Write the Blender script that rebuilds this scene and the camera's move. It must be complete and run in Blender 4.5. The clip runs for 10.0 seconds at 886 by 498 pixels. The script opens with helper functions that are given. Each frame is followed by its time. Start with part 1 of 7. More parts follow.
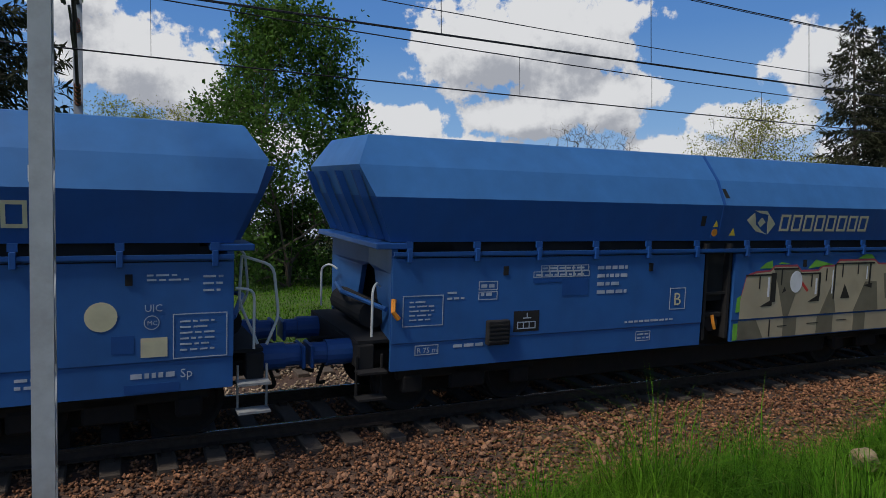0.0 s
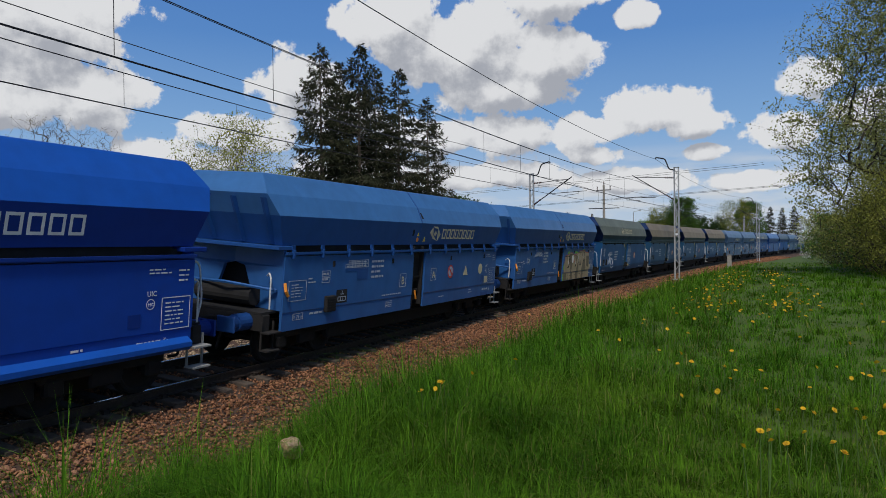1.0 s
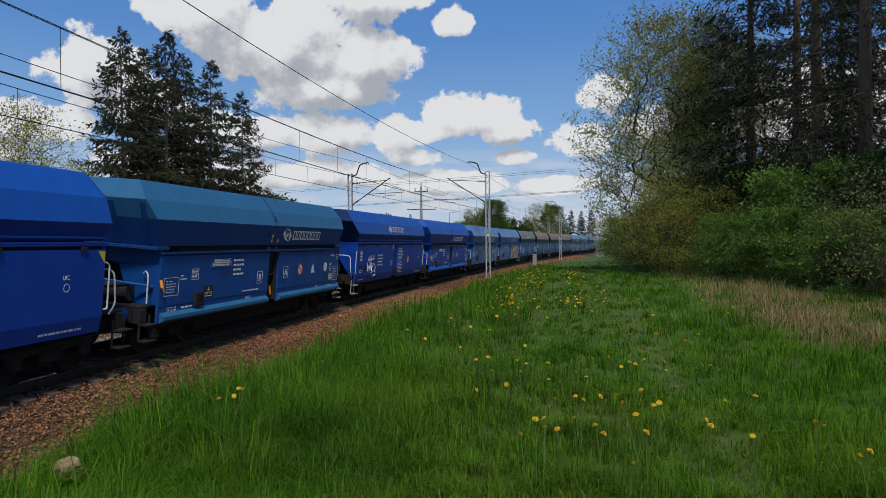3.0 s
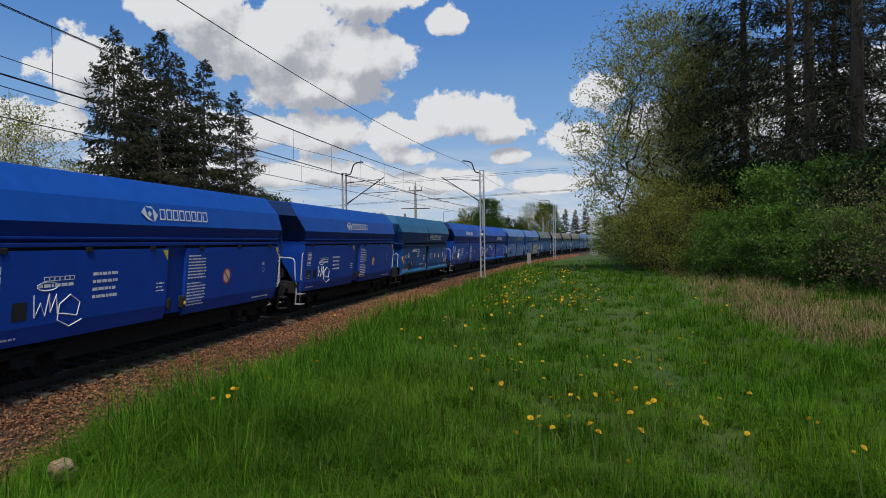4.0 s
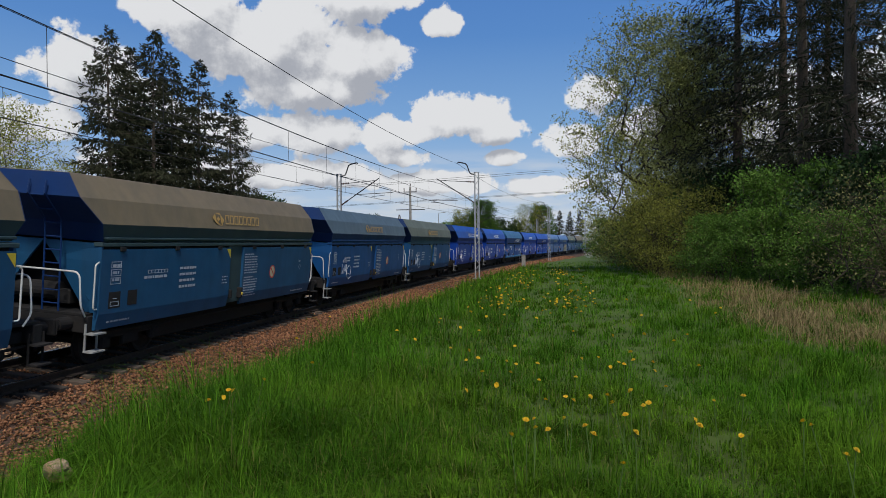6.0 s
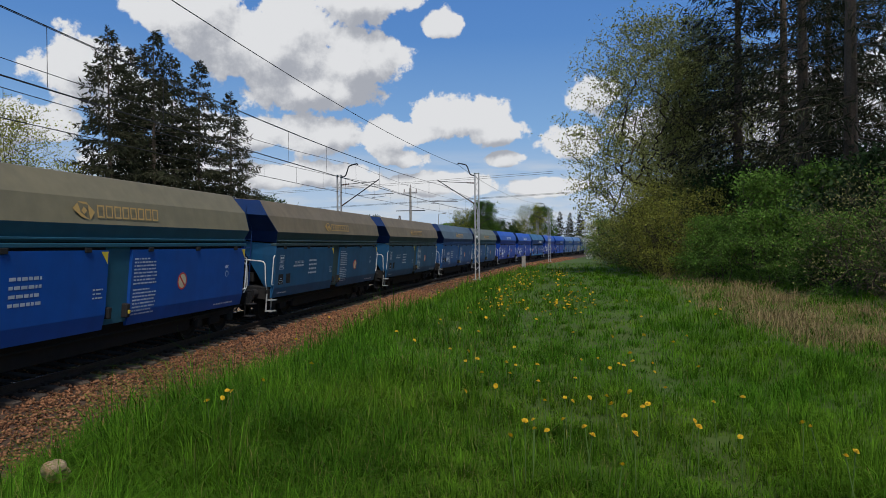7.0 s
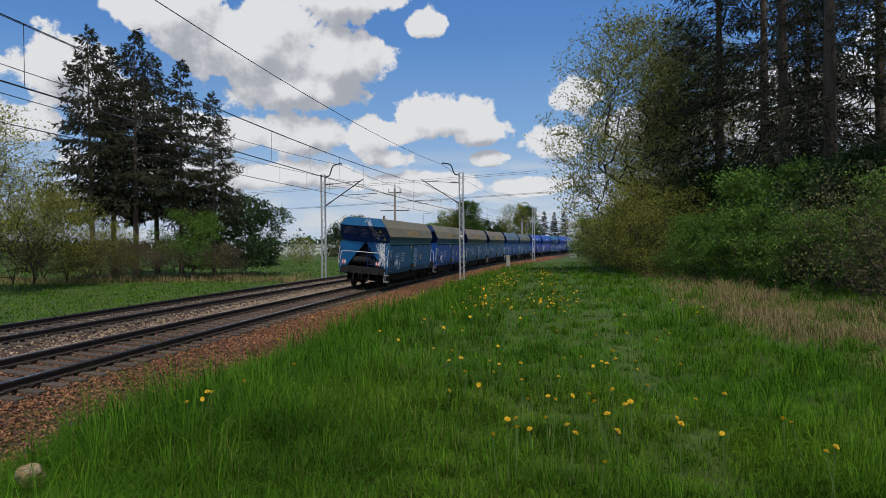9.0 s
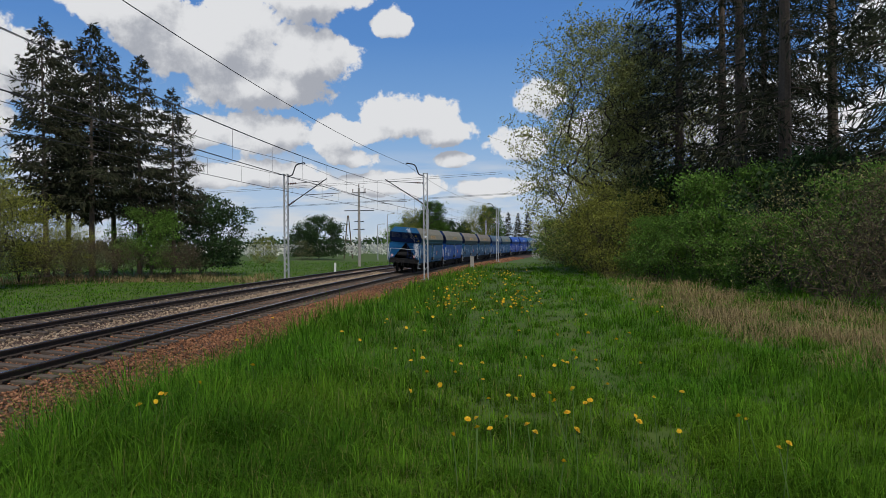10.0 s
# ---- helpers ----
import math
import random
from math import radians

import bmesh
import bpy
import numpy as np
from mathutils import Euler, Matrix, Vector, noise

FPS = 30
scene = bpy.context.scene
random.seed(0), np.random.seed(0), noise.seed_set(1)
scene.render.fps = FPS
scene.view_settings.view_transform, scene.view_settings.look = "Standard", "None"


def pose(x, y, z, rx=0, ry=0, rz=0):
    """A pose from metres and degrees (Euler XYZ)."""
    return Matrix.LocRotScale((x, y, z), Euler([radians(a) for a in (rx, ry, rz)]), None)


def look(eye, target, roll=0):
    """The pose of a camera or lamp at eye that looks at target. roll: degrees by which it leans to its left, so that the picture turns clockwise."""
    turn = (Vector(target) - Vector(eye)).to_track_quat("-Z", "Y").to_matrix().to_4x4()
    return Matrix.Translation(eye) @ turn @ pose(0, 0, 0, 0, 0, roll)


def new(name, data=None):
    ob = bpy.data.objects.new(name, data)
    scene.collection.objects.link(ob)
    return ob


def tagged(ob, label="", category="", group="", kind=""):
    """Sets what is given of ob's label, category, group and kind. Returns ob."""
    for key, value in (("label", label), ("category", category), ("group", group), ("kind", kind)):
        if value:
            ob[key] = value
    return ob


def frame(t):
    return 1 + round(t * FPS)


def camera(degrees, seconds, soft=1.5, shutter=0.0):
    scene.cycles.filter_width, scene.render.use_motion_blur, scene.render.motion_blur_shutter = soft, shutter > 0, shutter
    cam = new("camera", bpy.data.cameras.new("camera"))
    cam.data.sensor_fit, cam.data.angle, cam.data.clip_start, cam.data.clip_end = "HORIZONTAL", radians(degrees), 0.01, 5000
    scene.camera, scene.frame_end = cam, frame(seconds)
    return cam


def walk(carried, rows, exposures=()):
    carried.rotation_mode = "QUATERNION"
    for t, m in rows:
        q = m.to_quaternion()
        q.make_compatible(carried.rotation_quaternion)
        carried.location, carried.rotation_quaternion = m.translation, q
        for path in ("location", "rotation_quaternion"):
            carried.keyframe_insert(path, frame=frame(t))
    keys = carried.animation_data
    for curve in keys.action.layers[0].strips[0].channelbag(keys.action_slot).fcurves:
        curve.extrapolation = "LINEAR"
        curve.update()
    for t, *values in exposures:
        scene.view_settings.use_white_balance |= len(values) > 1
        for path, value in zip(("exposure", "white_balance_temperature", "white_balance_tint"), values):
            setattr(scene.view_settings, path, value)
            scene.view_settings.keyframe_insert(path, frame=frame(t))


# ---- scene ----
cam = camera(65.0, 10.0, soft=0.7)
# seconds, x, y, z, yaw, pitch, roll; x runs along the track, z = 0 is the rail top
ROWS = [
    (0, -0.067, 0.117, 2.403, -25.9, -0.48, 0.29),
    (0.5, 0.24, 0.112, 2.38, -47.28, 0.0, 0.79),
    (1, 0.382, 0.016, 2.385, -66.04, -0.28, 0.64),
    (1.5, 0.468, -0.051, 2.385, -76.07, -0.36, 0.63),
    (2, 0.352, -0.181, 2.411, -79.51, -0.41, 0.65),
    (2.5, 0.325, -0.165, 2.421, -80.53, -0.43, 0.55),
    (4, 0.334, -0.163, 2.42, -81.21, -0.54, 0.74),
    (4.5, 0.326, -0.16, 2.422, -82.12, -0.59, 0.66),
    (5, 0.311, -0.15, 2.427, -82.26, -0.61, 0.57),
    (5.5, 0.313, -0.15, 2.427, -81.81, -0.55, 0.61),
    (7, 0.325, -0.158, 2.422, -81.65, -0.35, 0.44),
    (7.5, 0.327, -0.156, 2.422, -81.82, -0.22, 0.42),
    (8, 0.331, -0.16, 2.422, -81.95, -0.26, 0.45),
    (8.5, 0.337, -0.164, 2.419, -82.08, -0.33, 0.63),
    (9, 0.357, -0.175, 2.412, -82.9, -0.38, 0.67),
    (9.5, 0.381, -0.188, 2.405, -84.15, -0.39, 0.58),
    (10, 0.398, -0.197, 2.399, -85.83, -0.36, 0.47),
]
walk(cam, [(t, pose(x, y, z, 90 + pitch, roll, yaw)) for t, x, y, z, yaw, pitch, roll in ROWS],
     exposures=[(0.0, -0.08), (1.0, -0.05), (2.0, 0.0), (10.0, 0.0)])

# ---------------------------------------------------------------- world, sun
SUN_AZ, SUN_EL = -158.0, 53.0          # degrees from +x towards +y, and above the horizon
world = bpy.data.worlds.new("sky")
scene.world = world
world.use_nodes = True
wn = world.node_tree
sky = wn.nodes.new("ShaderNodeTexSky")
sky.sky_type = "NISHITA"
sky.sun_disc = False
sky.sun_elevation = radians(SUN_EL)
sky.sun_rotation = radians(90 - SUN_AZ)
wn.links.new(sky.outputs[0], wn.nodes["Background"].inputs[0])
wn.nodes["Background"].inputs[1].default_value = 0.085
sun_data = bpy.data.lights.new("sun", "SUN")
sun_data.energy, sun_data.angle, sun_data.color = 2.5, radians(10), (1.0, 0.94, 0.85)
sun = new("sun", sun_data)
a, e = radians(SUN_AZ), radians(SUN_EL)
sun.matrix_world = look((math.cos(a) * math.cos(e) * 100, math.sin(a) * math.cos(e) * 100, math.sin(e) * 100), (0, 0, 0))

# ---------------------------------------------------------------- materials
def rgb(c):
    return (*c, 1.0)


def material(name, color, rough=0.7, metal=0.0, vary=0.25, scale=6.0, stain=None, stain_scale=0.7, stain_amount=0.4,
             spec=0.5, bump=0.0, bump_scale=60.0, per_object=0.0, island=0.0, translucent=0.0, coat=0.0, streak=False):
    """A procedural surface: base colour with fine variation, larger stains, relief; optional spread per object or piece."""
    m = bpy.data.materials.new(name)
    m.use_nodes = True
    nt = m.node_tree
    n, l = nt.nodes, nt.links
    b = n["Principled BSDF"]
    b.inputs["Roughness"].default_value = rough
    b.inputs["Metallic"].default_value = metal
    b.inputs["Specular IOR Level"].default_value = spec
    if coat:
        b.inputs["Coat Weight"].default_value = coat
        b.inputs["Coat Roughness"].default_value = 0.25
    tc = n.new("ShaderNodeTexCoord")
    fine = n.new("ShaderNodeTexNoise")
    fine.inputs["Scale"].default_value = scale
    fine.inputs["Detail"].default_value = 5
    l.new(tc.outputs["Object"], fine.inputs["Vector"])
    ramp = n.new("ShaderNodeMapRange")
    ramp.inputs[1].default_value, ramp.inputs[2].default_value = 0.25, 0.75
    ramp.inputs[3].default_value, ramp.inputs[4].default_value = 1 - vary, 1 + vary
    l.new(fine.outputs["Fac"], ramp.inputs[0])
    mul = n.new("ShaderNodeVectorMath")
    mul.operation = "SCALE"
    mul.inputs[0].default_value = color
    l.new(ramp.outputs[0], mul.inputs["Scale"])
    out = mul.outputs[0]
    if stain is not None:
        big = n.new("ShaderNodeTexNoise")
        big.inputs["Scale"].default_value = stain_scale
        big.inputs["Detail"].default_value = 6
        big.inputs["Roughness"].default_value = 0.65
        if streak:
            mp = n.new("ShaderNodeMapping")
            mp.inputs["Scale"].default_value = (1.0, 1.0, 0.12)
            l.new(tc.outputs["Object"], mp.inputs["Vector"])
            l.new(mp.outputs[0], big.inputs["Vector"])
        else:
            l.new(tc.outputs["Object"], big.inputs["Vector"])
        r2 = n.new("ShaderNodeMapRange")
        r2.inputs[1].default_value, r2.inputs[2].default_value = 0.45, 0.72
        r2.inputs[3].default_value, r2.inputs[4].default_value = 0.0, stain_amount
        l.new(big.outputs["Fac"], r2.inputs[0])
        mix = n.new("ShaderNodeMix")
        mix.data_type = "RGBA"
        l.new(r2.outputs[0], mix.inputs[0])
        l.new(out, mix.inputs[6])
        mix.inputs[7].default_value = rgb(stain)
        out = mix.outputs[2]
        rr = n.new("ShaderNodeMapRange")
        rr.inputs[3].default_value, rr.inputs[4].default_value = rough, min(1, rough + 0.25)
        l.new(big.outputs["Fac"], rr.inputs[0])
        l.new(rr.outputs[0], b.inputs["Roughness"])
    spread = per_object or island
    if spread:
        info = n.new("ShaderNodeObjectInfo" if per_object else "ShaderNodeNewGeometry")
        r3 = n.new("ShaderNodeMapRange")
        r3.inputs[3].default_value, r3.inputs[4].default_value = 1 - spread, 1 + spread
        l.new(info.outputs["Random" if per_object else "Random Per Island"], r3.inputs[0])
        m3 = n.new("ShaderNodeVectorMath")
        m3.operation = "SCALE"
        l.new(out, m3.inputs[0])
        l.new(r3.outputs[0], m3.inputs["Scale"])
        out = m3.outputs[0]
    l.new(out, b.inputs["Base Color"])
    if bump:
        bn = n.new("ShaderNodeTexNoise")
        bn.inputs["Scale"].default_value = bump_scale
        bn.inputs["Detail"].default_value = 4
        l.new(tc.outputs["Object"], bn.inputs["Vector"])
        bp = n.new("ShaderNodeBump")
        bp.inputs["Strength"].default_value = bump
        bp.inputs["Distance"].default_value = 0.02
        l.new(bn.outputs["Fac"], bp.inputs["Height"])
        l.new(bp.outputs[0], b.inputs["Normal"])
    if translucent:
        tr = n.new("ShaderNodeBsdfTranslucent")
        l.new(out, tr.inputs["Color"])
        mx = n.new("ShaderNodeMixShader")
        mx.inputs[0].default_value = translucent
        l.new(b.outputs[0], mx.inputs[1])
        l.new(tr.outputs[0], mx.inputs[2])
        l.new(mx.outputs[0], n["Material Output"].inputs["Surface"])
    return m


def paint(name, color, dirt=(0.035, 0.05, 0.075), amount=0.3, rough=0.45):
    return material(name, color, rough, spec=0.35, vary=0.10, scale=3.0, stain=dirt, stain_scale=1.3, stain_amount=amount,
                    bump=0.05, bump_scale=9.0, streak=True)


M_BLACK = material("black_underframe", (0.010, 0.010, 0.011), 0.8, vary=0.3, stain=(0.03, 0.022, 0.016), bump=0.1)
M_STEEL = material("worn_steel", (0.30, 0.29, 0.28), 0.45, 0.8, vary=0.2)
M_RAIL = material("rusty_rail_web", (0.055, 0.040, 0.032), 0.75, 0.3, vary=0.3, scale=12, bump=0.1)
M_RAILTOP = material("polished_rail_head", (0.55, 0.55, 0.56), 0.25, 1.0, vary=0.08)
M_WHITE = material("white_marking", (0.74, 0.75, 0.76), 0.6, vary=0.1, stain=(0.3, 0.33, 0.4), stain_amount=0.25)
M_FADED = material("faded_white_marking", (0.40, 0.46, 0.54), 0.6, vary=0.15, stain=(0.12, 0.2, 0.36), stain_scale=4.0, stain_amount=0.5)
M_CREAM = material("faded_cream_marking", (0.58, 0.54, 0.36), 0.6, vary=0.12, stain=(0.3, 0.3, 0.3), stain_amount=0.3)
M_OCHRE = material("ochre_marking", (0.55, 0.35, 0.12), 0.6, vary=0.12, stain=(0.3, 0.25, 0.18), stain_amount=0.4)
M_RAILING = material("pale_grey_railing", (0.62, 0.63, 0.62), 0.5, vary=0.1)
M_RED = material("red_marking", (0.55, 0.05, 0.04), 0.55, vary=0.1)
M_YELLOW = material("yellow_marking", (0.75, 0.55, 0.05), 0.55, vary=0.1)
M_ORANGE = material("orange_lever", (0.80, 0.28, 0.03), 0.5, vary=0.1)
M_COAL = material("coal_load", (0.012, 0.012, 0.013), 0.6, vary=0.5, scale=14, bump=0.6, bump_scale=14)
M_GALV = material("galvanised_steel", (0.42, 0.43, 0.44), 0.55, 0.35, vary=0.12, scale=8, stain=(0.25, 0.2, 0.16), stain_amount=0.3)
M_STEP = material("worn_grey_step", (0.33, 0.34, 0.34), 0.6, vary=0.2, scale=12, stain=(0.08, 0.07, 0.06), stain_scale=6, stain_amount=0.7)
M_POST = material("grey_painted_post", (0.38, 0.40, 0.42), 0.6, vary=0.12, scale=5, stain=(0.2, 0.18, 0.16), stain_scale=3)
M_WIRE = material("dark_wire", (0.03, 0.03, 0.035), 0.6, 0.3, vary=0.1)
M_INSUL = material("brown_porcelain", (0.10, 0.04, 0.025), 0.25, vary=0.1)
M_CONCRETE = material("grey_concrete", (0.33, 0.31, 0.28), 0.9, vary=0.15, scale=15, stain=(0.16, 0.12, 0.09), stain_scale=2.5, bump=0.2)
M_SLEEPER = material("weathered_sleeper", (0.092, 0.072, 0.056), 0.9, vary=0.2, scale=14, stain=(0.10, 0.07, 0.05), stain_scale=3, stain_amount=0.6, bump=0.3, per_object=0.18)
M_STONE = material("rusty_ballast_stone", (0.25, 0.122, 0.066), 0.9, vary=0.25, scale=25, stain=(0.15, 0.062, 0.030), stain_scale=0.9, stain_amount=0.6, spec=0.2, island=0.7, bump=0.2)
M_STONE_TAN = material("tan_ballast_stone", (0.36, 0.27, 0.18), 0.9, vary=0.25, scale=25, stain=(0.22, 0.14, 0.08), stain_scale=0.9, stain_amount=0.5, island=0.5, bump=0.2)
M_BED = material("ballast_bed", (0.085, 0.048, 0.032), 0.95, vary=0.5, scale=22, stain=(0.05, 0.035, 0.03), stain_scale=9, stain_amount=0.6, bump=0.8, bump_scale=22)
M_EARTH = material("meadow_ground", (0.058, 0.105, 0.010), 0.95, vary=0.4, scale=1.8, stain=(0.075, 0.10, 0.012), stain_scale=0.25, stain_amount=0.5, bump=0.6, bump_scale=7)
M_GRASS = material("spring_grass_blades", (0.078, 0.200, 0.013), 0.6, vary=0.35, scale=0.9, stain=(0.165, 0.245, 0.018), stain_scale=0.45, stain_amount=0.6, spec=0.06, island=0.55, translucent=0.4)
M_GRASS_DRY = material("yellowed_grass_blades", (0.19, 0.21, 0.05), 0.7, spec=0.15, vary=0.25, scale=1.2, island=0.4, translucent=0.35)
M_DRY = material("dry_straw", (0.29, 0.22, 0.105), 0.8, spec=0.2, vary=0.25, scale=1.5, island=0.35, translucent=0.2)
M_PETAL = material("dandelion_petals", (0.85, 0.56, 0.02), 0.7, vary=0.1, translucent=0.2)
M_STALK = material("dandelion_stalk", (0.09, 0.16, 0.03), 0.6, vary=0.1)
M_ROCK = material("pale_orange_rock", (0.42, 0.31, 0.20), 0.85, vary=0.3, scale=12, stain=(0.45, 0.18, 0.05), stain_scale=11, stain_amount=0.7, bump=0.4, bump_scale=25)
M_BARK = material("grey_brown_bark", (0.10, 0.075, 0.055), 0.95, vary=0.3, scale=18, bump=0.5, bump_scale=30)
M_BARK_PALE = material("pale_grey_bark", (0.22, 0.19, 0.16), 0.95, vary=0.3, scale=12, bump=0.4, bump_scale=20)
M_NEEDLE = material("spruce_needles", (0.036, 0.041, 0.020), 0.7, spec=0.2, vary=0.3, scale=0.8, stain=(0.045, 0.035, 0.02), stain_scale=0.5, stain_amount=0.5, island=0.4, translucent=0.15)
M_LEAF = material("fresh_leaves", (0.075, 0.150, 0.022), 0.55, spec=0.2, vary=0.3, scale=0.8, island=0.4, translucent=0.4)
M_LEAF_YEL = material("yellow_green_leaves", (0.27, 0.285, 0.05), 0.55, spec=0.2, vary=0.3, scale=0.8, island=0.4, translucent=0.4)
M_LEAF_DARK = material("dark_leaves", (0.035, 0.070, 0.020), 0.6, spec=0.2, vary=0.3, scale=0.8, island=0.4, translucent=0.3)
M_BUD = material("olive_buds", (0.20, 0.20, 0.07), 0.7, spec=0.2, vary=0.3, scale=0.8, island=0.4, translucent=0.3)
M_TWIG = material("brown_thicket_twigs", (0.10, 0.078, 0.050), 0.9, spec=0.1, vary=0.3, scale=1.0, stain=(0.12, 0.12, 0.045), stain_scale=0.8, stain_amount=0.6, island=0.4)
M_LEAF_SHRUB = material("fresh_shrub_leaves", (0.125, 0.235, 0.036), 0.55, spec=0.2, vary=0.3, scale=0.8, island=0.45, translucent=0.4)
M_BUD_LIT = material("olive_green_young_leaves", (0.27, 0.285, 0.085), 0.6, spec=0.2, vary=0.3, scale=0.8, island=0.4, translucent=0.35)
M_TWIG_DARK = material("dark_brown_twigs", (0.060, 0.050, 0.038), 0.95, spec=0.1, vary=0.3, scale=12)
M_BLOSSOM = material("white_blossom", (0.62, 0.62, 0.54), 0.7, vary=0.15, island=0.3, translucent=0.3)
M_FIELD = material("far_field", (0.13, 0.15, 0.05), 0.95, vary=0.35, scale=0.08, stain=(0.22, 0.19, 0.09), stain_scale=0.03, stain_amount=0.6, bump=0.5, bump_scale=1.0)

# ---------------------------------------------------------------- mesh helpers
def mesh_object(name, verts, faces, mat, parent=None, smooth=False):
    me = bpy.data.meshes.new(name)
    me.from_pydata(verts, [], faces)
    me.materials.append(mat)
    if smooth:
        me.shade_smooth()
    ob = new(name, me)
    ob.parent = parent
    return ob


def bm_mesh(name, bm, mat):
    me = bpy.data.meshes.new(name)
    bmesh.ops.recalc_face_normals(bm, faces=bm.faces)
    bm.to_mesh(me)
    bm.free()
    me.materials.append(mat)
    return me


def part(name, bm, mat, parent, label=""):
    ob = new(name, bm_mesh(name, bm, mat))
    ob.parent = parent
    return tagged(ob, label)


def add_box(bm, x0, x1, y0, y1, z0, z1, bevel=0.0):
    geo = bmesh.ops.create_cube(bm, size=1.0)
    vs = geo["verts"]
    for v in vs:
        v.co = Vector((x0 + (v.co.x + 0.5) * (x1 - x0), y0 + (v.co.y + 0.5) * (y1 - y0), z0 + (v.co.z + 0.5) * (z1 - z0)))
    if bevel:
        es = {e for v in vs for e in v.link_edges}
        bmesh.ops.bevel(bm, geom=list(es), offset=bevel, segments=1, affect="EDGES")


def box(x0, x1, y0, y1, z0, z1, bevel=0.0):
    bm = bmesh.new()
    add_box(bm, x0, x1, y0, y1, z0, z1, bevel)
    return bm


def add_loft(bm, rings, close=True, cap=True):
    """Skin over rings of equal numbers of points."""
    rows = [[bm.verts.new(p) for p in ring] for ring in rings]
    n = len(rows[0])
    for r0, r1 in zip(rows, rows[1:]):
        for i in range(n if close else n - 1):
            j = (i + 1) % n
            bm.faces.new((r0[i], r0[j], r1[j], r1[i]))
    if cap and close:
        bm.faces.new(rows[0][::-1])
        bm.faces.new(rows[-1])


def add_tube(bm, points, radius, sides=6):
    pts = [Vector(p) for p in points]
    radii = radius if isinstance(radius, (list, tuple)) else [radius] * len(pts)
    rings = []
    side = None
    for i, p in enumerate(pts):
        d = (pts[min(i + 1, len(pts) - 1)] - pts[max(i - 1, 0)]).normalized()
        if side is None:
            side = d.orthogonal().normalized()
        else:
            side = (side - d * side.dot(d)).normalized()
        up = d.cross(side)
        rings.append([p + (side * math.cos(q) + up * math.sin(q)) * radii[i] for q in (2 * math.pi * k / sides for k in range(sides))])
    add_loft(bm, rings)


def tube(points, radius, sides=6):
    bm = bmesh.new()
    add_tube(bm, points, radius, sides)
    return bm


def rounded(points, r=0.1, steps=3):
    """The polyline with its inner corners rounded."""
    pts = [Vector(p) for p in points]
    out = [pts[0]]
    for a_, b_, c_ in zip(pts, pts[1:], pts[2:]):
        u, w = (a_ - b_), (c_ - b_)
        q = min(r, u.length * 0.45, w.length * 0.45)
        p0, p1 = b_ + u.normalized() * q, b_ + w.normalized() * q
        for k in range(steps + 1):
            f = k / steps
            out.append(p0 * (1 - f) ** 2 + b_ * 2 * f * (1 - f) + p1 * f * f)
    return out + [pts[-1]]


def add_disc(bm, centre, axis, radius, depth, sides=20):
    c, ax = Vector(centre), Vector(axis).normalized()
    s = ax.orthogonal().normalized()
    u = ax.cross(s)
    ring = [(s * math.cos(2 * math.pi * k / sides) + u * math.sin(2 * math.pi * k / sides)) * radius for k in range(sides)]
    add_loft(bm, [[c + v - ax * depth / 2 for v in ring], [c + v + ax * depth / 2 for v in ring]])

# ---------------------------------------------------------------- the line of the track
GAUGE, CANT, K0, K1, Y0, SPACING = 1.505, 0.1306, 0.001461, 5.32e-6, 10.445, 5.3
_s = np.arange(-1000, 2700.01, 0.5)
_q = np.clip(np.abs(_s), 0, 230)
_th = -np.sign(_s) * (K0 * np.abs(_s) - K1 * _q * _q / 2 - K1 * 230 * (np.abs(_s) - _q))
_x, _y = np.cumsum(np.cos(_th)) * 0.5, np.cumsum(np.sin(_th)) * 0.5
_x, _y = _x - np.interp(0, _s, _x), _y - np.interp(0, _s, _y) + Y0
LEAN = math.degrees(math.asin(CANT / 1.5))


def line(s, off=0.0, z=0.0):
    """The point at s metres along the near track, off metres to its left, as (x, y, z, heading)."""
    t = float(np.interp(s, _s, _th))
    return (float(np.interp(s, _s, _x)) - off * math.sin(t), float(np.interp(s, _s, _y)) + off * math.cos(t), z, t)


def track_pose(s, off=0.0, z=0.0, lean=None):
    x, y, z, t = line(s, off, z)
    return pose(x, y, z, LEAN if lean is None else lean, 0, math.degrees(t))


def sweep(name, s0, s1, step, profile, mat, off=0.0, lean=True, parent=None, close=True):
    """A solid that follows the track: profile of (left offset, height)."""
    bm = bmesh.new()
    rings = []
    for s in np.arange(s0, s1 + 0.01, step):
        m = track_pose(s, off, 0.0, LEAN if lean else 0.0)
        rings.append([m @ Vector((0, u, w)) for u, w in profile])
    add_loft(bm, rings, close, close)
    ob = new(name, bm_mesh(name, bm, mat))
    ob.parent = parent
    return ob

# ---------------------------------------------------------------- ground
def bed_height(u):
    """Height of the ballast at u metres left of the near track."""
    return float(np.interp(u, [-4.4, -1.9, -1.3, 1.3, 1.8, 2.6, SPACING - 1.9, SPACING - 1.3, SPACING + 1.3, SPACING + 1.8, SPACING + 3.4],
                           [-0.66, -0.42, -0.36, -0.13, -0.14, -0.36, -0.40, -0.36, -0.13, -0.14, -0.62]))


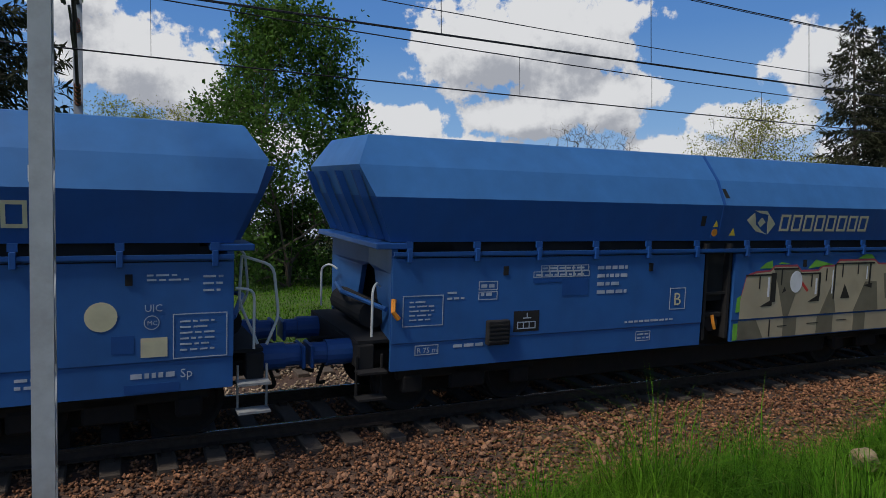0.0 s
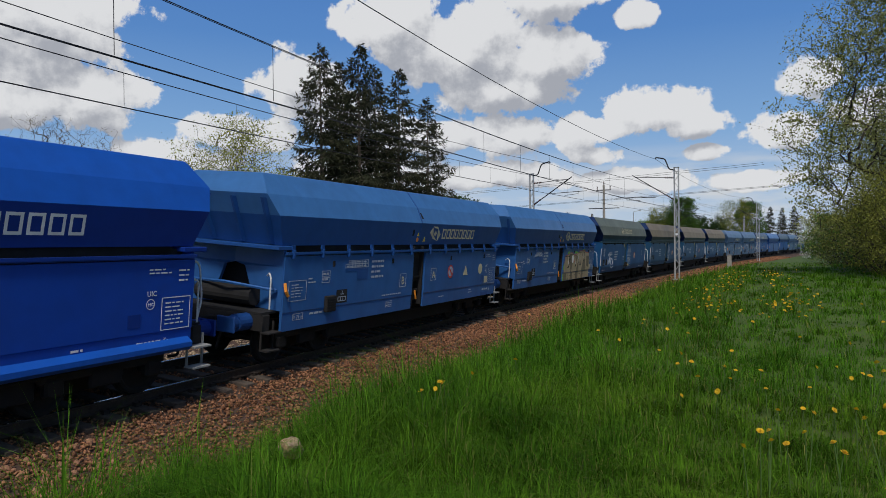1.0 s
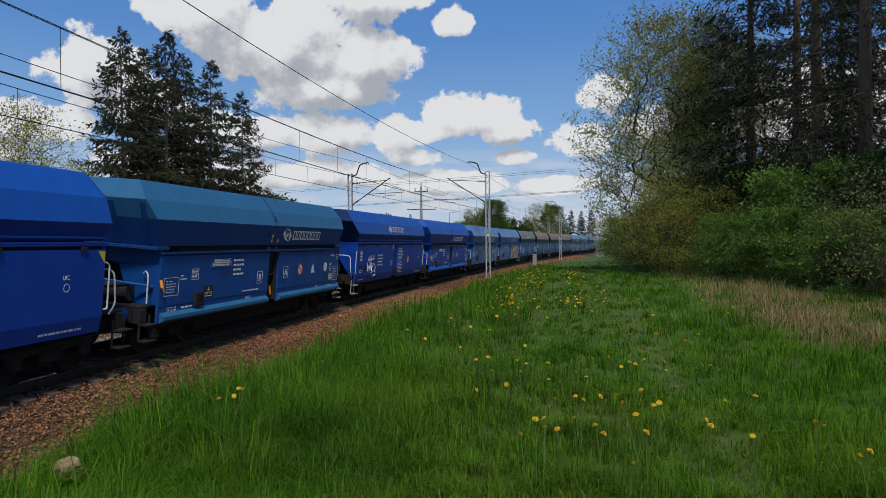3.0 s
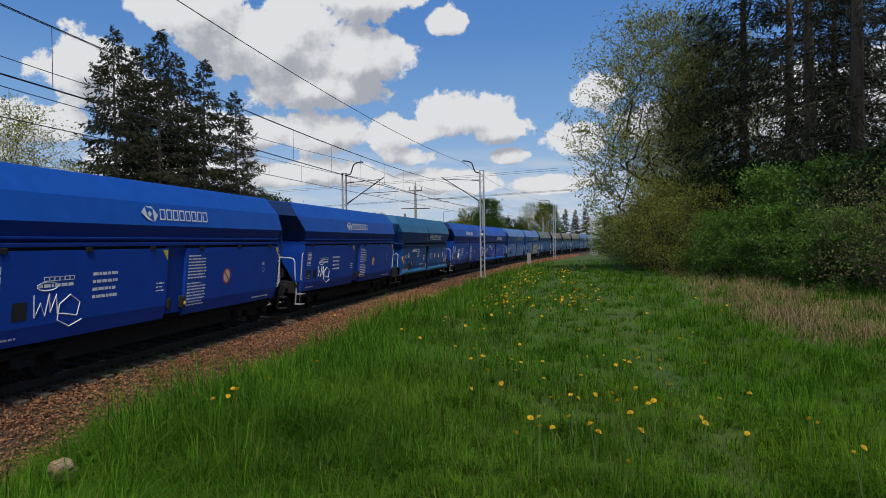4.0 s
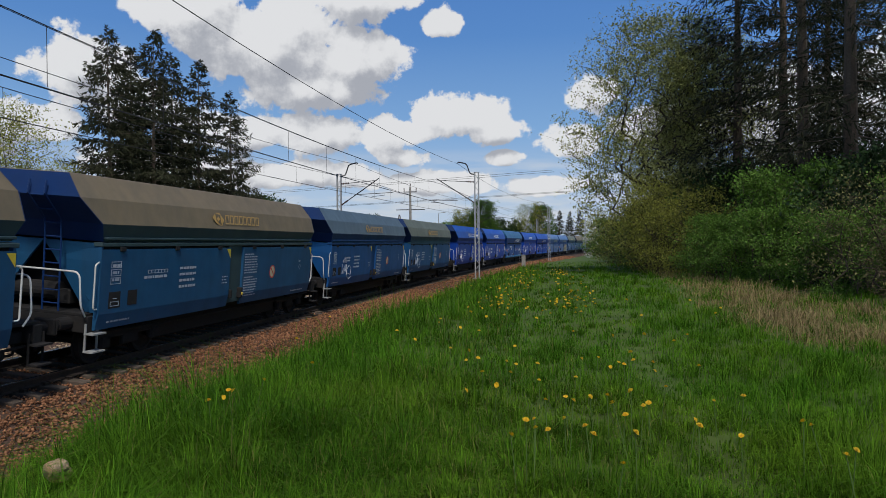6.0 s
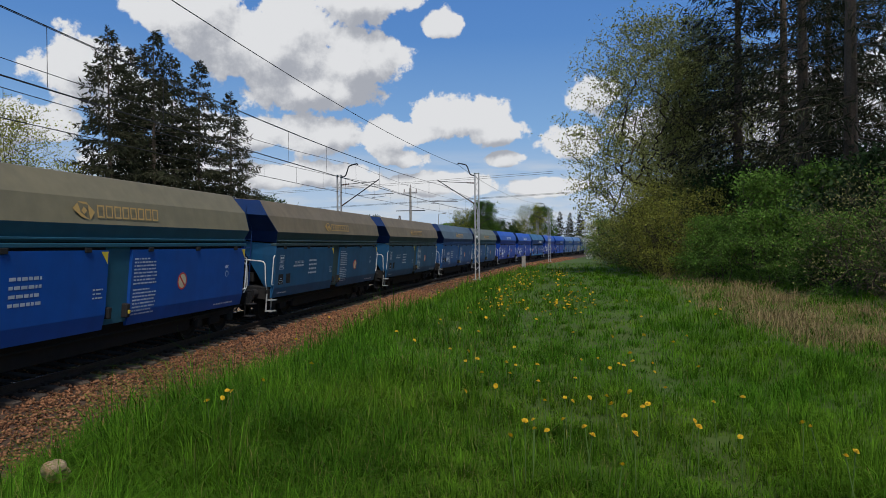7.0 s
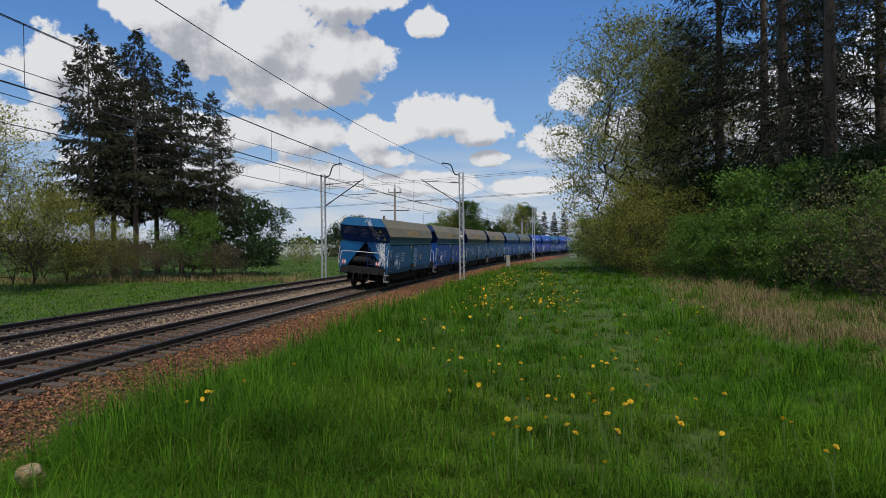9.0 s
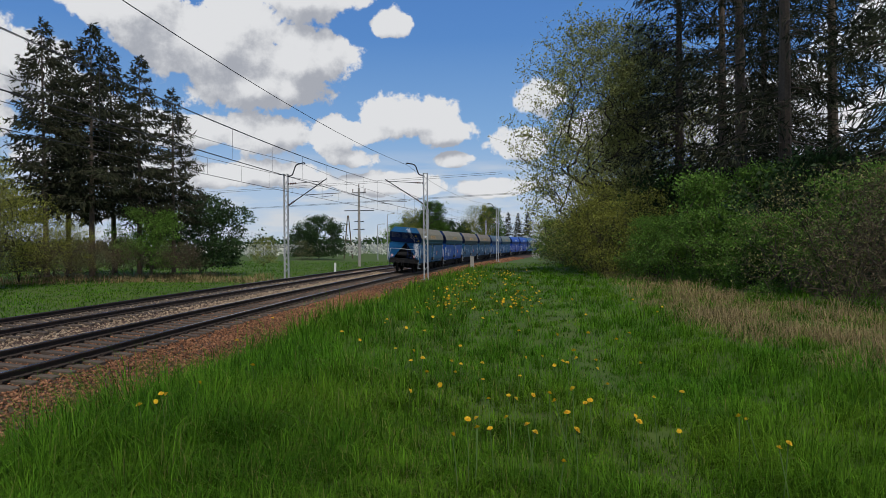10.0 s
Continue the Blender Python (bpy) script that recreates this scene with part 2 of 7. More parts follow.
def ground_height(s, u):
    """Height of the soil at s along and u left of the near track: a bank on the camera's side, a meadow beyond the tracks."""
    top = float(np.interp(s, [-60, 25, 110, 260], [0.72, 0.72, 0.05, -0.3]))
    z = float(np.interp(u, [-40, -14, -7.3, -6.6, -4.6, -3.9, SPACING + 2.4, SPACING + 3.6, SPACING + 5.5, 40, 75, 400],
                        [top + 0.5, top + 0.1, top, top - 0.12, -0.72, -0.8, -0.8, -0.55, -0.35, 0.25, 0.75, 0.4]))
    return z + 0.06 * noise.noise((s * 0.35, u * 0.35, 0.0)) * (abs(u) > 6)


def build_ground():
    ss = np.concatenate([np.arange(-900, -40, 40), np.arange(-40, 80, 1.0), np.arange(80, 240, 4), np.arange(240, 560, 20), np.arange(560, 2600, 120)])
    uu = np.concatenate([np.arange(-520, -40, 40), np.arange(-40, -8, 1.0), np.arange(-8, -3, 0.4), [-3, 0, 4, 7.5],
                         np.arange(8, 14, 0.5), np.arange(14, 80, 3), np.arange(80, 300, 20), np.arange(300, 2600, 150)])
    verts = []
    for s in ss:
        for u in uu:
            x, y, _, _ = line(s, u)
            verts.append((x, y, ground_height(s, u)))
    n = len(uu)
    faces = [(i * n + j, i * n + n + j, i * n + n + j + 1, i * n + j + 1) for i in range(len(ss) - 1) for j in range(n - 1)]
    g = mesh_object("ground", verts, faces, M_EARTH, smooth=True)
    tagged(g, "grassy bank and meadow on both sides of the line", "ground", kind="structure")


build_ground()
us = [-4.4, -1.9, -1.3, 1.3, 1.8, 2.6, SPACING - 1.9, SPACING - 1.3, SPACING + 1.3, SPACING + 1.8, SPACING + 3.4]
bed = sweep("ballast_bed", -60, 420, 4, [(u, bed_height(u) - 0.03) for u in us] + [(SPACING + 3.4, -1.2), (-4.4, -1.2)], M_BED, lean=False)
tagged(bed, "rust-brown crushed stone bed under both railway tracks", "track bed", kind="structure")


def rail_profile(c):
    half = [(0.075, -0.172), (0.075, -0.160), (0.010, -0.140), (0.009, -0.050), (0.036, -0.038), (0.036, -0.010), (0.026, 0.0)]
    return [(c + u, w) for u, w in half] + [(c - u, w) for u, w in reversed(half)]


for off, tname in ((0.0, "near"), (SPACING, "far")):
    for side in (-1, 1):
        c = side * GAUGE / 2
        r = sweep("rail", -60, 420, 2, rail_profile(c), M_RAIL, off=off)
        tagged(r, "rusty steel rail with a bright running surface on sleepers", "rail", "rails of the two tracks")
        t = sweep("running_surface", -60, 420, 2, [(c - 0.022, 0.0005), (c + 0.022, 0.0005), (c + 0.020, 0.003), (c - 0.020, 0.003)], M_RAILTOP, off=off, parent=r)
        tagged(t, "polished bright steel running surface")

# ---------------------------------------------------------------- hopper wagons
L_WAGON = 14.0
HL = L_WAGON / 2
M_PALE_STEEL = paint("pale_steel_blue_paint", (0.085, 0.205, 0.40), amount=0.22)


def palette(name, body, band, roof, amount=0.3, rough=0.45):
    return {"body": paint(name + "_body_paint", body, amount=amount, rough=rough), "band": paint(name + "_band_tone", band, amount=amount, rough=rough),
            "roof": paint(name + "_roof_tone", roof, amount=amount * 0.8, rough=rough)}


# STEEL, ROYAL, MID and PALE carry facet shading as colour: darker band, paler roof.
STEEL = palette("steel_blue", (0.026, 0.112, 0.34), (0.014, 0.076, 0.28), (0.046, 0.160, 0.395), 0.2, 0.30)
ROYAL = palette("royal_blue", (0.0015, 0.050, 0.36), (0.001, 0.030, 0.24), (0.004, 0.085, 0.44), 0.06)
TEAL = palette("dusty_blue", (0.004, 0.082, 0.245), (0.015, 0.07, 0.12), (0.135, 0.160, 0.130), 0.3)
TAN = palette("coal_dust_tan", (0.004, 0.100, 0.26), (0.022, 0.100, 0.13), (0.21, 0.185, 0.115), 0.25)
TANBLUE = palette("bright_blue_tan", (0.002, 0.070, 0.34), (0.018, 0.095, 0.15), (0.21, 0.185, 0.115), 0.2)
TANNER = palette("brown_dusted", (0.010, 0.082, 0.19), (0.04, 0.075, 0.085), (0.20, 0.160, 0.10), 0.3)
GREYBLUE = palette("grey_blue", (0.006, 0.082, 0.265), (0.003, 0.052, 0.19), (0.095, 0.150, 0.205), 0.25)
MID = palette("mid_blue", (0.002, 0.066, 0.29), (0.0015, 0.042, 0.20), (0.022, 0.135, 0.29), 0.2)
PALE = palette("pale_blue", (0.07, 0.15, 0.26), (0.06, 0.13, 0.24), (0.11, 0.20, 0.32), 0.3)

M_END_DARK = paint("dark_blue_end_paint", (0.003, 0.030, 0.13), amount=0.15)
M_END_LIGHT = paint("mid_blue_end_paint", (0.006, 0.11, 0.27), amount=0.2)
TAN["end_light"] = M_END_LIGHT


class Kit:
    """The list of parts of one kind of wagon: name, shared mesh, role, parent index, label."""

    def __init__(self):
        self.items = []

    def add(self, name, bm, role, parent=-1, label="", at=None):
        mesh = bm if isinstance(bm, bpy.types.Mesh) else bm_mesh(name, bm, M_BLACK)
        self.items.append((name, mesh, role, parent, label, at))
        return len(self.items) - 1


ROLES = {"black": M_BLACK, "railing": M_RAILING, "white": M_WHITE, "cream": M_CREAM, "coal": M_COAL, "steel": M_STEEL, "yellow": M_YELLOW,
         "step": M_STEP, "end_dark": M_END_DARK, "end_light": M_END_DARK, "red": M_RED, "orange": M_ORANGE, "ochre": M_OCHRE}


def shell(rings, t=0.06):
    """An open hopper: outer skin through rings of (z, rear length, front length, half width), a rim and an inner skin."""
    bm = bmesh.new()
    loops = [[(-r_, -b_, z), (f_, -b_, z), (f_, b_, z), (-r_, b_, z)] for z, r_, f_, b_ in rings]
    add_loft(bm, loops, cap=False)
    return bm


def hopper_parts(kit, rings, split):
    """Upper hopper: a lower band up to ring number split, the pale top above it, and the coal inside. On plain blue
    wagons their colours include shade and light.
    """
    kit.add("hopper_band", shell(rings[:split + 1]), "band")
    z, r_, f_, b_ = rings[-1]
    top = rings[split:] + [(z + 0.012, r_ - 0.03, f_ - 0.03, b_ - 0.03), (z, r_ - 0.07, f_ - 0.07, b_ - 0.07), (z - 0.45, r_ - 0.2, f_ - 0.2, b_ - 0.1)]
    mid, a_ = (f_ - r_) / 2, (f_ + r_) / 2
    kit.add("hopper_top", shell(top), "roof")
    bm = bmesh.new()
    n, m = 28, 7
    grid = []
    for i in range(n + 1):
        row = []
        for j in range(m + 1):
            u, v = i / n * 2 - 1, j / m * 2 - 1
            h = 0.15 * (1 - v * v) * (0.55 + 0.45 * math.cos(u * 9)) * (1 - u ** 6) + 0.05 * noise.noise((u * 14, v * 5, 2))
            row.append(bm.verts.new((mid + u * (a_ - 0.12), v * (b_ - 0.09), z - 0.12 + h)))
        grid.append(row)
    for i in range(n):
        for j in range(m):
            bm.faces.new((grid[i][j], grid[i + 1][j], grid[i + 1][j + 1], grid[i][j + 1]))
    kit.add("coal_load", bm, "coal", label="heap of black coal inside the hopper")


def running_gear(kit):
    kit.add("centre_sill", box(-6.3, 6.3, -0.16, 0.16, 0.78, 1.06), "black")
    for side in (-1, 1):
        kit.add("side_sill", box(-6.2, 6.2, side * 1.0 - 0.06, side * 1.0 + 0.06, 0.80, 1.0), "black")
    kit.add("discharge_chute", wedge_chute(-4.9, -0.5), "black")
    kit.add("discharge_chute", wedge_chute(0.5, 4.9), "black")
    for side in (-1, 1):
        # Black skirts and boards added to stand in for the darkness under the wagon.
        kit.add("brake_beam", box(-3.5, 3.5, side * 0.92 - 0.05, side * 0.92 + 0.05, 0.30, 0.82, 0.02), "black")
        for bx in (-4.6, 4.6):
            kit.add("bogie_guard", box(bx - 0.7, bx + 0.7, side * 0.62 - 0.03, side * 0.62 + 0.03, 0.22, 0.85), "black")
        kit.add("brake_pipe", tube([(-6.2, side * 1.12, 0.74), (-3.6, side * 1.12, 0.66), (3.6, side * 1.12, 0.66), (6.2, side * 1.12, 0.74)], 0.03), "black")
    wheel = wheel_mesh()
    for bx in (-4.6, 4.6):
        bm = bmesh.new()
        for side in (-1, 1):
            y0, y1 = (side * 1.06 - 0.05, side * 1.06 + 0.05)
            add_box(bm, bx - 0.3, bx + 0.3, y0, y1, 0.35, 0.68, 0.03)
            add_box(bm, bx - 1.15, bx + 1.15, y0, y1, 0.55, 0.72, 0.03)
            for ax in (-0.9, 0.9):
                add_box(bm, bx + ax - 0.16, bx + ax + 0.16, y0 - 0.03, y1 + 0.03, 0.34, 0.62, 0.04)
        add_box(bm, bx - 0.18, bx + 0.18, -1.05, 1.05, 0.5, 0.75)
        b = kit.add("bogie", bm, "black")
        for ax in (-0.9, 0.9):
            kit.add("wheelset", wheel, "steel_dark", b, "", (bx + ax, 0, 0.46))


def wheel_mesh():
    bm = bmesh.new()
    for side in (-1, 1):
        y = side * 0.745
        rings = []
        for r, dy in ((0.09, -0.08), (0.16, -0.05), (0.36, -0.03), (0.40, -0.065), (0.455, -0.065), (0.46, 0.05), (0.49, 0.055), (0.49, 0.08), (0.40, 0.08), (0.36, 0.03), (0.16, 0.05), (0.09, 0.08)):
            rings.append([(r * math.cos(q), y - side * dy, r * math.sin(q)) for q in (2 * math.pi * k / 24 for k in range(24))])
        add_loft(bm, rings)
    add_disc(bm, (0, 0, 0), (0, 1, 0), 0.08, 1.9, 12)
    for k in range(4):
        q = k * math.pi / 2
        add_box(bm, 0.25 * math.cos(q) - 0.03, 0.25 * math.cos(q) + 0.03, -0.79, -0.77, 0.25 * math.sin(q) - 0.03, 0.25 * math.sin(q) + 0.03)
    return bm_mesh("wheelset", bm, M_BLACK)


def wedge_chute(x0, x1):
    bm = bmesh.new()
    xm0, xm1 = x0 + 0.9, x1 - 0.9
    add_loft(bm, [[(x0, -1.15, 1.9), (x1, -1.15, 1.9), (x1, 1.15, 1.9), (x0, 1.15, 1.9)],
                  [(x0 + .2, -1.15, 1.1), (x1 - .2, -1.15, 1.1), (x1 - .2, 1.15, 1.1), (x0 + .2, 1.15, 1.1)],
                  [(xm0, -1.0, 0.62), (xm1, -1.0, 0.62), (xm1, 1.0, 0.62), (xm0, 1.0, 0.62)]])
    return bm


def end_gear(kit, pale_end=1, buffer_role="black", fat=0.0):
    """Headstocks, buffers, couplings, hoses, steps, at both ends; the platform railing at one."""
    for d in (-1, 1):
        x = d * 6.38
        kit.add("headstock", box(min(x, x - d * 0.22), max(x, x - d * 0.22), -1.3, 1.3, 0.80, 1.14, 0.015), "black")
        kit.add("platform", box(min(x, x - d * 0.95), max(x, x - d * 0.95), -1.25, 1.25, 1.145, 1.19), "black")
        for side in (-1, 1):
            bm = bmesh.new()
            y = side * 0.875
            add_disc(bm, (x + d * 0.17, y, 0.98), (1, 0, 0), 0.13 + fat, 0.36, 16)
            add_disc(bm, (x + d * 0.40, y, 0.98), (1, 0, 0), 0.10 + fat, 0.30, 16)
            add_box(bm, min(x + d * 0.55, x + d * 0.60), max(x + d * 0.55, x + d * 0.60), y - 0.23, y + 0.23, 0.82, 1.14, 0.02)
            kit.add("buffer", bm, buffer_role)
            st = bmesh.new()
            for zz in (0.42, 0.78):
                add_box(st, x - d * 0.15 - 0.2, x - d * 0.15 + 0.2, side * 1.38 - 0.12, side * 1.38 + 0.10, zz, zz + 0.03)
            for xx in (-0.19, 0.17):
                add_box(st, x - d * 0.15 + xx, x - d * 0.15 + xx + 0.025, side * 1.30 - 0.02, side * 1.30 + 0.02, 0.42, 1.0)
            kit.add("step", st, "step" if side < 0 and d == pale_end else "black", label="worn pale footstep" if side < 0 and d == pale_end else "")
        hook = bmesh.new()
        add_tube(hook, [(x, 0, 0.98), (x + d * 0.3, 0, 0.98), (x + d * 0.42, 0, 0.90), (x + d * 0.40, 0, 0.80)], 0.045)
        add_tube(hook, [(x + d * 0.38, -0.1, 0.9), (x + d * 0.45, -0.1, 0.55), (x + d * 0.45, 0.1, 0.55), (x + d * 0.38, 0.1, 0.9)], 0.025)
        kit.add("coupling_hook", hook, "black")
        for y in (-0.45, 0.45):
            kit.add("brake_hose", tube(rounded([(x, y, 0.85), (x + d * 0.22, y, 0.80), (x + d * 0.35, y, 0.42), (x + d * 0.2, y * 0.7, 0.40)], 0.15), 0.028), "black")


def wagon_a():
    """Older hopper wagon: two pairs of side flaps with hinges, ribbed sloping ends, a centre column."""
    kit = Kit()
    rings = [(2.55, 5.98, 5.98, 1.37), (3.16, 6.24, 6.24, 1.47), (3.58, 6.42, 6.42, 1.27), (4.00, 6.18, 6.18, 0.92)]
    hopper_parts(kit, rings, 1)
    for d in (-1, 1):
        for y in (-1.2, -0.42, 0.42, 1.2):
            rib = bmesh.new()
            pts = [(d * 5.99, y * 0.95), (d * 6.26, y), (d * 6.40, y)]
            zz = (2.57, 3.15, 3.50)
            rings_r = [[(px, py - 0.035, z), (px + d * 0.11, py - 0.03, z), (px + d * 0.11, py + 0.03, z), (px, py + 0.035, z)] for (px, py), z in zip(pts, zz)]
            add_loft(rib, rings_r)
            kit.add("end_rib", rib, "band")
        e = bmesh.new()
        add_box(e, min(d * 5.7, d * 6.22), max(d * 5.7, d * 6.22), -1.47, 1.47, 2.46, 2.54, 0.01)
        kit.add("end_beam", e, "band")
        w = bmesh.new()
        for side in (-1, 1):
            add_loft(w, [[(d * 5.82, side * 0.62, 1.2), (d * 5.98, side * 1.42, 1.2), (d * 5.90, side * 1.42, 1.2), (d * 5.74, side * 0.62, 1.2)],
                         [(d * 5.82, side * 0.28, 2.05), (d * 5.98, side * 1.42, 2.05), (d * 5.90, side * 1.42, 2.05), (d * 5.74, side * 0.28, 2.05)],
                         [(d * 5.82, 0.0, 2.12), (d * 5.98, side * 1.42, 2.12), (d * 5.90, side * 1.42, 2.12), (d * 5.74, 0.0, 2.12)],
                         [(d * 5.82, 0.0, 2.46), (d * 5.98, side * 1.42, 2.46), (d * 5.90, side * 1.42, 2.46), (d * 5.74, 0.0, 2.46)]])
        kit.add("end_wall", w, "body")
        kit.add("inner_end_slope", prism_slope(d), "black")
        air = bmesh.new()
        add_disc(air, (d * 6.0, 0, 1.45), (0, 1, 0), 0.2, 1.5, 16)
        kit.add("air_reservoir", air, "black")
        kit.add("handbrake_beam", tube([(d * 6.0, -1.3, 1.62), (d * 6.3, -0.2, 1.72), (d * 6.0, 1.1, 1.66)], 0.035), "body")
    for side in (-1, 1):
        y = side * 1.45
        kit.add("hinge_rail", box(-5.97, 5.97, min(y, y + side * 0.05), max(y, y + side * 0.05), 2.37, 2.42), "band")
        kit.add("hinge_rail", box(-5.97, 5.97, min(y - side * .1, y), max(y - side * .1, y), 2.345, 2.372), "band")
        for d in (-1, 1):
            x0, x1 = (-5.97, -0.36) if d < 0 else (0.36, 5.97)
            flap = bmesh.new()
            sec = [(1.45, 2.33), (1.455, 1.17), (1.44, 1.15), (1.44, 0.78), (1.38, 0.78), (1.38, 2.33)]
            add_loft(flap, [[(xx, side * q, z) for q, z in sec] for xx in (x0, x1)])
            f = kit.add("side_flap", flap, "body")
            for i in range(6):
                xx = x0 + 0.22 + i * (x1 - x0 - 0.44) / 5
                hb = bmesh.new()
                add_box(hb, xx - 0.035, xx + 0.035, min(y, y + side * 0.07), max(y, y + side * 0.07), 2.28, 2.47, 0.008)
                add_box(hb, xx - 0.05, xx + 0.05, min(y, y + side * 0.035), max(y, y + side * 0.035), 2.47, 2.56)
                kit.add("hinge", hb, "band", f)
            for xx in (x0 + 1.75, x0 + 4.45):
                slot = box(xx - 0.04, xx + 0.04, side * 1.456 - 0.012, side * 1.456 + 0.012, 2.07, 2.2, 0.004)
                kit.add("lifting_slot", slot, "black", f)
        col = bmesh.new()
        add_box(col, -0.30, -0.24, side * 1.05 - 0.05, side * 1.42, 0.85, 2.5) if side > 0 else add_box(col, -0.30, -0.24, -1.42, -1.0, 0.85, 2.5)
        add_box(col, 0.24, 0.30, 1.0, 1.42, 0.85, 2.5) if side > 0 else add_box(col, 0.24, 0.30, -1.42, -1.0, 0.85, 2.5)
        add_box(col, -0.24, 0.24, min(side * 1.0, side * 1.38), max(side * 1.0, side * 1.38), 1.62, 1.66)
        kit.add("centre_column", col, "black")
        kit.add("valve_plate", box(-0.16, -0.02, side * 1.2 - 0.02, side * 1.2 + 0.02, 2.08, 2.36), "yellow")
        kit.add("valve_plate", box(0.03, 0.17, side * 1.2 - 0.02, side * 1.2 + 0.02, 2.08, 2.36), "yellow")
        gear = bmesh.new()
        add_disc(gear, (0, side * 1.25, 1.12), (0, 1, 0), 0.15, 0.16, 14)
        add_box(gear, -0.2, 0.2, side * 1.25 - 0.1, side * 1.25 + 0.1, 1.22, 1.30, 0.01)
        kit.add("brake_changeover", gear, "black")
        kit.add("changeover_handle", tube([(-0.02, side * 1.36, 1.26), (0.0, side * 1.38, 1.12), (0.04, side * 1.38, 1.02)], 0.03), "orange")
    kit.add("seam_strip", seam(rings, -1), "band")
    kit.add("seam_strip", seam(rings, 1), "band")
    # Added black filler: gives the gaps behind the flaps their recess shade.
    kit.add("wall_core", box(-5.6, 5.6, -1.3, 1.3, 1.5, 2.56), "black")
    running_gear(kit)
    end_gear(kit, 1, "band", 0.05)
    # railings of the platform at the leading end, near side and far side
    for side in (-1, 1):
        y = side * 1.3
        r1 = rounded([(6.25, y, 1.2), (6.25, y, 1.95), (6.02, y, 1.98)], 0.1)
        kit.add("grab_rail", tube(r1, 0.018), "railing")
        r2 = rounded([(6.15, y * 0.75, 2.35), (6.55, y * 0.78, 2.22), (6.62, y * 0.8, 1.55), (6.45, y * 0.85, 1.2)], 0.12)
        kit.add("platform_railing", tube(r2, 0.02), "railing")
        r3 = rounded([(6.15, y * 0.75, 2.35), (6.12, y * 0.75, 1.75), (6.35, y * 0.8, 1.2)], 0.1)
        kit.add("platform_railing", tube(r3, 0.02), "railing")
        kit.add("end_grab_rail", tube(rounded([(-6.2, y, 1.25), (-6.2, y, 1.9), (-6.1, y * 0.9, 1.98), (-6.0, y * 0.8, 1.9)], 0.08), 0.018), "railing")
    kit.add("parking_brake_lever", tube([(-5.95, -1.46, 1.78), (-5.98, -1.52, 1.62), (-5.9, -1.52, 1.52)], 0.035), "orange")
    return kit


def prism_slope(d, back=0.0):
    bm = bmesh.new()
    add_loft(bm, [[(d * (5.9 - back), y, 2.5), (d * (4.6 - back), y, 1.2), (d * (4.5 - back), y, 1.2), (d * (5.0 - back), y, 2.5)] for y in (-1.3, 1.3)])
    return bm


def seam(rings, side):
    bm = bmesh.new()
    pts = [(0.0, side * (b_ + 0.008), z) for z, _r, _f, b_ in rings]
    add_loft(bm, [[(x - 0.03, y, z), (x + 0.03, y, z), (x + 0.03, y - side * 0.03, z), (x - 0.03, y - side * 0.03, z)] for x, y, z in pts])
    return bm


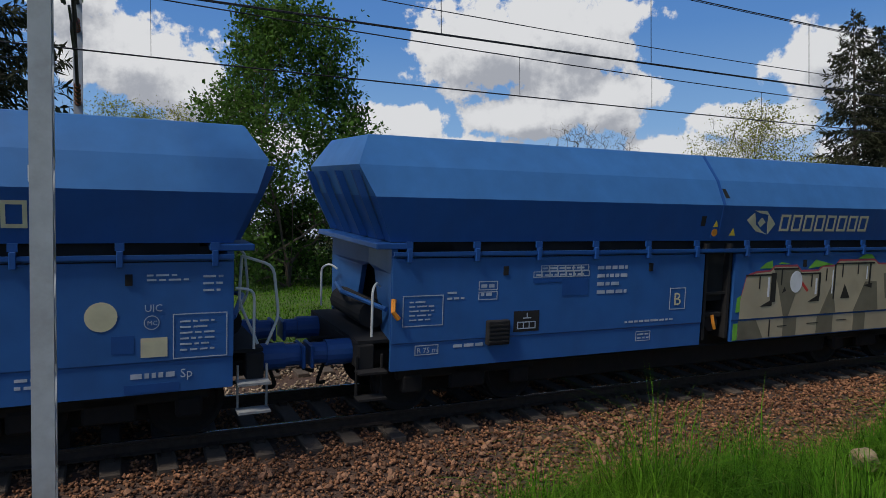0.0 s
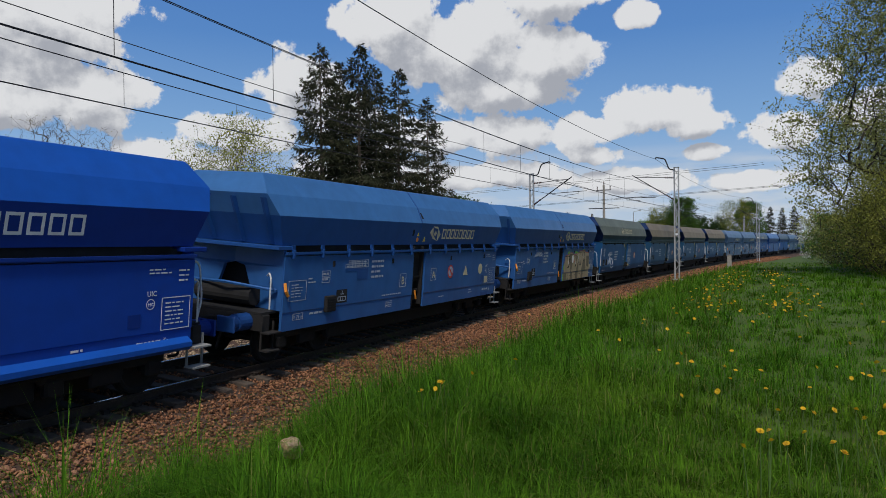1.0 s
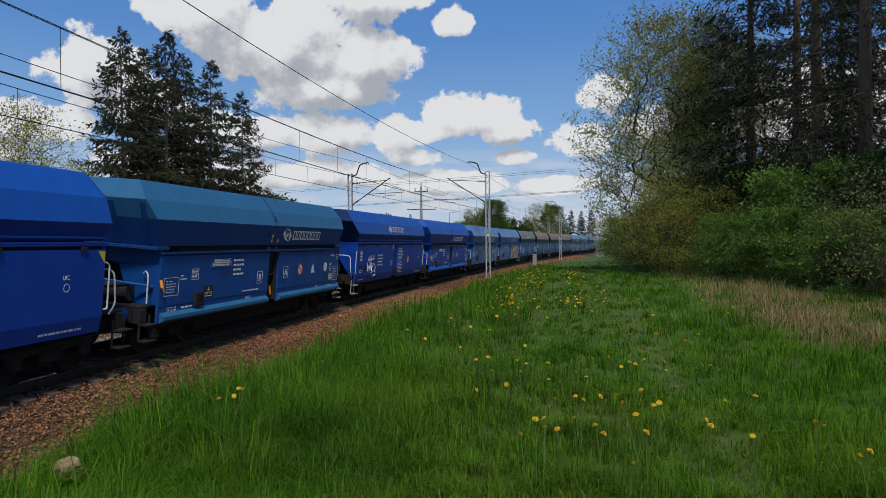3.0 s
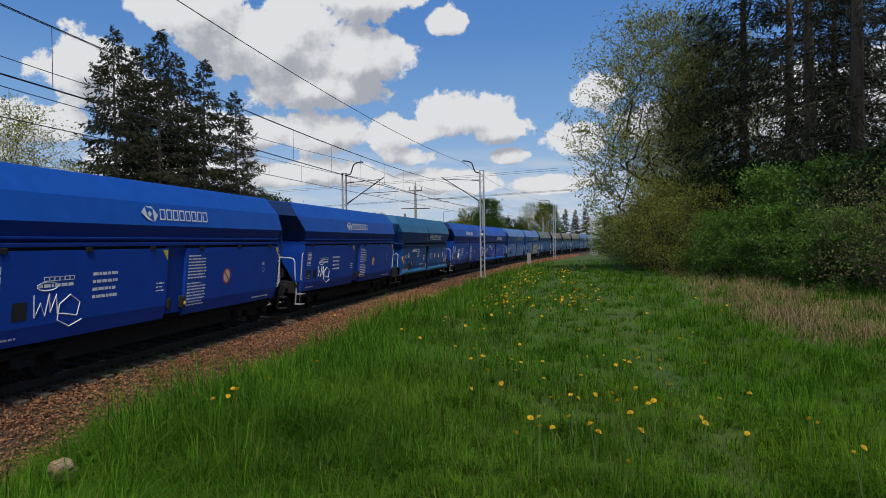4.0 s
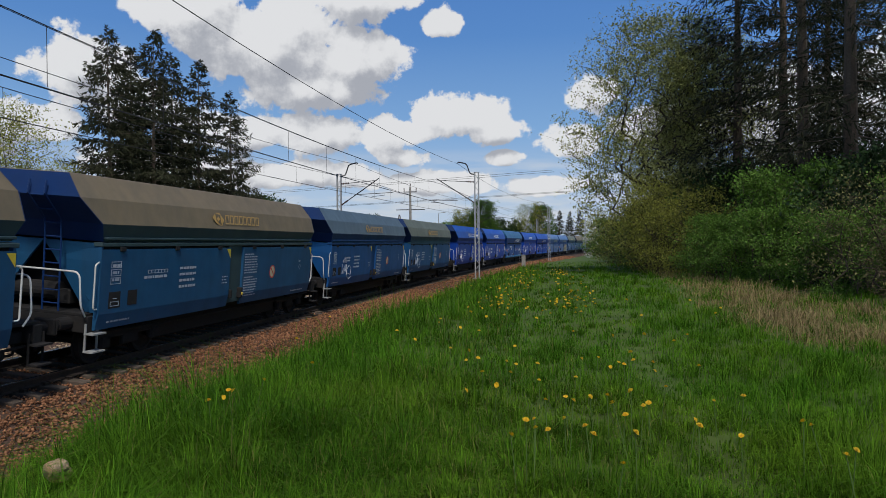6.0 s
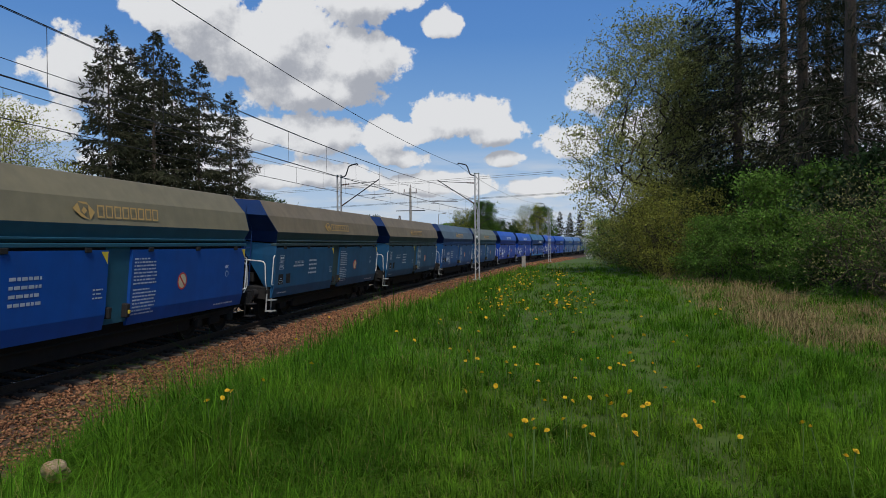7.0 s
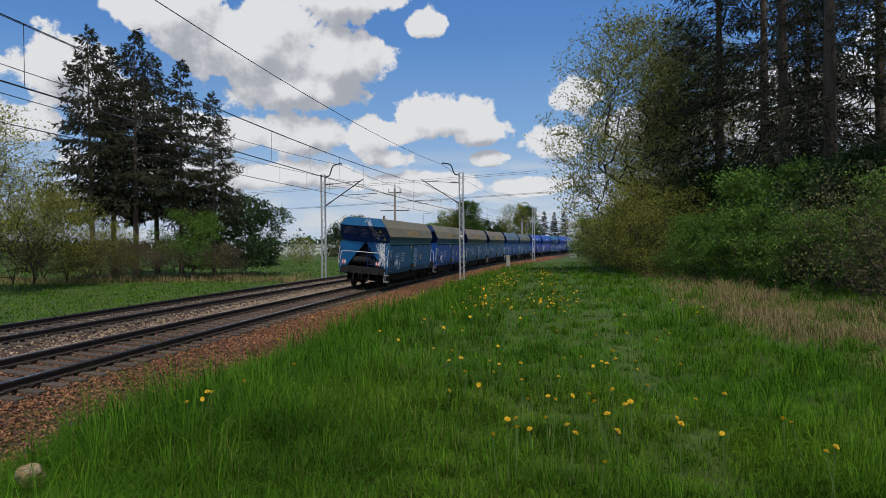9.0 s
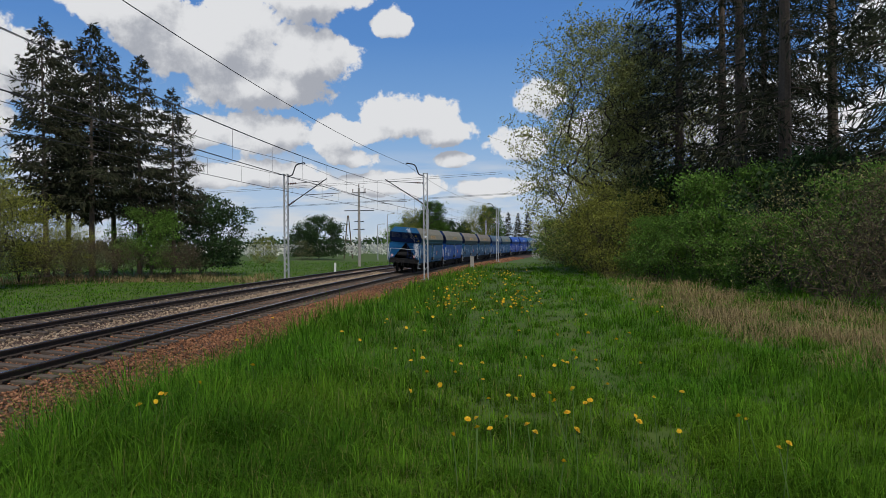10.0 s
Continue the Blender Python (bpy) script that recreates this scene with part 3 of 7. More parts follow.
def wagon_b():
    """Newer hopper wagon: smooth side doors under a ledge, an overhanging lettered rear end, ladder and end platforms."""
    kit = Kit()
    rear, front = 6.28, 5.45
    rings = [(2.66, 6.12, 5.40, 1.37), (3.02, 6.32, 5.56, 1.48), (3.52, 6.84, 5.54, 1.33), (3.98, 6.74, 5.32, 0.98)]
    hopper_parts(kit, rings, 1)
    for side in (-1, 1):
        y = side * 1.46
        kit.add("ledge", box(-rear, front + 0.06, min(y - side * 0.2, y), max(y - side * 0.2, y), 2.56, 2.64, 0.01), "band")
        kit.add("upper_ledge", box(-6.14, front, side * 1.40 - 0.05, side * 1.40 + 0.05, 2.70, 2.75, 0.01), "band")
        for d in (-1, 1):
            x0, x1 = (-rear, -0.77) if d < 0 else (0.03, front)
            door = bmesh.new()
            sec = [(1.46, 2.50), (1.46, 1.18), (1.40, 0.86), (1.34, 0.86), (1.38, 2.50)]
            add_loft(door, [[(xx, side * q, z) for q, z in sec] for xx in (x0, x1)])
            sd = kit.add("side_door", door, "body")
            for f in (0.12, 0.5, 0.88):
                xx = x0 + (x1 - x0) * f
                kit.add("hinge", box(xx - 0.09, xx + 0.09, min(y, y + side * 0.035), max(y, y + side * 0.035), 2.46, 2.555, 0.008), "black", sd)
        kit.add("centre_post", box(-0.77, 0.03, min(side * 1.28, side * 1.39), max(side * 1.28, side * 1.39), 0.95, 2.56), "band")
        kit.add("door_latch", box(-0.14, -0.01, min(side * 1.38, side * 1.52), max(side * 1.38, side * 1.52), 1.05, 1.35, 0.02), "black")
        kit.add("door_latch", box(-0.72, -0.60, min(side * 1.38, side * 1.50), max(side * 1.38, side * 1.50), 1.08, 1.32, 0.02), "black")
        kit.add("latch_knob", box(-0.11, -0.04, min(side * 1.52, side * 1.55), max(side * 1.52, side * 1.55), 1.14, 1.22, 0.01), "yellow")
        # Black strip put in for the ledge's shadow above the doors.
        kit.add("door_gutter", box(-6.22, front - 0.03, min(side * 1.30, side * 1.36), max(side * 1.30, side * 1.36), 2.50, 2.56), "black")
    for d, e in ((-1, 0.03), (1, -0.79)):
        w = bmesh.new()
        for side in (-1, 1):
            add_loft(w, [[(d * (6.10 + e), side * 1.05, 1.2), (d * (6.24 + e), side * 1.44, 1.2), (d * (6.18 + e), side * 1.44, 1.2), (d * (6.04 + e), side * 1.05, 1.2)],
                         [(d * (6.10 + e), side * 0.30, 2.25), (d * (6.24 + e), side * 1.44, 2.25), (d * (6.18 + e), side * 1.44, 2.25), (d * (6.04 + e), side * 0.30, 2.25)],
                         [(d * (6.10 + e), side * 0.0, 2.62), (d * (6.24 + e), side * 1.44, 2.62), (d * (6.18 + e), side * 1.44, 2.62), (d * (6.04 + e), side * 0.0, 2.62)]])
        kit.add("end_wall", w, "body")
        kit.add("inner_end_slope", prism_slope(d, -e if d > 0 else 0.0), "black")
        air = bmesh.new()
        add_disc(air, (d * (5.9 + e), 0.2, 1.55), (0, 1, 0), 0.19, 1.0, 16)
        add_box(air, min(d * (5.6 + e), d * (6.0 + e)), max(d * (5.6 + e), d * (6.0 + e)), -0.6, -0.3, 1.3, 1.6, 0.02)
        kit.add("brake_equipment", air, "black")
        lad = bmesh.new()
        path = [(1.2, 6.36), (2.6, 6.40), (3.05, 6.44), (3.55, 6.94), (3.8, 6.90)] if d < 0 else [(1.2, 5.52), (2.6, 5.55), (3.05, 5.66), (3.55, 5.66), (3.8, 5.56)]
        at_z = lambda z: d * float(np.interp(z, [q[0] for q in path], [q[1] for q in path]))
        for y in (-0.62, -0.25):
            add_tube(lad, [(d * xx, y, z) for z, xx in path], 0.02)
        for i in range(9):
            z = 1.35 + i * 0.27
            add_tube(lad, [(at_z(z), -0.62, z), (at_z(z), -0.25, z)], 0.016)
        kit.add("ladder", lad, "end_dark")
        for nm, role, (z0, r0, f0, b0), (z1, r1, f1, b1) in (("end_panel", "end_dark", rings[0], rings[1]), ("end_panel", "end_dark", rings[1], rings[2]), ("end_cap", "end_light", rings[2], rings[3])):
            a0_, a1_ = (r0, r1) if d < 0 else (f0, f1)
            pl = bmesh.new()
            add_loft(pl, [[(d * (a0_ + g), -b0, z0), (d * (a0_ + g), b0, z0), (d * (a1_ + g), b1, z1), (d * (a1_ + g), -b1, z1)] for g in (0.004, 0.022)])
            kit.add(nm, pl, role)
        for side in (-1, 1):
            kit.add("grab_rail", tube(rounded([(d * (6.28 + e), side * 1.44, 1.3), (d * (6.40 + e), side * 1.45, 1.3), (d * (6.40 + e), side * 1.45, 2.2), (d * (6.28 + e), side * 1.44, 2.25)], 0.06), 0.017), "railing")
        c = 6.62 if d < 0 else 6.05
        kit.add("platform_railing", tube(rounded([(d * (c - 0.17), -1.3, 1.15), (d * c, -1.32, 1.35), (d * c, -1.25, 2.05), (d * c, 1.25, 2.05), (d * c, 1.32, 1.35), (d * (c - 0.17), 1.3, 1.15)], 0.14), 0.02), "railing")
    # Added black filler, its colour standing for shade behind the doors.
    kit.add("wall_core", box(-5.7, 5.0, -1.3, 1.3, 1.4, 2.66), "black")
    running_gear(kit)
    end_gear(kit, -1)
    return kit


KITS = {"A": wagon_a(), "B": wagon_b()}


def make_wagon(kind, pal, label, smooth=False):
    root = new("hopper_wagon")
    tagged(root, label, "freight wagon", "wagons of the coal train")
    made = []
    for name, mesh, role, parent, plabel, at in KITS[kind].items:
        if smooth and name in ("hinge", "lifting_slot"):
            made.append(None)
            continue
        ob = new(name, mesh)
        ob.parent = made[parent] if parent >= 0 else root
        if at:
            ob.location = at
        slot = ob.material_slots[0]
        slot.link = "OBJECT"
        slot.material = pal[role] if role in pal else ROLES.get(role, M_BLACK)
        if plabel:
            tagged(ob, plabel)
        made.append(ob)
    return root


TRAIN = [  # from the rear wagon forward: kind, colours, label
    ("B", TAN, "blue coal hopper wagon with a tan dusty top and paint-splashed end"),
    ("B", TANBLUE, "bright blue coal hopper wagon with a dusty tan top"),
    ("B", TANNER, "grey-blue coal hopper wagon with a brown dusty top"),
    ("B", TANNER, "blue coal hopper wagon with a brown dusty top"),
    ("B", GREYBLUE, "dark blue coal hopper wagon with a grey-blue top"),
    ("B", TEAL, "teal-blue coal hopper wagon with an olive-grey top"),
    ("B", ROYAL, "clean royal-blue coal hopper wagon with white railings"),
    ("B", ROYAL, "clean royal-blue coal hopper wagon with white railings"),
    ("A", MID, "older blue hopper wagon with paler blue top"),
    ("B", ROYAL, "royal-blue hopper wagon heaped with black coal"),
    ("A", ROYAL, "freshly painted royal-blue older hopper wagon"),
    ("A", STEEL, "faded steel-blue older hopper wagon with hinged flaps"),
    ("A", STEEL, "faded steel-blue older hopper wagon with a spray-painted flap"),
    ("B", TEAL, "blue hopper wagon with a grey dusty top"),
    ("B", TANNER, "grey-blue coal hopper wagon with a brown dusty top"),
    ("B", TANNER, "grey-blue coal hopper wagon with a brown dusty top"),
    ("B", TANNER, "grey-blue coal hopper wagon with a brown dusty top"),
    ("A", PALE, "pale blue hopper wagon far up the train"),
    ("A", PALE, "pale blue hopper wagon far up the train"),
    ("B", GREYBLUE, "dark blue coal hopper wagon with a grey-blue top"),
    ("A", STEEL, "faded steel-blue hopper wagon far up the train"),
    ("B", GREYBLUE, "dark blue coal hopper wagon with a grey-blue top"),
    ("A", PALE, "pale blue hopper wagon far up the train"),
    ("B", TEAL, "blue hopper wagon with a grey dusty top"),
    ("B", TEAL, "blue hopper wagon with a grey dusty top"),
    ("B", GREYBLUE, "dark blue coal hopper wagon with a grey-blue top"),
    ("B", GREYBLUE, "dark blue coal hopper wagon with a grey-blue top"),
]
WAGONS = [make_wagon(*w, smooth=i in (8, 10)) for i, w in enumerate(TRAIN)]
BACK = {5: 0.68, 8: 0.6, 10: 0.5, 11: 0.05}   # wagons that ride a little further back in their place
SPEED, REAR = 22.68, -165.60        # metres a second; where the rear coupling is at 0 s


# ---------------------------------------------------------------- markings on the wagons
SIDE_A = lambda z: -1.4605 if z > 1.16 else -1.4465
BAND_A = lambda z: -(1.37 + (z - 2.55) / 0.61 * 0.10) - 0.006
MID_A = lambda z: -(1.47 - (z - 3.16) / 0.42 * 0.20) - 0.006
SIDE_B = lambda z: -1.4655 if z > 1.18 else -(1.40 + (z - 0.86) / 0.32 * 0.06) - 0.006
BAND_B = lambda z: -(1.48 - (z - 3.02) / 0.50 * 0.08) - 0.006


def flat(polys, fy, name="marking"):
    """Thin paint of convex outlines (x, z) laid on the side given by fy."""
    bm = bmesh.new()
    for poly in polys:
        a_ = [bm.verts.new((x, fy(z), z)) for x, z in poly]
        b_ = [bm.verts.new((x, fy(z) + 0.003, z)) for x, z in poly]
        bm.faces.new(a_)
        n_ = len(poly)
        for i in range(n_):
            bm.faces.new((a_[i], b_[i], b_[(i + 1) % n_], a_[(i + 1) % n_]))
    bmesh.ops.remove_doubles(bm, verts=bm.verts, dist=0.0004)
    return bm_mesh(name, bm, M_WHITE)


def rect(x0, x1, z0, z1):
    return [(x0, z0), (x1, z0), (x1, z1), (x0, z1)]


def hollow(x0, x1, z0, z1, t):
    return [rect(x0, x1, z0, z0 + t), rect(x0, x1, z1 - t, z1), rect(x0, x0 + t, z0 + t, z1 - t), rect(x1 - t, x1, z0 + t, z1 - t)]


def bars(x0, x1, z0, z1, rows, rng, fill=0.55, gap=0.03):
    """Lines of short bars in place of small print."""
    out = []
    step = (z1 - z0) / rows
    for r in range(rows):
        z = z0 + step * (r + 0.5)
        x = x0
        stop = x1 - (x1 - x0) * rng.uniform(0, 0.35) * (r % 3 == 1)
        while x < stop - 0.03:
            w = min(rng.uniform(0.04, 0.16), stop - x)
            out.append(rect(x, x + w, z - step * fill / 2, z + step * fill / 2))
            x += w + gap
    return out


def ring(cx, cz, r0, r1, n_=24, rx=1.0):
    return [[(cx + rx * r0 * math.cos(a_), cz + r0 * math.sin(a_)), (cx + rx * r1 * math.cos(a_), cz + r1 * math.sin(a_)),
             (cx + rx * r1 * math.cos(b_), cz + r1 * math.sin(b_)), (cx + rx * r0 * math.cos(b_), cz + r0 * math.sin(b_))]
            for a_, b_ in ((2 * math.pi * i / n_, 2 * math.pi * (i + 1) / n_) for i in range(n_))]


def disc(cx, cz, r, rx=1.0, n_=24):
    return [[(cx + rx * r * math.cos(2 * math.pi * i / n_), cz + r * math.sin(2 * math.pi * i / n_)) for i in range(n_)]]


def letters(text, x, z, size, fy):
    """A word from the built-in font, as thin mesh on the near side."""
    cu = bpy.data.curves.new("word", "FONT")
    cu.body, cu.size, cu.extrude, cu.resolution_u = text, size, 0.0015, 2
    tmp = bpy.data.objects.new("word", cu)
    scene.collection.objects.link(tmp)
    dg = bpy.context.evaluated_depsgraph_get()
    me = bpy.data.meshes.new_from_object(tmp.evaluated_get(dg))
    bpy.data.objects.remove(tmp)
    bpy.data.curves.remove(cu)
    me.transform(pose(x, fy(z) - 0.001, z, 90, 0, 0))
    me.materials.clear()
    me.materials.append(M_WHITE)
    return me


def emblem(x, z, w, h):
    """A plain swooping shape of two crescents about a lozenge."""
    c, m = x + w / 2, z + h / 2
    return [[(x, m + 0.1 * h), (x + 0.22 * w, z + 0.92 * h), (x + 0.30 * w, z + 0.62 * h)], [(x, m + 0.1 * h), (x + 0.30 * w, z + 0.62 * h), (x + 0.36 * w, z + 0.14 * h)],
            [(x + 0.36 * w, z + 0.14 * h), (x + 0.78 * w, z), (x + 0.60 * w, z + 0.12 * h), (x + 0.30 * w, z + 0.45 * h)],
            [(x + 0.22 * w, z + h), (x + 0.62 * w, z + h), (x + 0.70 * w, z + 0.84 * h), (x + 0.40 * w, z + 0.90 * h)],
            [(x + 0.62 * w, z + h), (x + w, z + 0.45 * h), (x + 0.72 * w, z + 0.40 * h), (x + 0.70 * w, z + 0.84 * h)], [(x + w, z + 0.45 * h), (x + 0.78 * w, z), (x + 0.72 * w, z + 0.40 * h)],
            [(c - 0.12 * w, m), (c, m - 0.2 * h), (c + 0.14 * w, m + 0.02 * h), (c, m + 0.22 * h)]]


MARKS = {}


def build_marks():
    rng = np.random.default_rng(77)
    A, B = [], []

    def a(name, polys, mat, fy=SIDE_A, label=""):
        A.append((name, flat(polys, fy) if isinstance(polys, list) else polys, mat, label))

    def b(name, polys, mat, fy=SIDE_B, label=""):
        B.append((name, flat(polys, fy) if isinstance(polys, list) else polys, mat, label))

    a("emblem", emblem(0.58, 2.66, 0.72, 0.42), "main", BAND_A, "pale swooping emblem")
    for i in range(8):
        a("brand_bar", hollow(1.42 + i * 0.308, 1.665 + i * 0.308, 2.72, 3.02, 0.045), "main", BAND_A)
    a("inspection_panel", hollow(-5.82, -5.21, 1.39, 1.82, 0.012) + bars(-5.72, -5.35, 1.45, 1.76, 5, rng, 0.3), "white")
    a("inspection_panel", hollow(5.28, 5.90, 1.18, 1.72, 0.012) + bars(5.36, 5.75, 1.25, 1.66, 6, rng, 0.3), "white")
    a("weight_table", hollow(-4.66, -4.35, 1.86, 1.99, 0.012) + hollow(-4.66, -4.35, 1.72, 1.84, 0.012) + bars(-4.62, -4.4, 1.74, 1.98, 2, rng, 0.4), "white")
    a("load_table", [q for i in range(6) for q in hollow(-3.62 + i * 0.145, -3.475 + i * 0.145, 2.11, 2.2, 0.012)] + [q for i in range(7) for q in hollow(-3.75 + i * 0.145, -3.605 + i * 0.145, 2.02, 2.11, 0.012)], "white")
    a("load_bars", bars(-3.6, -2.8, 2.12, 2.19, 1, rng, 0.4) + bars(-3.7, -2.8, 2.02, 2.09, 1, rng, 0.4), "white")
    a("repaint_patch", [rect(-3.23, -2.75, 1.73, 1.985)], "band", SIDE_A, "square of darker touched-up paint")
    a("repaint_patch", [rect(-3.75, -3.24, 1.94, 2.0)], "band")
    a("number_bars", bars(-2.58, -2.0, 1.70, 2.21, 4, rng, 0.42), "white")
    a("letter_frame", hollow(-1.09, -0.75, 1.42, 1.78, 0.014), "white")
    a("letter", letters("B", -1.01, 1.49, 0.30, SIDE_A), "main")
    a("letter_frame", hollow(0.76, 1.10, 1.50, 1.86, 0.014), "white")
    a("letter", letters("A", 0.84, 1.57, 0.30, SIDE_A), "main")
    a("discharge_plate", [rect(-4.06, -3.62, 1.22, 1.53)], "black", SIDE_A, "black plate with a white outline symbol")
    a("discharge_symbol", [[(x, z) for x, z in q] for q in hollow(-4.0, -3.68, 1.26, 1.37, 0.016)] + [rect(-3.9, -3.78, 1.26, 1.37)[:1] + [(-3.885, 1.26), (-3.885, 1.37), (-3.9, 1.37)], rect(-3.80, -3.785, 1.26, 1.37), rect(-3.90, -3.76, 1.415, 1.43), rect(-3.84, -3.825, 1.43, 1.5)], "white", lambda z: -1.4645)
    a("riser_frame", hollow(-5.62, -5.26, 0.98, 1.12, 0.012), "white")
    a("letter", letters("R 75 m", -5.59, 1.01, 0.105, SIDE_A), "white")
    a("date_bars", bars(-5.03, -4.55, 1.03, 1.12, 1, rng, 0.5), "white")
    a("small_bars", bars(-5.15, -4.85, 1.72, 1.88, 2, rng, 0.35) + bars(-2.0, -1.0, 1.22, 1.30, 1, rng, 0.4) + hollow(-1.75, -1.45, 0.93, 1.09, 0.01) + bars(-1.72, -1.48, 0.95, 1.07, 2, rng, 0.4), "white")
    a("red_ring", ring(2.12, 1.72, 0.155, 0.205), "red", SIDE_A, "round red prohibition sign")
    a("sign_disc", disc(2.12, 1.72, 0.154), "white")
    a("sign_bar", [[(1.99, 1.80), (2.03, 1.84), (2.25, 1.64), (2.21, 1.60)]], "red", lambda z: -1.4645)
    a("triangle", [[(3.10, 1.56), (3.46, 1.56), (3.28, 1.88)]], "main")
    a("round_spot", disc(4.52, 1.72, 0.17), "main")
    a("plate", [rect(4.93, 5.22, 1.22, 1.45)], "cream", SIDE_A, "faded cream data plate")
    a("repaint_patch", [rect(4.62, 4.86, 1.28, 1.49)], "band")
    a("repaint_patch", [rect(4.75, 5.35, 0.80, 0.90)], "band")
    a("letter", letters("UIC", 4.97, 1.76, 0.12, SIDE_A), "white")
    a("letter", letters("MC", 5.0, 1.60, 0.075, SIDE_A), "white")
    a("letter_ring", ring(5.05, 1.63, 0.075, 0.085), "white")
    a("letter", letters("Sp", 5.36, 0.95, 0.15, SIDE_A), "white")
    a("foot_bars", bars(4.82, 5.3, 0.95, 1.05, 1, rng, 0.6) + bars(3.67, 3.96, 0.93, 1.1, 2, rng, 0.4) + bars(1.4, 1.75, 0.95, 1.02, 1, rng, 0.4), "white")
    a("print_bars", bars(5.0, 5.5, 2.10, 2.21, 2, rng, 0.4) + bars(5.62, 5.85, 1.95, 2.2, 3, rng, 0.3), "white")
    a("warning_plate", [rect(-0.20, -0.06, 2.60, 2.93)], "band2", BAND_A)
    a("warning_triangle", [[(-0.185, 2.79), (-0.075, 2.79), (-0.13, 2.90)]] + [[(0.22, 2.64), (0.36, 2.64), (0.29, 2.77)]], "yellow", lambda z: BAND_A(z) - 0.003)
    a("warning_disc", disc(-0.13, 2.69, 0.065), "orange", lambda z: BAND_A(z) - 0.003)
    a("peep_slot", [rect(-0.47, -0.37, 2.80, 2.97)], "black", BAND_A)
    a("peep_slot", [[(-0.03 + 0.1, 3.28), (0.07 + 0.1, 3.28), (0.02 + 0.1, 3.44), (-0.06 + 0.1, 3.44)]], "black", MID_A)
    vb = bmesh.new()
    add_box(vb, -4.52, -4.15, -1.53, -1.44, 1.06, 1.42, 0.015)
    for i in range(5):
        add_box(vb, -4.50, -4.17, -1.54, -1.53, 1.10 + i * 0.06, 1.125 + i * 0.06)
    A.append(("placard_holder", bm_mesh("placard_holder", vb, M_BLACK), "black", "dark ribbed placard holder"))

    b("emblem", emblem(-1.9, 3.10, 0.62, 0.34), "main", BAND_B, "swooping emblem")
    for i in range(8):
        b("brand_bar", hollow(-1.2 + i * 0.269, -0.985 + i * 0.269, 3.15, 3.40, 0.032), "main", BAND_B)
    b("data_frames", hollow(-5.95, -5.62, 2.12, 2.25, 0.012) + hollow(-5.95, -5.62, 1.95, 2.09, 0.012) + hollow(-5.95, -5.62, 1.78, 1.92, 0.012) + bars(-5.9, -5.66, 1.8, 2.24, 3, rng, 0.4), "white")
    b("discharge_plate", [rect(-5.98, -5.6, 1.28, 1.62)], "black")
    b("discharge_symbol", hollow(-5.93, -5.65, 1.32, 1.42, 0.014) + [rect(-5.85, -5.72, 1.47, 1.485)], "white", lambda z: -1.4695)
    b("placard_holder", [rect(-5.35, -5.02, 1.30, 1.62)], "black")
    b("load_table", [q for i in range(6) for q in hollow(-4.65 + i * 0.13, -4.52 + i * 0.13, 1.95, 2.03, 0.012)] + bars(-4.78, -3.86, 1.82, 1.92, 1, rng, 0.6), "white")
    b("number_bars", bars(-3.35, -2.6, 1.50, 2.10, 4, rng, 0.4), "white")
    b("print_bars", bars(0.12, 0.98, 1.72, 2.34, 8, rng, 0.42, 0.03) + bars(0.12, 0.98, 1.05, 1.66, 8, rng, 0.42, 0.03), "white")
    b("oval_ring", ring(2.1, 1.72, 0.17, 0.21), "red2", SIDE_B, "round faded prohibition sign")
    b("oval_disc", disc(2.1, 1.72, 0.169), "cream")
    b("sign_bar", [[(1.96, 1.83), (1.99, 1.86), (2.24, 1.61), (2.21, 1.58)]], "red2", lambda z: -1.4695)
    b("letter", letters("UIC", 4.28, 1.95, 0.12, SIDE_B), "white")
    b("letter_ring", ring(4.40, 1.80, 0.07, 0.08), "white")
    b("small_bars", bars(-5.95, -5.2, 0.97, 1.03, 1, rng, 0.6) + bars(3.8, 4.9, 0.95, 1.02, 1, rng, 0.6) + bars(-1.2, -0.9, 1.5, 1.75, 3, rng, 0.35), "white")
    b("corner_flash", [[(-1.02, 2.47), (-0.80, 2.47), (-0.80, 2.22)], [(5.22, 2.47), (5.43, 2.47), (5.43, 2.22)]], "yellow")
    scr = bmesh.new()
    pts = [(-4.42, 1.62), (-4.40, 1.30), (-4.30, 1.50), (-4.22, 1.30), (-4.15, 1.62), (-4.12, 1.35), (-4.02, 1.60), (-3.98, 1.32), (-3.85, 1.30), (-3.6, 1.25), (-3.55, 1.45), (-3.75, 1.58), (-3.95, 1.45), (-3.98, 1.22), (-3.75, 1.10), (-3.5, 1.18)]
    add_tube(scr, [(-4.3 + (x + 4.0) * 1.35, -1.462, 1.45 + (z - 1.4) * 1.25) for x, z in pts], 0.014, 4)
    add_tube(scr, [(-4.55 + 0.26 * math.cos(q), -1.462, 1.86 + 0.08 * math.sin(q)) for q in np.linspace(0, 6.3, 12)], 0.012, 4)
    B.append(("scribble", bm_mesh("scribble", scr, M_WHITE), "white", "white spray-can scribble"))
    MARKS["A"], MARKS["B"] = A, B


build_marks()


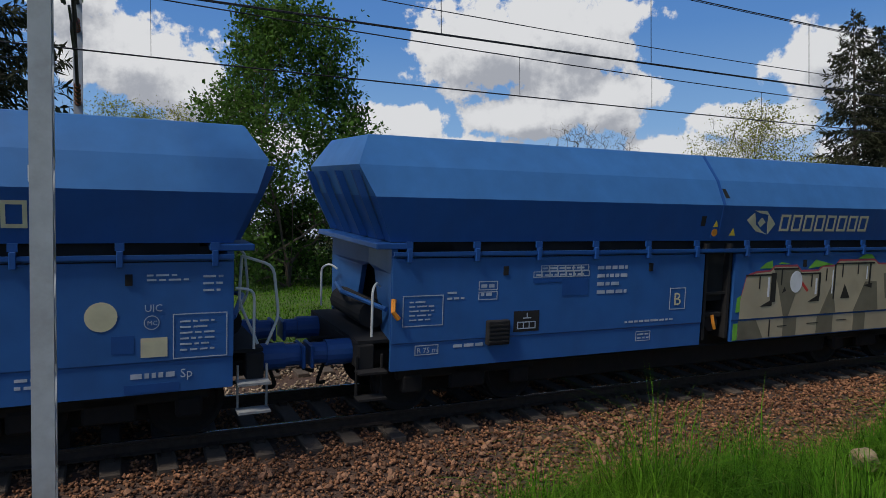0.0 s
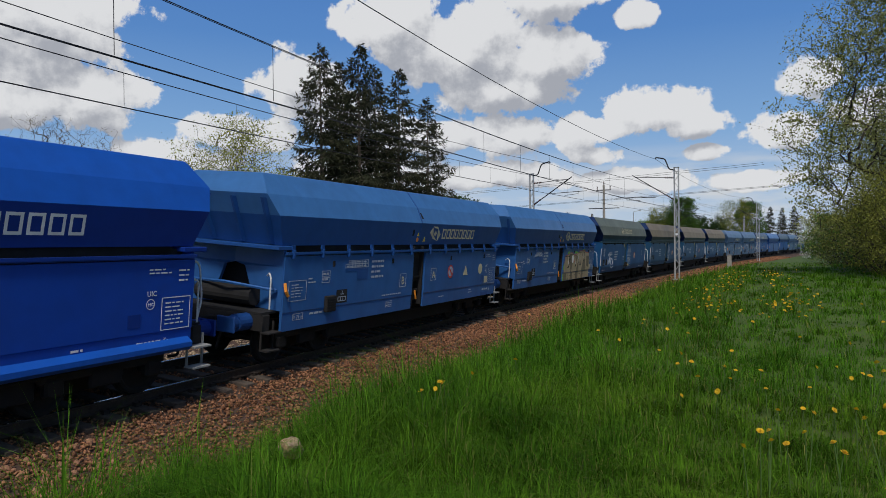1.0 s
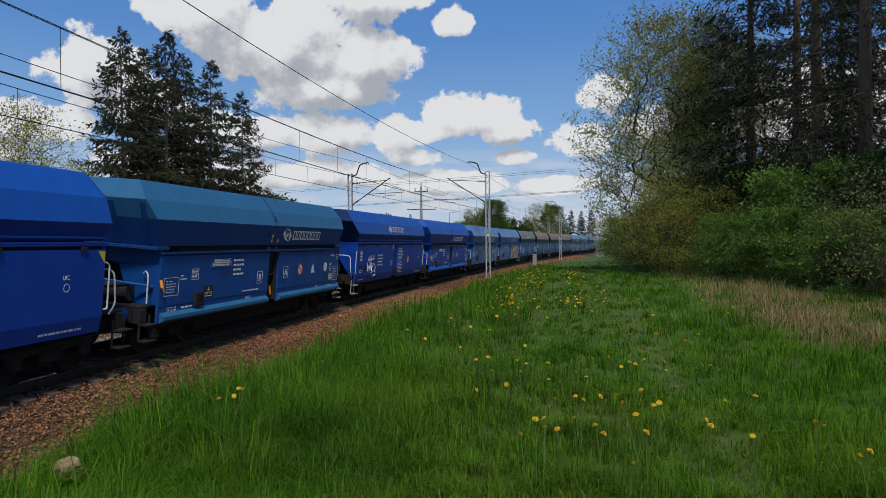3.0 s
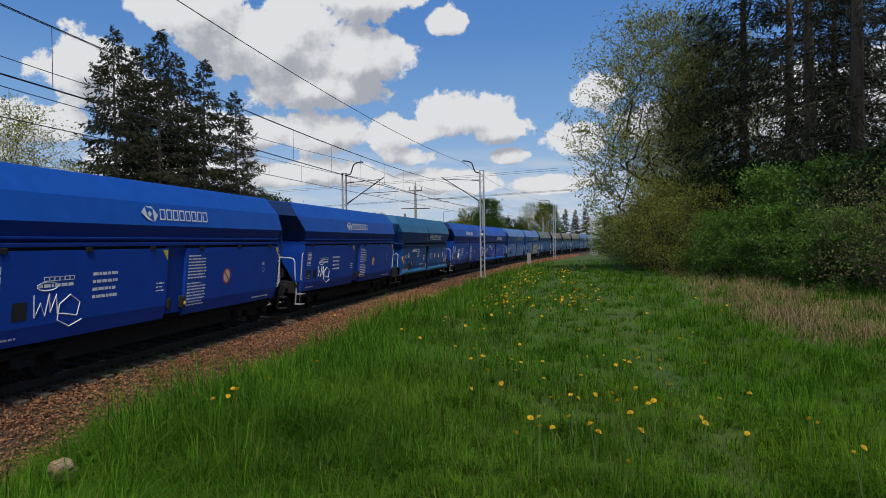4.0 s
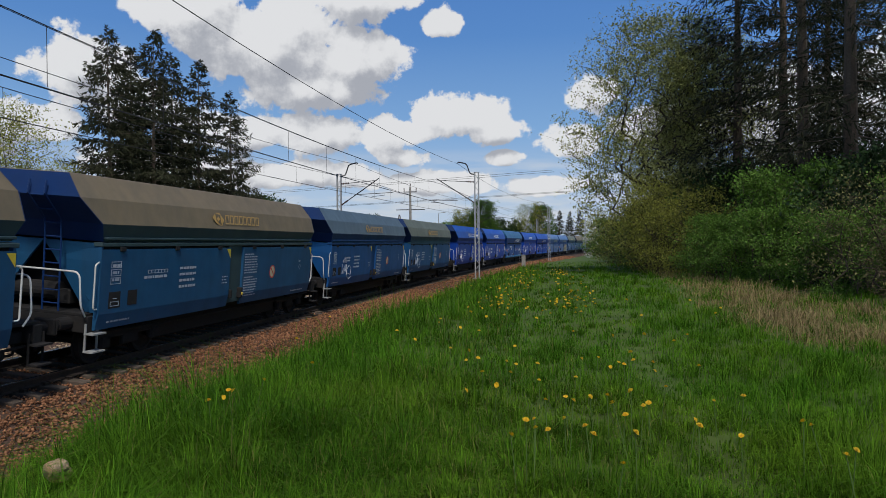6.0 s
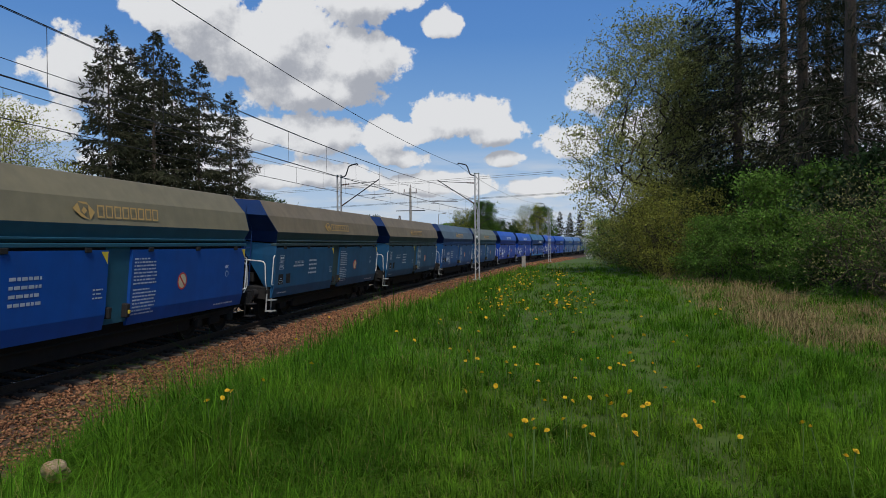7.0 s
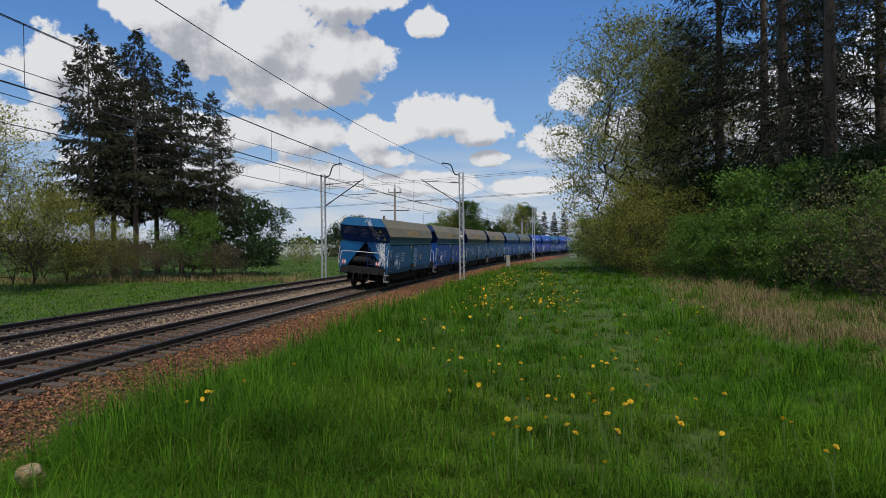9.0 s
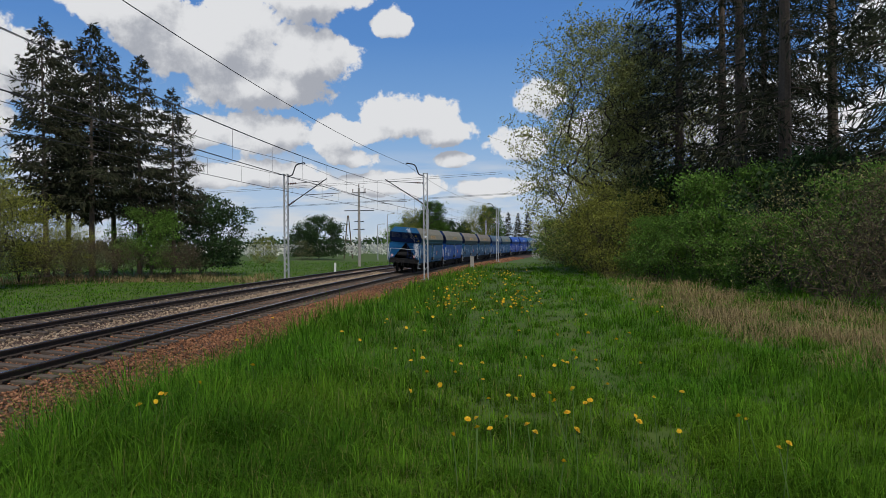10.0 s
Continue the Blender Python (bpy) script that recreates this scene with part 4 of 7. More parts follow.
def mark_wagon(root, kind, pal, main, skip=()):
    extra = {"main": main, "white": M_FADED if main in (M_CREAM, M_OCHRE) else M_WHITE, "black": M_BLACK, "red": M_RED, "yellow": M_YELLOW, "orange": M_ORANGE, "cream": M_CREAM,
             "band": pal["band"], "band2": pal["band"], "red2": M_RED}
    for name, me, role, label in MARKS[kind]:
        if name in skip:
            continue
        ob = new(name, me)
        ob.parent = root
        slot = ob.material_slots[0]
        slot.link = "OBJECT"
        slot.material = extra[role]
        if label:
            tagged(ob, label)


INK = {0: M_OCHRE, 1: M_OCHRE, 2: M_OCHRE, 3: M_OCHRE, 4: M_OCHRE, 5: M_OCHRE, 6: M_WHITE, 7: M_WHITE, 8: M_WHITE, 9: M_WHITE, 10: M_WHITE, 11: M_CREAM, 12: M_CREAM}
for i, (w, (kind, pal, label)) in enumerate(zip(WAGONS, TRAIN)):
    if i < 20:
        mark_wagon(w, kind, pal, INK.get(i, M_CREAM), ("brand_bar", "emblem", "scribble") if i in (14, 15, 16) else ("scribble",) if i in (2, 3) else ("triangle", "round_spot", "plate") if i == 10 else ())

M_TAN_SPRAY = material("tan_spray_paint", (0.42, 0.36, 0.24), 0.6, vary=0.15, scale=3, stain=(0.30, 0.26, 0.18), stain_scale=1.5, stain_amount=0.6)
M_OLIVE_SPRAY = material("olive_spray_paint", (0.16, 0.145, 0.10), 0.6, vary=0.2, scale=3)
M_GREEN_SPRAY = material("green_spray_paint", (0.16, 0.42, 0.05), 0.6, vary=0.2, scale=6)
M_PINK_SPRAY = material("dark_red_spray_paint", (0.38, 0.06, 0.08), 0.6, vary=0.1)
M_BLACK_SPRAY = material("black_spray_paint", (0.02, 0.018, 0.016), 0.6, vary=0.2)


def spray_piece(root):
    """Block-shaped spray paint across one flap: tan and olive fields, dark strokes, green and red edges."""
    s1, s2, s3 = (lambda z: SIDE_A(z) - 0.003), (lambda z: SIDE_A(z) - 0.006), (lambda z: SIDE_A(z) - 0.009)
    tops = [(0.52, 1.5), (0.60, 1.90), (0.85, 1.98), (1.30, 2.0), (1.32, 2.08), (1.95, 2.08), (2.02, 1.98), (2.55, 1.98), (2.56, 2.06), (2.95, 2.06), (2.97, 2.16), (4.1, 2.16), (4.2, 2.08), (4.85, 2.06), (5.0, 1.85), (5.05, 0.84)]

    def top(x):
        return float(np.interp(x, [p[0] for p in tops], [p[1] for p in tops]))
    xs = np.linspace(0.52, 5.03, 40)
    tan, red = [], []
    for x0, x1 in zip(xs, xs[1:]):
        tan += [[(x0, 1.175), (x1, 1.175), (x1, top(x1)), (x0, top(x0))], rect(x0, x1, 0.80, 1.14)]
        red.append([(x0, top(x0)), (x1, top(x1)), (x1, top(x1) + 0.035), (x0, top(x0) + 0.035)])
    items = [("spray_field", tan, M_TAN_SPRAY, s1), ("spray_edge", red, M_PINK_SPRAY, s1)]
    olive = [[(1.32, 2.04), (1.95, 2.04), (2.05, 1.95), (1.75, 1.18), (1.62, 1.18), (1.45, 1.7)], rect(0.52, 0.95, 0.80, 1.14), [(0.95, 0.80), (1.15, 0.80), (0.95, 1.14)], rect(1.65, 2.0, 0.80, 1.14),
             rect(2.55, 3.0, 0.80, 1.14), [(2.6, 1.18), (3.05, 1.18), (2.9, 1.75)], rect(3.6, 3.95, 0.80, 1.14), [(3.55, 1.18), (4.3, 1.18), (4.2, 1.75), (3.85, 1.75)], [(4.4, 1.9), (4.9, 1.9), (4.95, 1.3), (4.5, 1.4)]]
    items.append(("spray_shadow", olive, M_OLIVE_SPRAY, s2))
    black = [rect(1.25, 1.38, 1.45, 1.98), [(1.0, 1.38), (1.3, 1.5), (1.3, 1.38)], [(2.25, 1.42), (2.55, 1.55), (2.55, 1.42)], rect(2.5, 2.56, 1.5, 1.95), rect(2.93, 2.97, 1.45, 2.1), rect(3.95, 4.0, 1.7, 2.12),
             [(3.15, 1.45), (3.42, 1.45), (3.25, 1.72)], [(3.8, 1.68), (4.05, 1.62), (4.05, 1.72)], rect(1.3, 1.95, 2.03, 2.06), rect(0.62, 1.3, 1.93, 1.96), rect(2.0, 2.55, 1.93, 1.96), rect(2.97, 4.1, 2.1, 2.13),
             rect(0.95, 0.98, 1.7, 1.93), rect(1.5, 1.53, 1.75, 2.03), rect(2.3, 2.33, 1.7, 1.93), rect(2.7, 2.73, 1.8, 2.03), rect(3.15, 3.18, 1.85, 2.1), rect(3.6, 3.63, 1.9, 2.1),
             rect(1.5, 1.75, 0.99, 1.005), rect(2.28, 2.6, 1.0, 1.015), rect(3.1, 3.4, 1.02, 1.035), rect(1.28, 1.31, 0.82, 1.13), [(1.55, 1.6), (1.65, 1.65), (1.6, 1.72)]]
    items.append(("spray_stroke", black, M_BLACK_SPRAY, s3))
    green = [[(0.95, 2.06), (1.28, 2.06), (1.26, 2.20), (1.1, 2.16)], [(1.4, 2.13), (1.75, 2.13), (1.5, 2.17)], [(2.2, 2.04), (2.9, 2.10), (2.6, 2.16), (2.4, 2.2)], [(3.6, 2.20), (4.1, 2.20), (4.0, 2.28), (3.8, 2.29)], [(0.42, 1.3), (0.52, 1.3), (0.54, 1.6), (0.44, 1.55)], rect(0.40, 0.51, 0.80, 1.1)]
    items.append(("spray_bush", green, M_GREEN_SPRAY, s1))
    items.append(("spray_highlight", [rect(1.17, 1.22, 1.55, 1.9), rect(2.42, 2.47, 1.55, 1.85), rect(2.88, 2.91, 1.55, 2.0), rect(3.87, 3.9, 1.8, 2.05)] + disc(1.9, 1.80, 0.2, 0.8), M_WHITE, s3))
    for name, polys, mat, fy in items:
        me = flat(polys, fy, name)
        me.materials[0] = mat
        ob = new(name, me)
        ob.parent = root
        tagged(ob, "block-shaped spray paint in tan, olive and green" if name == "spray_field" else "")


spray_piece(WAGONS[12])

# newer flange along the foot of the refurbished older wagons
for i in (8, 10):
    bm = bmesh.new()
    add_loft(bm, [[(x, -1.44, 1.02), (x, -1.56, 0.94), (x, -1.56, 0.86), (x, -1.44, 0.78)] for x in (-5.9, -0.4)])
    part("foot_flange", bm, TRAIN[i][1]["roof"], WAGONS[i])
    bm = bmesh.new()
    add_loft(bm, [[(x, -1.44, 1.02), (x, -1.56, 0.94), (x, -1.56, 0.86), (x, -1.44, 0.78)] for x in (0.4, 5.9)])
    part("foot_flange", bm, TRAIN[i][1]["roof"], WAGONS[i])


def rear_details(root):
    """Tail boards, lettering bars, warning signs and the splash of white paint on the last wagon's end."""
    rng = np.random.default_rng(4)
    for y in (-0.95, 1.05):
        bd = part("tail_board", box(-6.70, -6.68, y - 0.11, y + 0.11, 1.31, 1.55, 0.004), M_WHITE, root, "square red and white tail board")
        bm = bmesh.new()
        for pts in (((-0.10, 1.32), (0.10, 1.32), (0, 1.43)), ((-0.10, 1.54), (0, 1.43), (0.10, 1.54))):
            bm.faces.new([bm.verts.new((-6.704, y + p, z)) for p, z in pts])
        part("red_triangles", bm, M_RED, bd)

    def on_end(z):
        """How far back the overhanging end of the hopper reaches at a height."""
        return -float(np.interp(z, [2.66, 3.02, 3.52, 3.98], [6.12, 6.32, 6.84, 6.74])) - 0.027
    bm = bmesh.new()
    for (y0, y1, z0, z1, n_) in ((0.35, 1.25, 3.0, 3.42, 7), (-0.25, 0.25, 2.85, 3.40, 7), (-1.2, -0.5, 2.95, 3.1, 3)):
        for r in range(n_):
            z = z1 - (z1 - z0) * r / n_
            y = y1
            stop = y0 + (y1 - y0) * rng.uniform(0, 0.3)
            while y > stop:
                w = rng.uniform(0.05, 0.16)
                bm.faces.new([bm.verts.new((on_end(zz), q, zz)) for q, zz in ((y, z), (y - w, z), (y - w, z + 0.014), (y, z + 0.014))])
                y -= w + 0.03
    part("print_bars", bm, M_FADED, root)
    bm = bmesh.new()
    for y, z in ((-0.95, 3.2), (-1.15, 2.78)):
        bm.faces.new([bm.verts.new((on_end(z + q) - 0.004, y + p, z + q)) for p, q in ((-0.1, 0), (0.1, 0), (0, 0.16))])
    part("warning_triangle", bm, M_YELLOW, root)
    bm = bmesh.new()
    for _ in range(340):
        f = rng.random() ** 0.8
        z = 1.25 + 1.3 * f
        y = -0.95 + rng.normal(0, 0.13) - 0.18 * (1 - f)
        w, h = rng.uniform(0.003, 0.011), rng.uniform(0.03, 0.20)
        x = -6.13 - 0.14 * min(1, (abs(y) - 0.3) / 1.1) - 0.014
        bm.faces.new([bm.verts.new((x, y + p, z + q)) for p, q in ((-w, 0), (w, 0), (w * 0.5, h), (-w * 0.4, h))])
    for _ in range(170):
        f = rng.random()
        z, y = 2.75 + 1.1 * f, -0.75 + 0.55 * f + rng.normal(0, 0.09)
        w, h = rng.uniform(0.003, 0.010), rng.uniform(0.03, 0.12)
        bm.faces.new([bm.verts.new((on_end(z + q) - 0.004, y + p - q * 0.5, z + q)) for p, q in ((-w, 0), (w, 0), (w, h), (-w, h))])
    part("paint_splash", bm, M_WHITE, root, "splashed and dripping white paint")


rear_details(WAGONS[0])

# ---------------------------------------------------------------- sky backdrop with cumulus clouds
CLOUDS = [  # azimuth and height above the horizon in degrees, half width, half height
    (27.5, 17.5, 5.0, 3.6), (21.5, 15.5, 7.0, 4.2), (15.5, 14.6, 4.6, 3.2), (19.0, 12.4, 6.0, 2.0),
    (15.0, 19.5, 6.0, 2.2), (8.3, 17.6, 1.9, 1.3), (6.6, 10.2, 5.0, 2.0), (4.0, 9.2, 3.2, 1.3), (18.5, 9.0, 6.0, 1.8), (25.5, 8.6, 5.0, 1.6),
    (3.2, 7.0, 2.0, 0.7), (11.5, 7.0, 2.2, 0.9), (-2.0, 8.2, 2.6, 1.5), (-3.8, 12.0, 2.4, 1.6), (-9.0, 9.0, 4.0, 2.0),
    (60.0, 15.6, 7.5, 4.6), (54.0, 16.0, 6.5, 4.4), (50.5, 11.0, 4.5, 2.4), (57.0, 10.2, 6.0, 2.0), (68.0, 9.6, 5.0, 2.0), (35.5, 13.0, 3.6, 3.0),
    (88.0, 14.0, 6.5, 3.2), (92.0, 18.0, 4.0, 2.5), (40.0, 9.0, 5.5, 1.6), (-20.0, 9.0, 8.0, 4.0), (-30.0, 14.0, 6.0, 3.0),
    (9.0, 5.0, 6.0, 1.1), (20.0, 5.6, 8.0, 1.2), (30.0, 6.5, 7.0, 1.6), (0.0, 4.6, 5.0, 0.9), (13.0, 9.0, 3.5, 1.6), (32.0, 10.5, 4.5, 2.0), (45.0, 7.0, 5.0, 1.6), (62.0, 7.5, 6.0, 1.4), (79.0, 8.0, 6.0, 1.6), (84.0, 11.5, 5.0, 2.2),
    (110.0, 13.0, 9.0, 4.0), (130.0, 16.0, 8.0, 4.0), (-60.0, 13.0, 9.0, 4.0), (-90.0, 15.0, 10.0, 4.0), (170.0, 14.0, 12.0, 5.0), (-140.0, 14.0, 10.0, 4.0)]


def cloud_group():
    g = bpy.data.node_groups.new("cloud_density", "ShaderNodeTree")
    g.interface.new_socket("Vector", in_out="INPUT", socket_type="NodeSocketVector")
    g.interface.new_socket("Density", in_out="OUTPUT", socket_type="NodeSocketFloat")
    n, l = g.nodes, g.links
    gi, go = n.new("NodeGroupInput"), n.new("NodeGroupOutput")
    best = None
    for az, el, ra, re in CLOUDS:
        sub = n.new("ShaderNodeVectorMath")
        sub.operation = "SUBTRACT"
        sub.inputs[1].default_value = (az / 10, el / 10, 0)
        l.new(gi.outputs[0], sub.inputs[0])
        mul = n.new("ShaderNodeVectorMath")
        mul.operation = "MULTIPLY"
        mul.inputs[1].default_value = (10 / ra, 10 / re, 0)
        l.new(sub.outputs[0], mul.inputs[0])
        ln = n.new("ShaderNodeVectorMath")
        ln.operation = "LENGTH"
        l.new(mul.outputs[0], ln.inputs[0])
        if best is None:
            best = ln.outputs["Value"]
        else:
            mn = n.new("ShaderNodeMath")
            mn.operation = "SMOOTH_MIN"
            mn.inputs[2].default_value = 0.35
            l.new(best, mn.inputs[0])
            l.new(ln.outputs["Value"], mn.inputs[1])
            best = mn.outputs[0]
    nz = n.new("ShaderNodeTexNoise")
    nz.inputs["Scale"].default_value, nz.inputs["Detail"].default_value, nz.inputs["Roughness"].default_value = 3.6, 10, 0.60
    l.new(gi.outputs[0], nz.inputs["Vector"])
    ad = n.new("ShaderNodeMath")
    ad.operation = "MULTIPLY_ADD"          # noise * 1.9 + (1 - 0.95)
    ad.inputs[1].default_value, ad.inputs[2].default_value = 1.9, 0.0
    l.new(nz.outputs["Fac"], ad.inputs[0])
    sb = n.new("ShaderNodeMath")
    sb.operation = "SUBTRACT"
    l.new(ad.outputs[0], sb.inputs[0])
    l.new(best, sb.inputs[1])
    l.new(sb.outputs[0], go.inputs[0])
    return g


def build_sky():
    m = bpy.data.materials.new("cumulus_sky")
    m.use_nodes = True
    nt = m.node_tree
    n, l = nt.nodes, nt.links
    n.remove(n["Principled BSDF"])
    uv = n.new("ShaderNodeUVMap")
    uv.uv_map = "angles"
    grp = cloud_group()
    d0 = n.new("ShaderNodeGroup")
    d0.node_tree = grp
    l.new(uv.outputs[0], d0.inputs[0])
    up = n.new("ShaderNodeVectorMath")
    up.inputs[1].default_value = (0.04, 0.13, 0)
    l.new(uv.outputs[0], up.inputs[0])
    d1 = n.new("ShaderNodeGroup")
    d1.node_tree = grp
    l.new(up.outputs[0], d1.inputs[0])
    cover = n.new("ShaderNodeMapRange")
    cover.interpolation_type = "SMOOTHSTEP"
    cover.inputs[1].default_value, cover.inputs[2].default_value = -0.03, 0.15
    l.new(d0.outputs[0], cover.inputs[0])
    shade = n.new("ShaderNodeMath")
    shade.operation = "SUBTRACT"
    l.new(d0.outputs[0], shade.inputs[0])
    l.new(d1.outputs[0], shade.inputs[1])
    far_up = n.new("ShaderNodeVectorMath")
    far_up.inputs[1].default_value = (0.10, 0.30, 0)
    l.new(uv.outputs[0], far_up.inputs[0])
    d2 = n.new("ShaderNodeGroup")
    d2.node_tree = grp
    l.new(far_up.outputs[0], d2.inputs[0])
    thick = n.new("ShaderNodeMath")
    thick.operation = "MULTIPLY_ADD"
    thick.inputs[1].default_value = -0.62
    l.new(d2.outputs[0], thick.inputs[0])
    l.new(shade.outputs[0], thick.inputs[2])
    lit = n.new("ShaderNodeMapRange")
    lit.interpolation_type = "SMOOTHSTEP"
    lit.inputs[1].default_value, lit.inputs[2].default_value = -0.85, 0.15
    l.new(thick.outputs[0], lit.inputs[0])
    ccol = n.new("ShaderNodeMix")
    ccol.data_type = "RGBA"
    ccol.inputs[6].default_value, ccol.inputs[7].default_value = (0.38, 0.40, 0.45, 1), (0.73, 0.74, 0.76, 1)
    l.new(lit.outputs[0], ccol.inputs[0])
    sep = n.new("ShaderNodeSeparateXYZ")
    l.new(uv.outputs[0], sep.inputs[0])
    ramp = n.new("ShaderNodeValToRGB")
    cr = ramp.color_ramp
    cr.elements[0].position, cr.elements[0].color = 0.0, (0.52, 0.60, 0.69, 1)
    cr.elements[1].position, cr.elements[1].color = 1.0, (0.04, 0.14, 0.46, 1)
    for pos, col in ((0.12, (0.42, 0.55, 0.72, 1)), (0.30, (0.21, 0.39, 0.67, 1)), (0.55, (0.10, 0.25, 0.57, 1))):
        el = cr.elements.new(pos)
        el.color = col
    dv = n.new("ShaderNodeMath")
    dv.operation = "DIVIDE"
    dv.inputs[1].default_value = 3.0
    l.new(sep.outputs[1], dv.inputs[0])
    l.new(dv.outputs[0], ramp.inputs[0])
    # streaks of low cloud near the horizon
    mp = n.new("ShaderNodeMapping")
    mp.inputs["Scale"].default_value = (0.9, 5.0, 1)
    l.new(uv.outputs[0], mp.inputs[0])
    low = n.new("ShaderNodeTexNoise")
    low.inputs["Scale"].default_value, low.inputs["Detail"].default_value = 1.5, 7
    l.new(mp.outputs[0], low.inputs["Vector"])
    lowr = n.new("ShaderNodeMapRange")
    lowr.inputs[1].default_value, lowr.inputs[2].default_value = 0.42, 0.60
    l.new(low.outputs["Fac"], lowr.inputs[0])
    lowh = n.new("ShaderNodeMapRange")
    lowh.inputs[1].default_value, lowh.inputs[2].default_value = 0.78, 0.45
    l.new(sep.outputs[1], lowh.inputs[0])
    lowm = n.new("ShaderNodeMath")
    lowm.operation = "MULTIPLY"
    l.new(lowr.outputs[0], lowm.inputs[0])
    l.new(lowh.outputs[0], lowm.inputs[1])
    mix0 = n.new("ShaderNodeMix")
    mix0.data_type = "RGBA"
    l.new(lowm.outputs[0], mix0.inputs[0])
    l.new(ramp.outputs[0], mix0.inputs[6])
    mix0.inputs[7].default_value = (0.60, 0.64, 0.69, 1)
    mix = n.new("ShaderNodeMix")
    mix.data_type = "RGBA"
    l.new(cover.outputs[0], mix.inputs[0])
    l.new(mix0.outputs[2], mix.inputs[6])
    l.new(ccol.outputs[2], mix.inputs[7])
    em = n.new("ShaderNodeEmission")
    l.new(mix.outputs[2], em.inputs[0])
    l.new(em.outputs[0], n["Material Output"].inputs[0])
    azs, els, R = np.arange(-180, 180.1, 4), np.arange(-3, 30.1, 3), 3200
    verts = [(R * math.cos(radians(e_)) * math.cos(radians(a_)), R * math.cos(radians(e_)) * math.sin(radians(a_)), R * math.sin(radians(e_)) + 2.4) for a_ in azs for e_ in els]
    k = len(els)
    faces = [(i * k + j, i * k + j + 1, (i + 1) * k + j + 1, (i + 1) * k + j) for i in range(len(azs) - 1) for j in range(k - 1)]
    ob = mesh_object("backdrop", verts, faces, m)
    layer = ob.data.uv_layers.new(name="angles")
    ang = [(a_ / 10, e_ / 10) for a_ in azs for e_ in els]
    for lp in ob.data.loops:
        layer.data[lp.index].uv = ang[lp.vertex_index]
    tagged(ob, "blue spring sky with white and grey cumulus clouds", "sky", kind="structure")


build_sky()

# ---------------------------------------------------------------- overhead line
NEAR_LINE, FAR_LINE = (5.80, 7.40, 0.42), (6.25, 7.50, 0.45)   # contact height, carrier height at the masts, its sag


def mast_mesh_parts(root, height, arm_side, z_contact):
    """Lattice mast of two channels; its cantilever reaches to arm_side (+1 left, -1 right). Local x runs along the track."""
    for d in (-1, 1):
        bm = bmesh.new()
        o_, n_ = d * 0.202, d * 0.19
        sec = [(-0.095, d * 0.12), (-0.095, o_), (0.095, o_), (0.095, d * 0.12), (0.083, d * 0.12), (0.083, n_), (-0.083, n_), (-0.083, d * 0.12)]
        add_loft(bm, [[(u, w, z) for u, w in sec] for z in (-0.6, height)])
        part("channel", bm, M_POST, root)
    k = 0
    z = 0.2
    while z < height - 0.6:
        for xx in (-0.086, 0.086):
            bm = bmesh.new()
            s = 1 if k % 2 else -1
            add_tube(bm, [(xx, -s * 0.18, z), (xx, s * 0.18, z + 0.5)], 0.018, 4)
            part("lacing_bar", bm, M_POST, root)
        z += 0.5
        k += 1
    part("foundation", box(-0.35, 0.35, -0.4, 0.4, -1.2, -0.45, 0.03), M_CONCRETE, root)
    a_ = arm_side
    part("cap_plate", box(-0.12, 0.12, -0.22, 0.22, height, height + 0.03), M_GALV, root)
    horn = rounded([(0, a_ * 0.2, height - 0.15), (0, a_ * 0.55, height - 0.1), (0, a_ * 0.85, height + 0.75), (0, a_ * 1.55, height + 0.9), (0, a_ * 1.6, height + 0.8)], 0.2)
    part("feeder_horn", tube(horn, 0.05), M_WIRE, root, "dark bent horn carrying the feeder wire")
    part("cantilever_strut", tube([(0, a_ * 0.2, height - 2.5), (0, a_ * 3.4, height - 0.42)], 0.04), M_WIRE, root)
    part("top_tie", tube([(0, a_ * 0.2, height - 0.78), (0, a_ * 3.2, height - 0.58)], 0.025), M_WIRE, root)
    part("registration_arm", tube([(0, a_ * 1.6, z_contact + 0.22), (0, a_ * 4.6, z_contact + 0.32)], 0.025), M_WIRE, root)
    part("steady_arm", tube([(0, a_ * 3.9, z_contact + 0.3), (0, a_ * 3.9, z_contact + 0.12), (0, a_ * 2.8, z_contact + 0.02)], 0.018), M_WIRE, root)
    for (y0, z0), (y1, z1) in (((0.25, height - 2.47), (0.7, height - 2.17)), ((0.25, height - 0.78), (0.8, height - 0.74))):
        bm = bmesh.new()
        for q in range(5):
            f = q / 4
            add_disc(bm, (0, a_ * (y0 + (y1 - y0) * f), z0 + (z1 - z0) * f), (0, a_ * (y1 - y0), z1 - z0), 0.075, 0.05, 10)
        part("insulator", bm, M_INSUL, root)
    part("sign_plate", box(-0.112, -0.10, -0.09, 0.09, 3.0, 3.15), M_WHITE, root)


def mast(s, off, arm_side, height, z_contact):
    root = new("catenary_mast")
    tagged(root, "grey lattice catenary mast with cantilever arm beside the track", "mast", "masts of the overhead line")
    mast_mesh_parts(root, height, arm_side, z_contact)
    root.matrix_world = track_pose(s, off, 0, 0)
    return root


MASTS_NEAR, MASTS_FAR = [-0.60, 58.0, 116.6, 175.0], [-0.6, 54.7, 112.0, 170.0]
for s in MASTS_NEAR:
    mast(s, -2.75, 1, 8.3, NEAR_LINE[0])
for s in MASTS_FAR:
    mast(s, SPACING + 2.75, -1, 8.15, FAR_LINE[0])


def wire(name, pts, r, label, group="wires of the overhead line"):
    bm = tube(pts, r, 5)
    ob = new(name, bm_mesh(name, bm, M_WIRE))
    tagged(ob, label, "wire", group)
    return ob


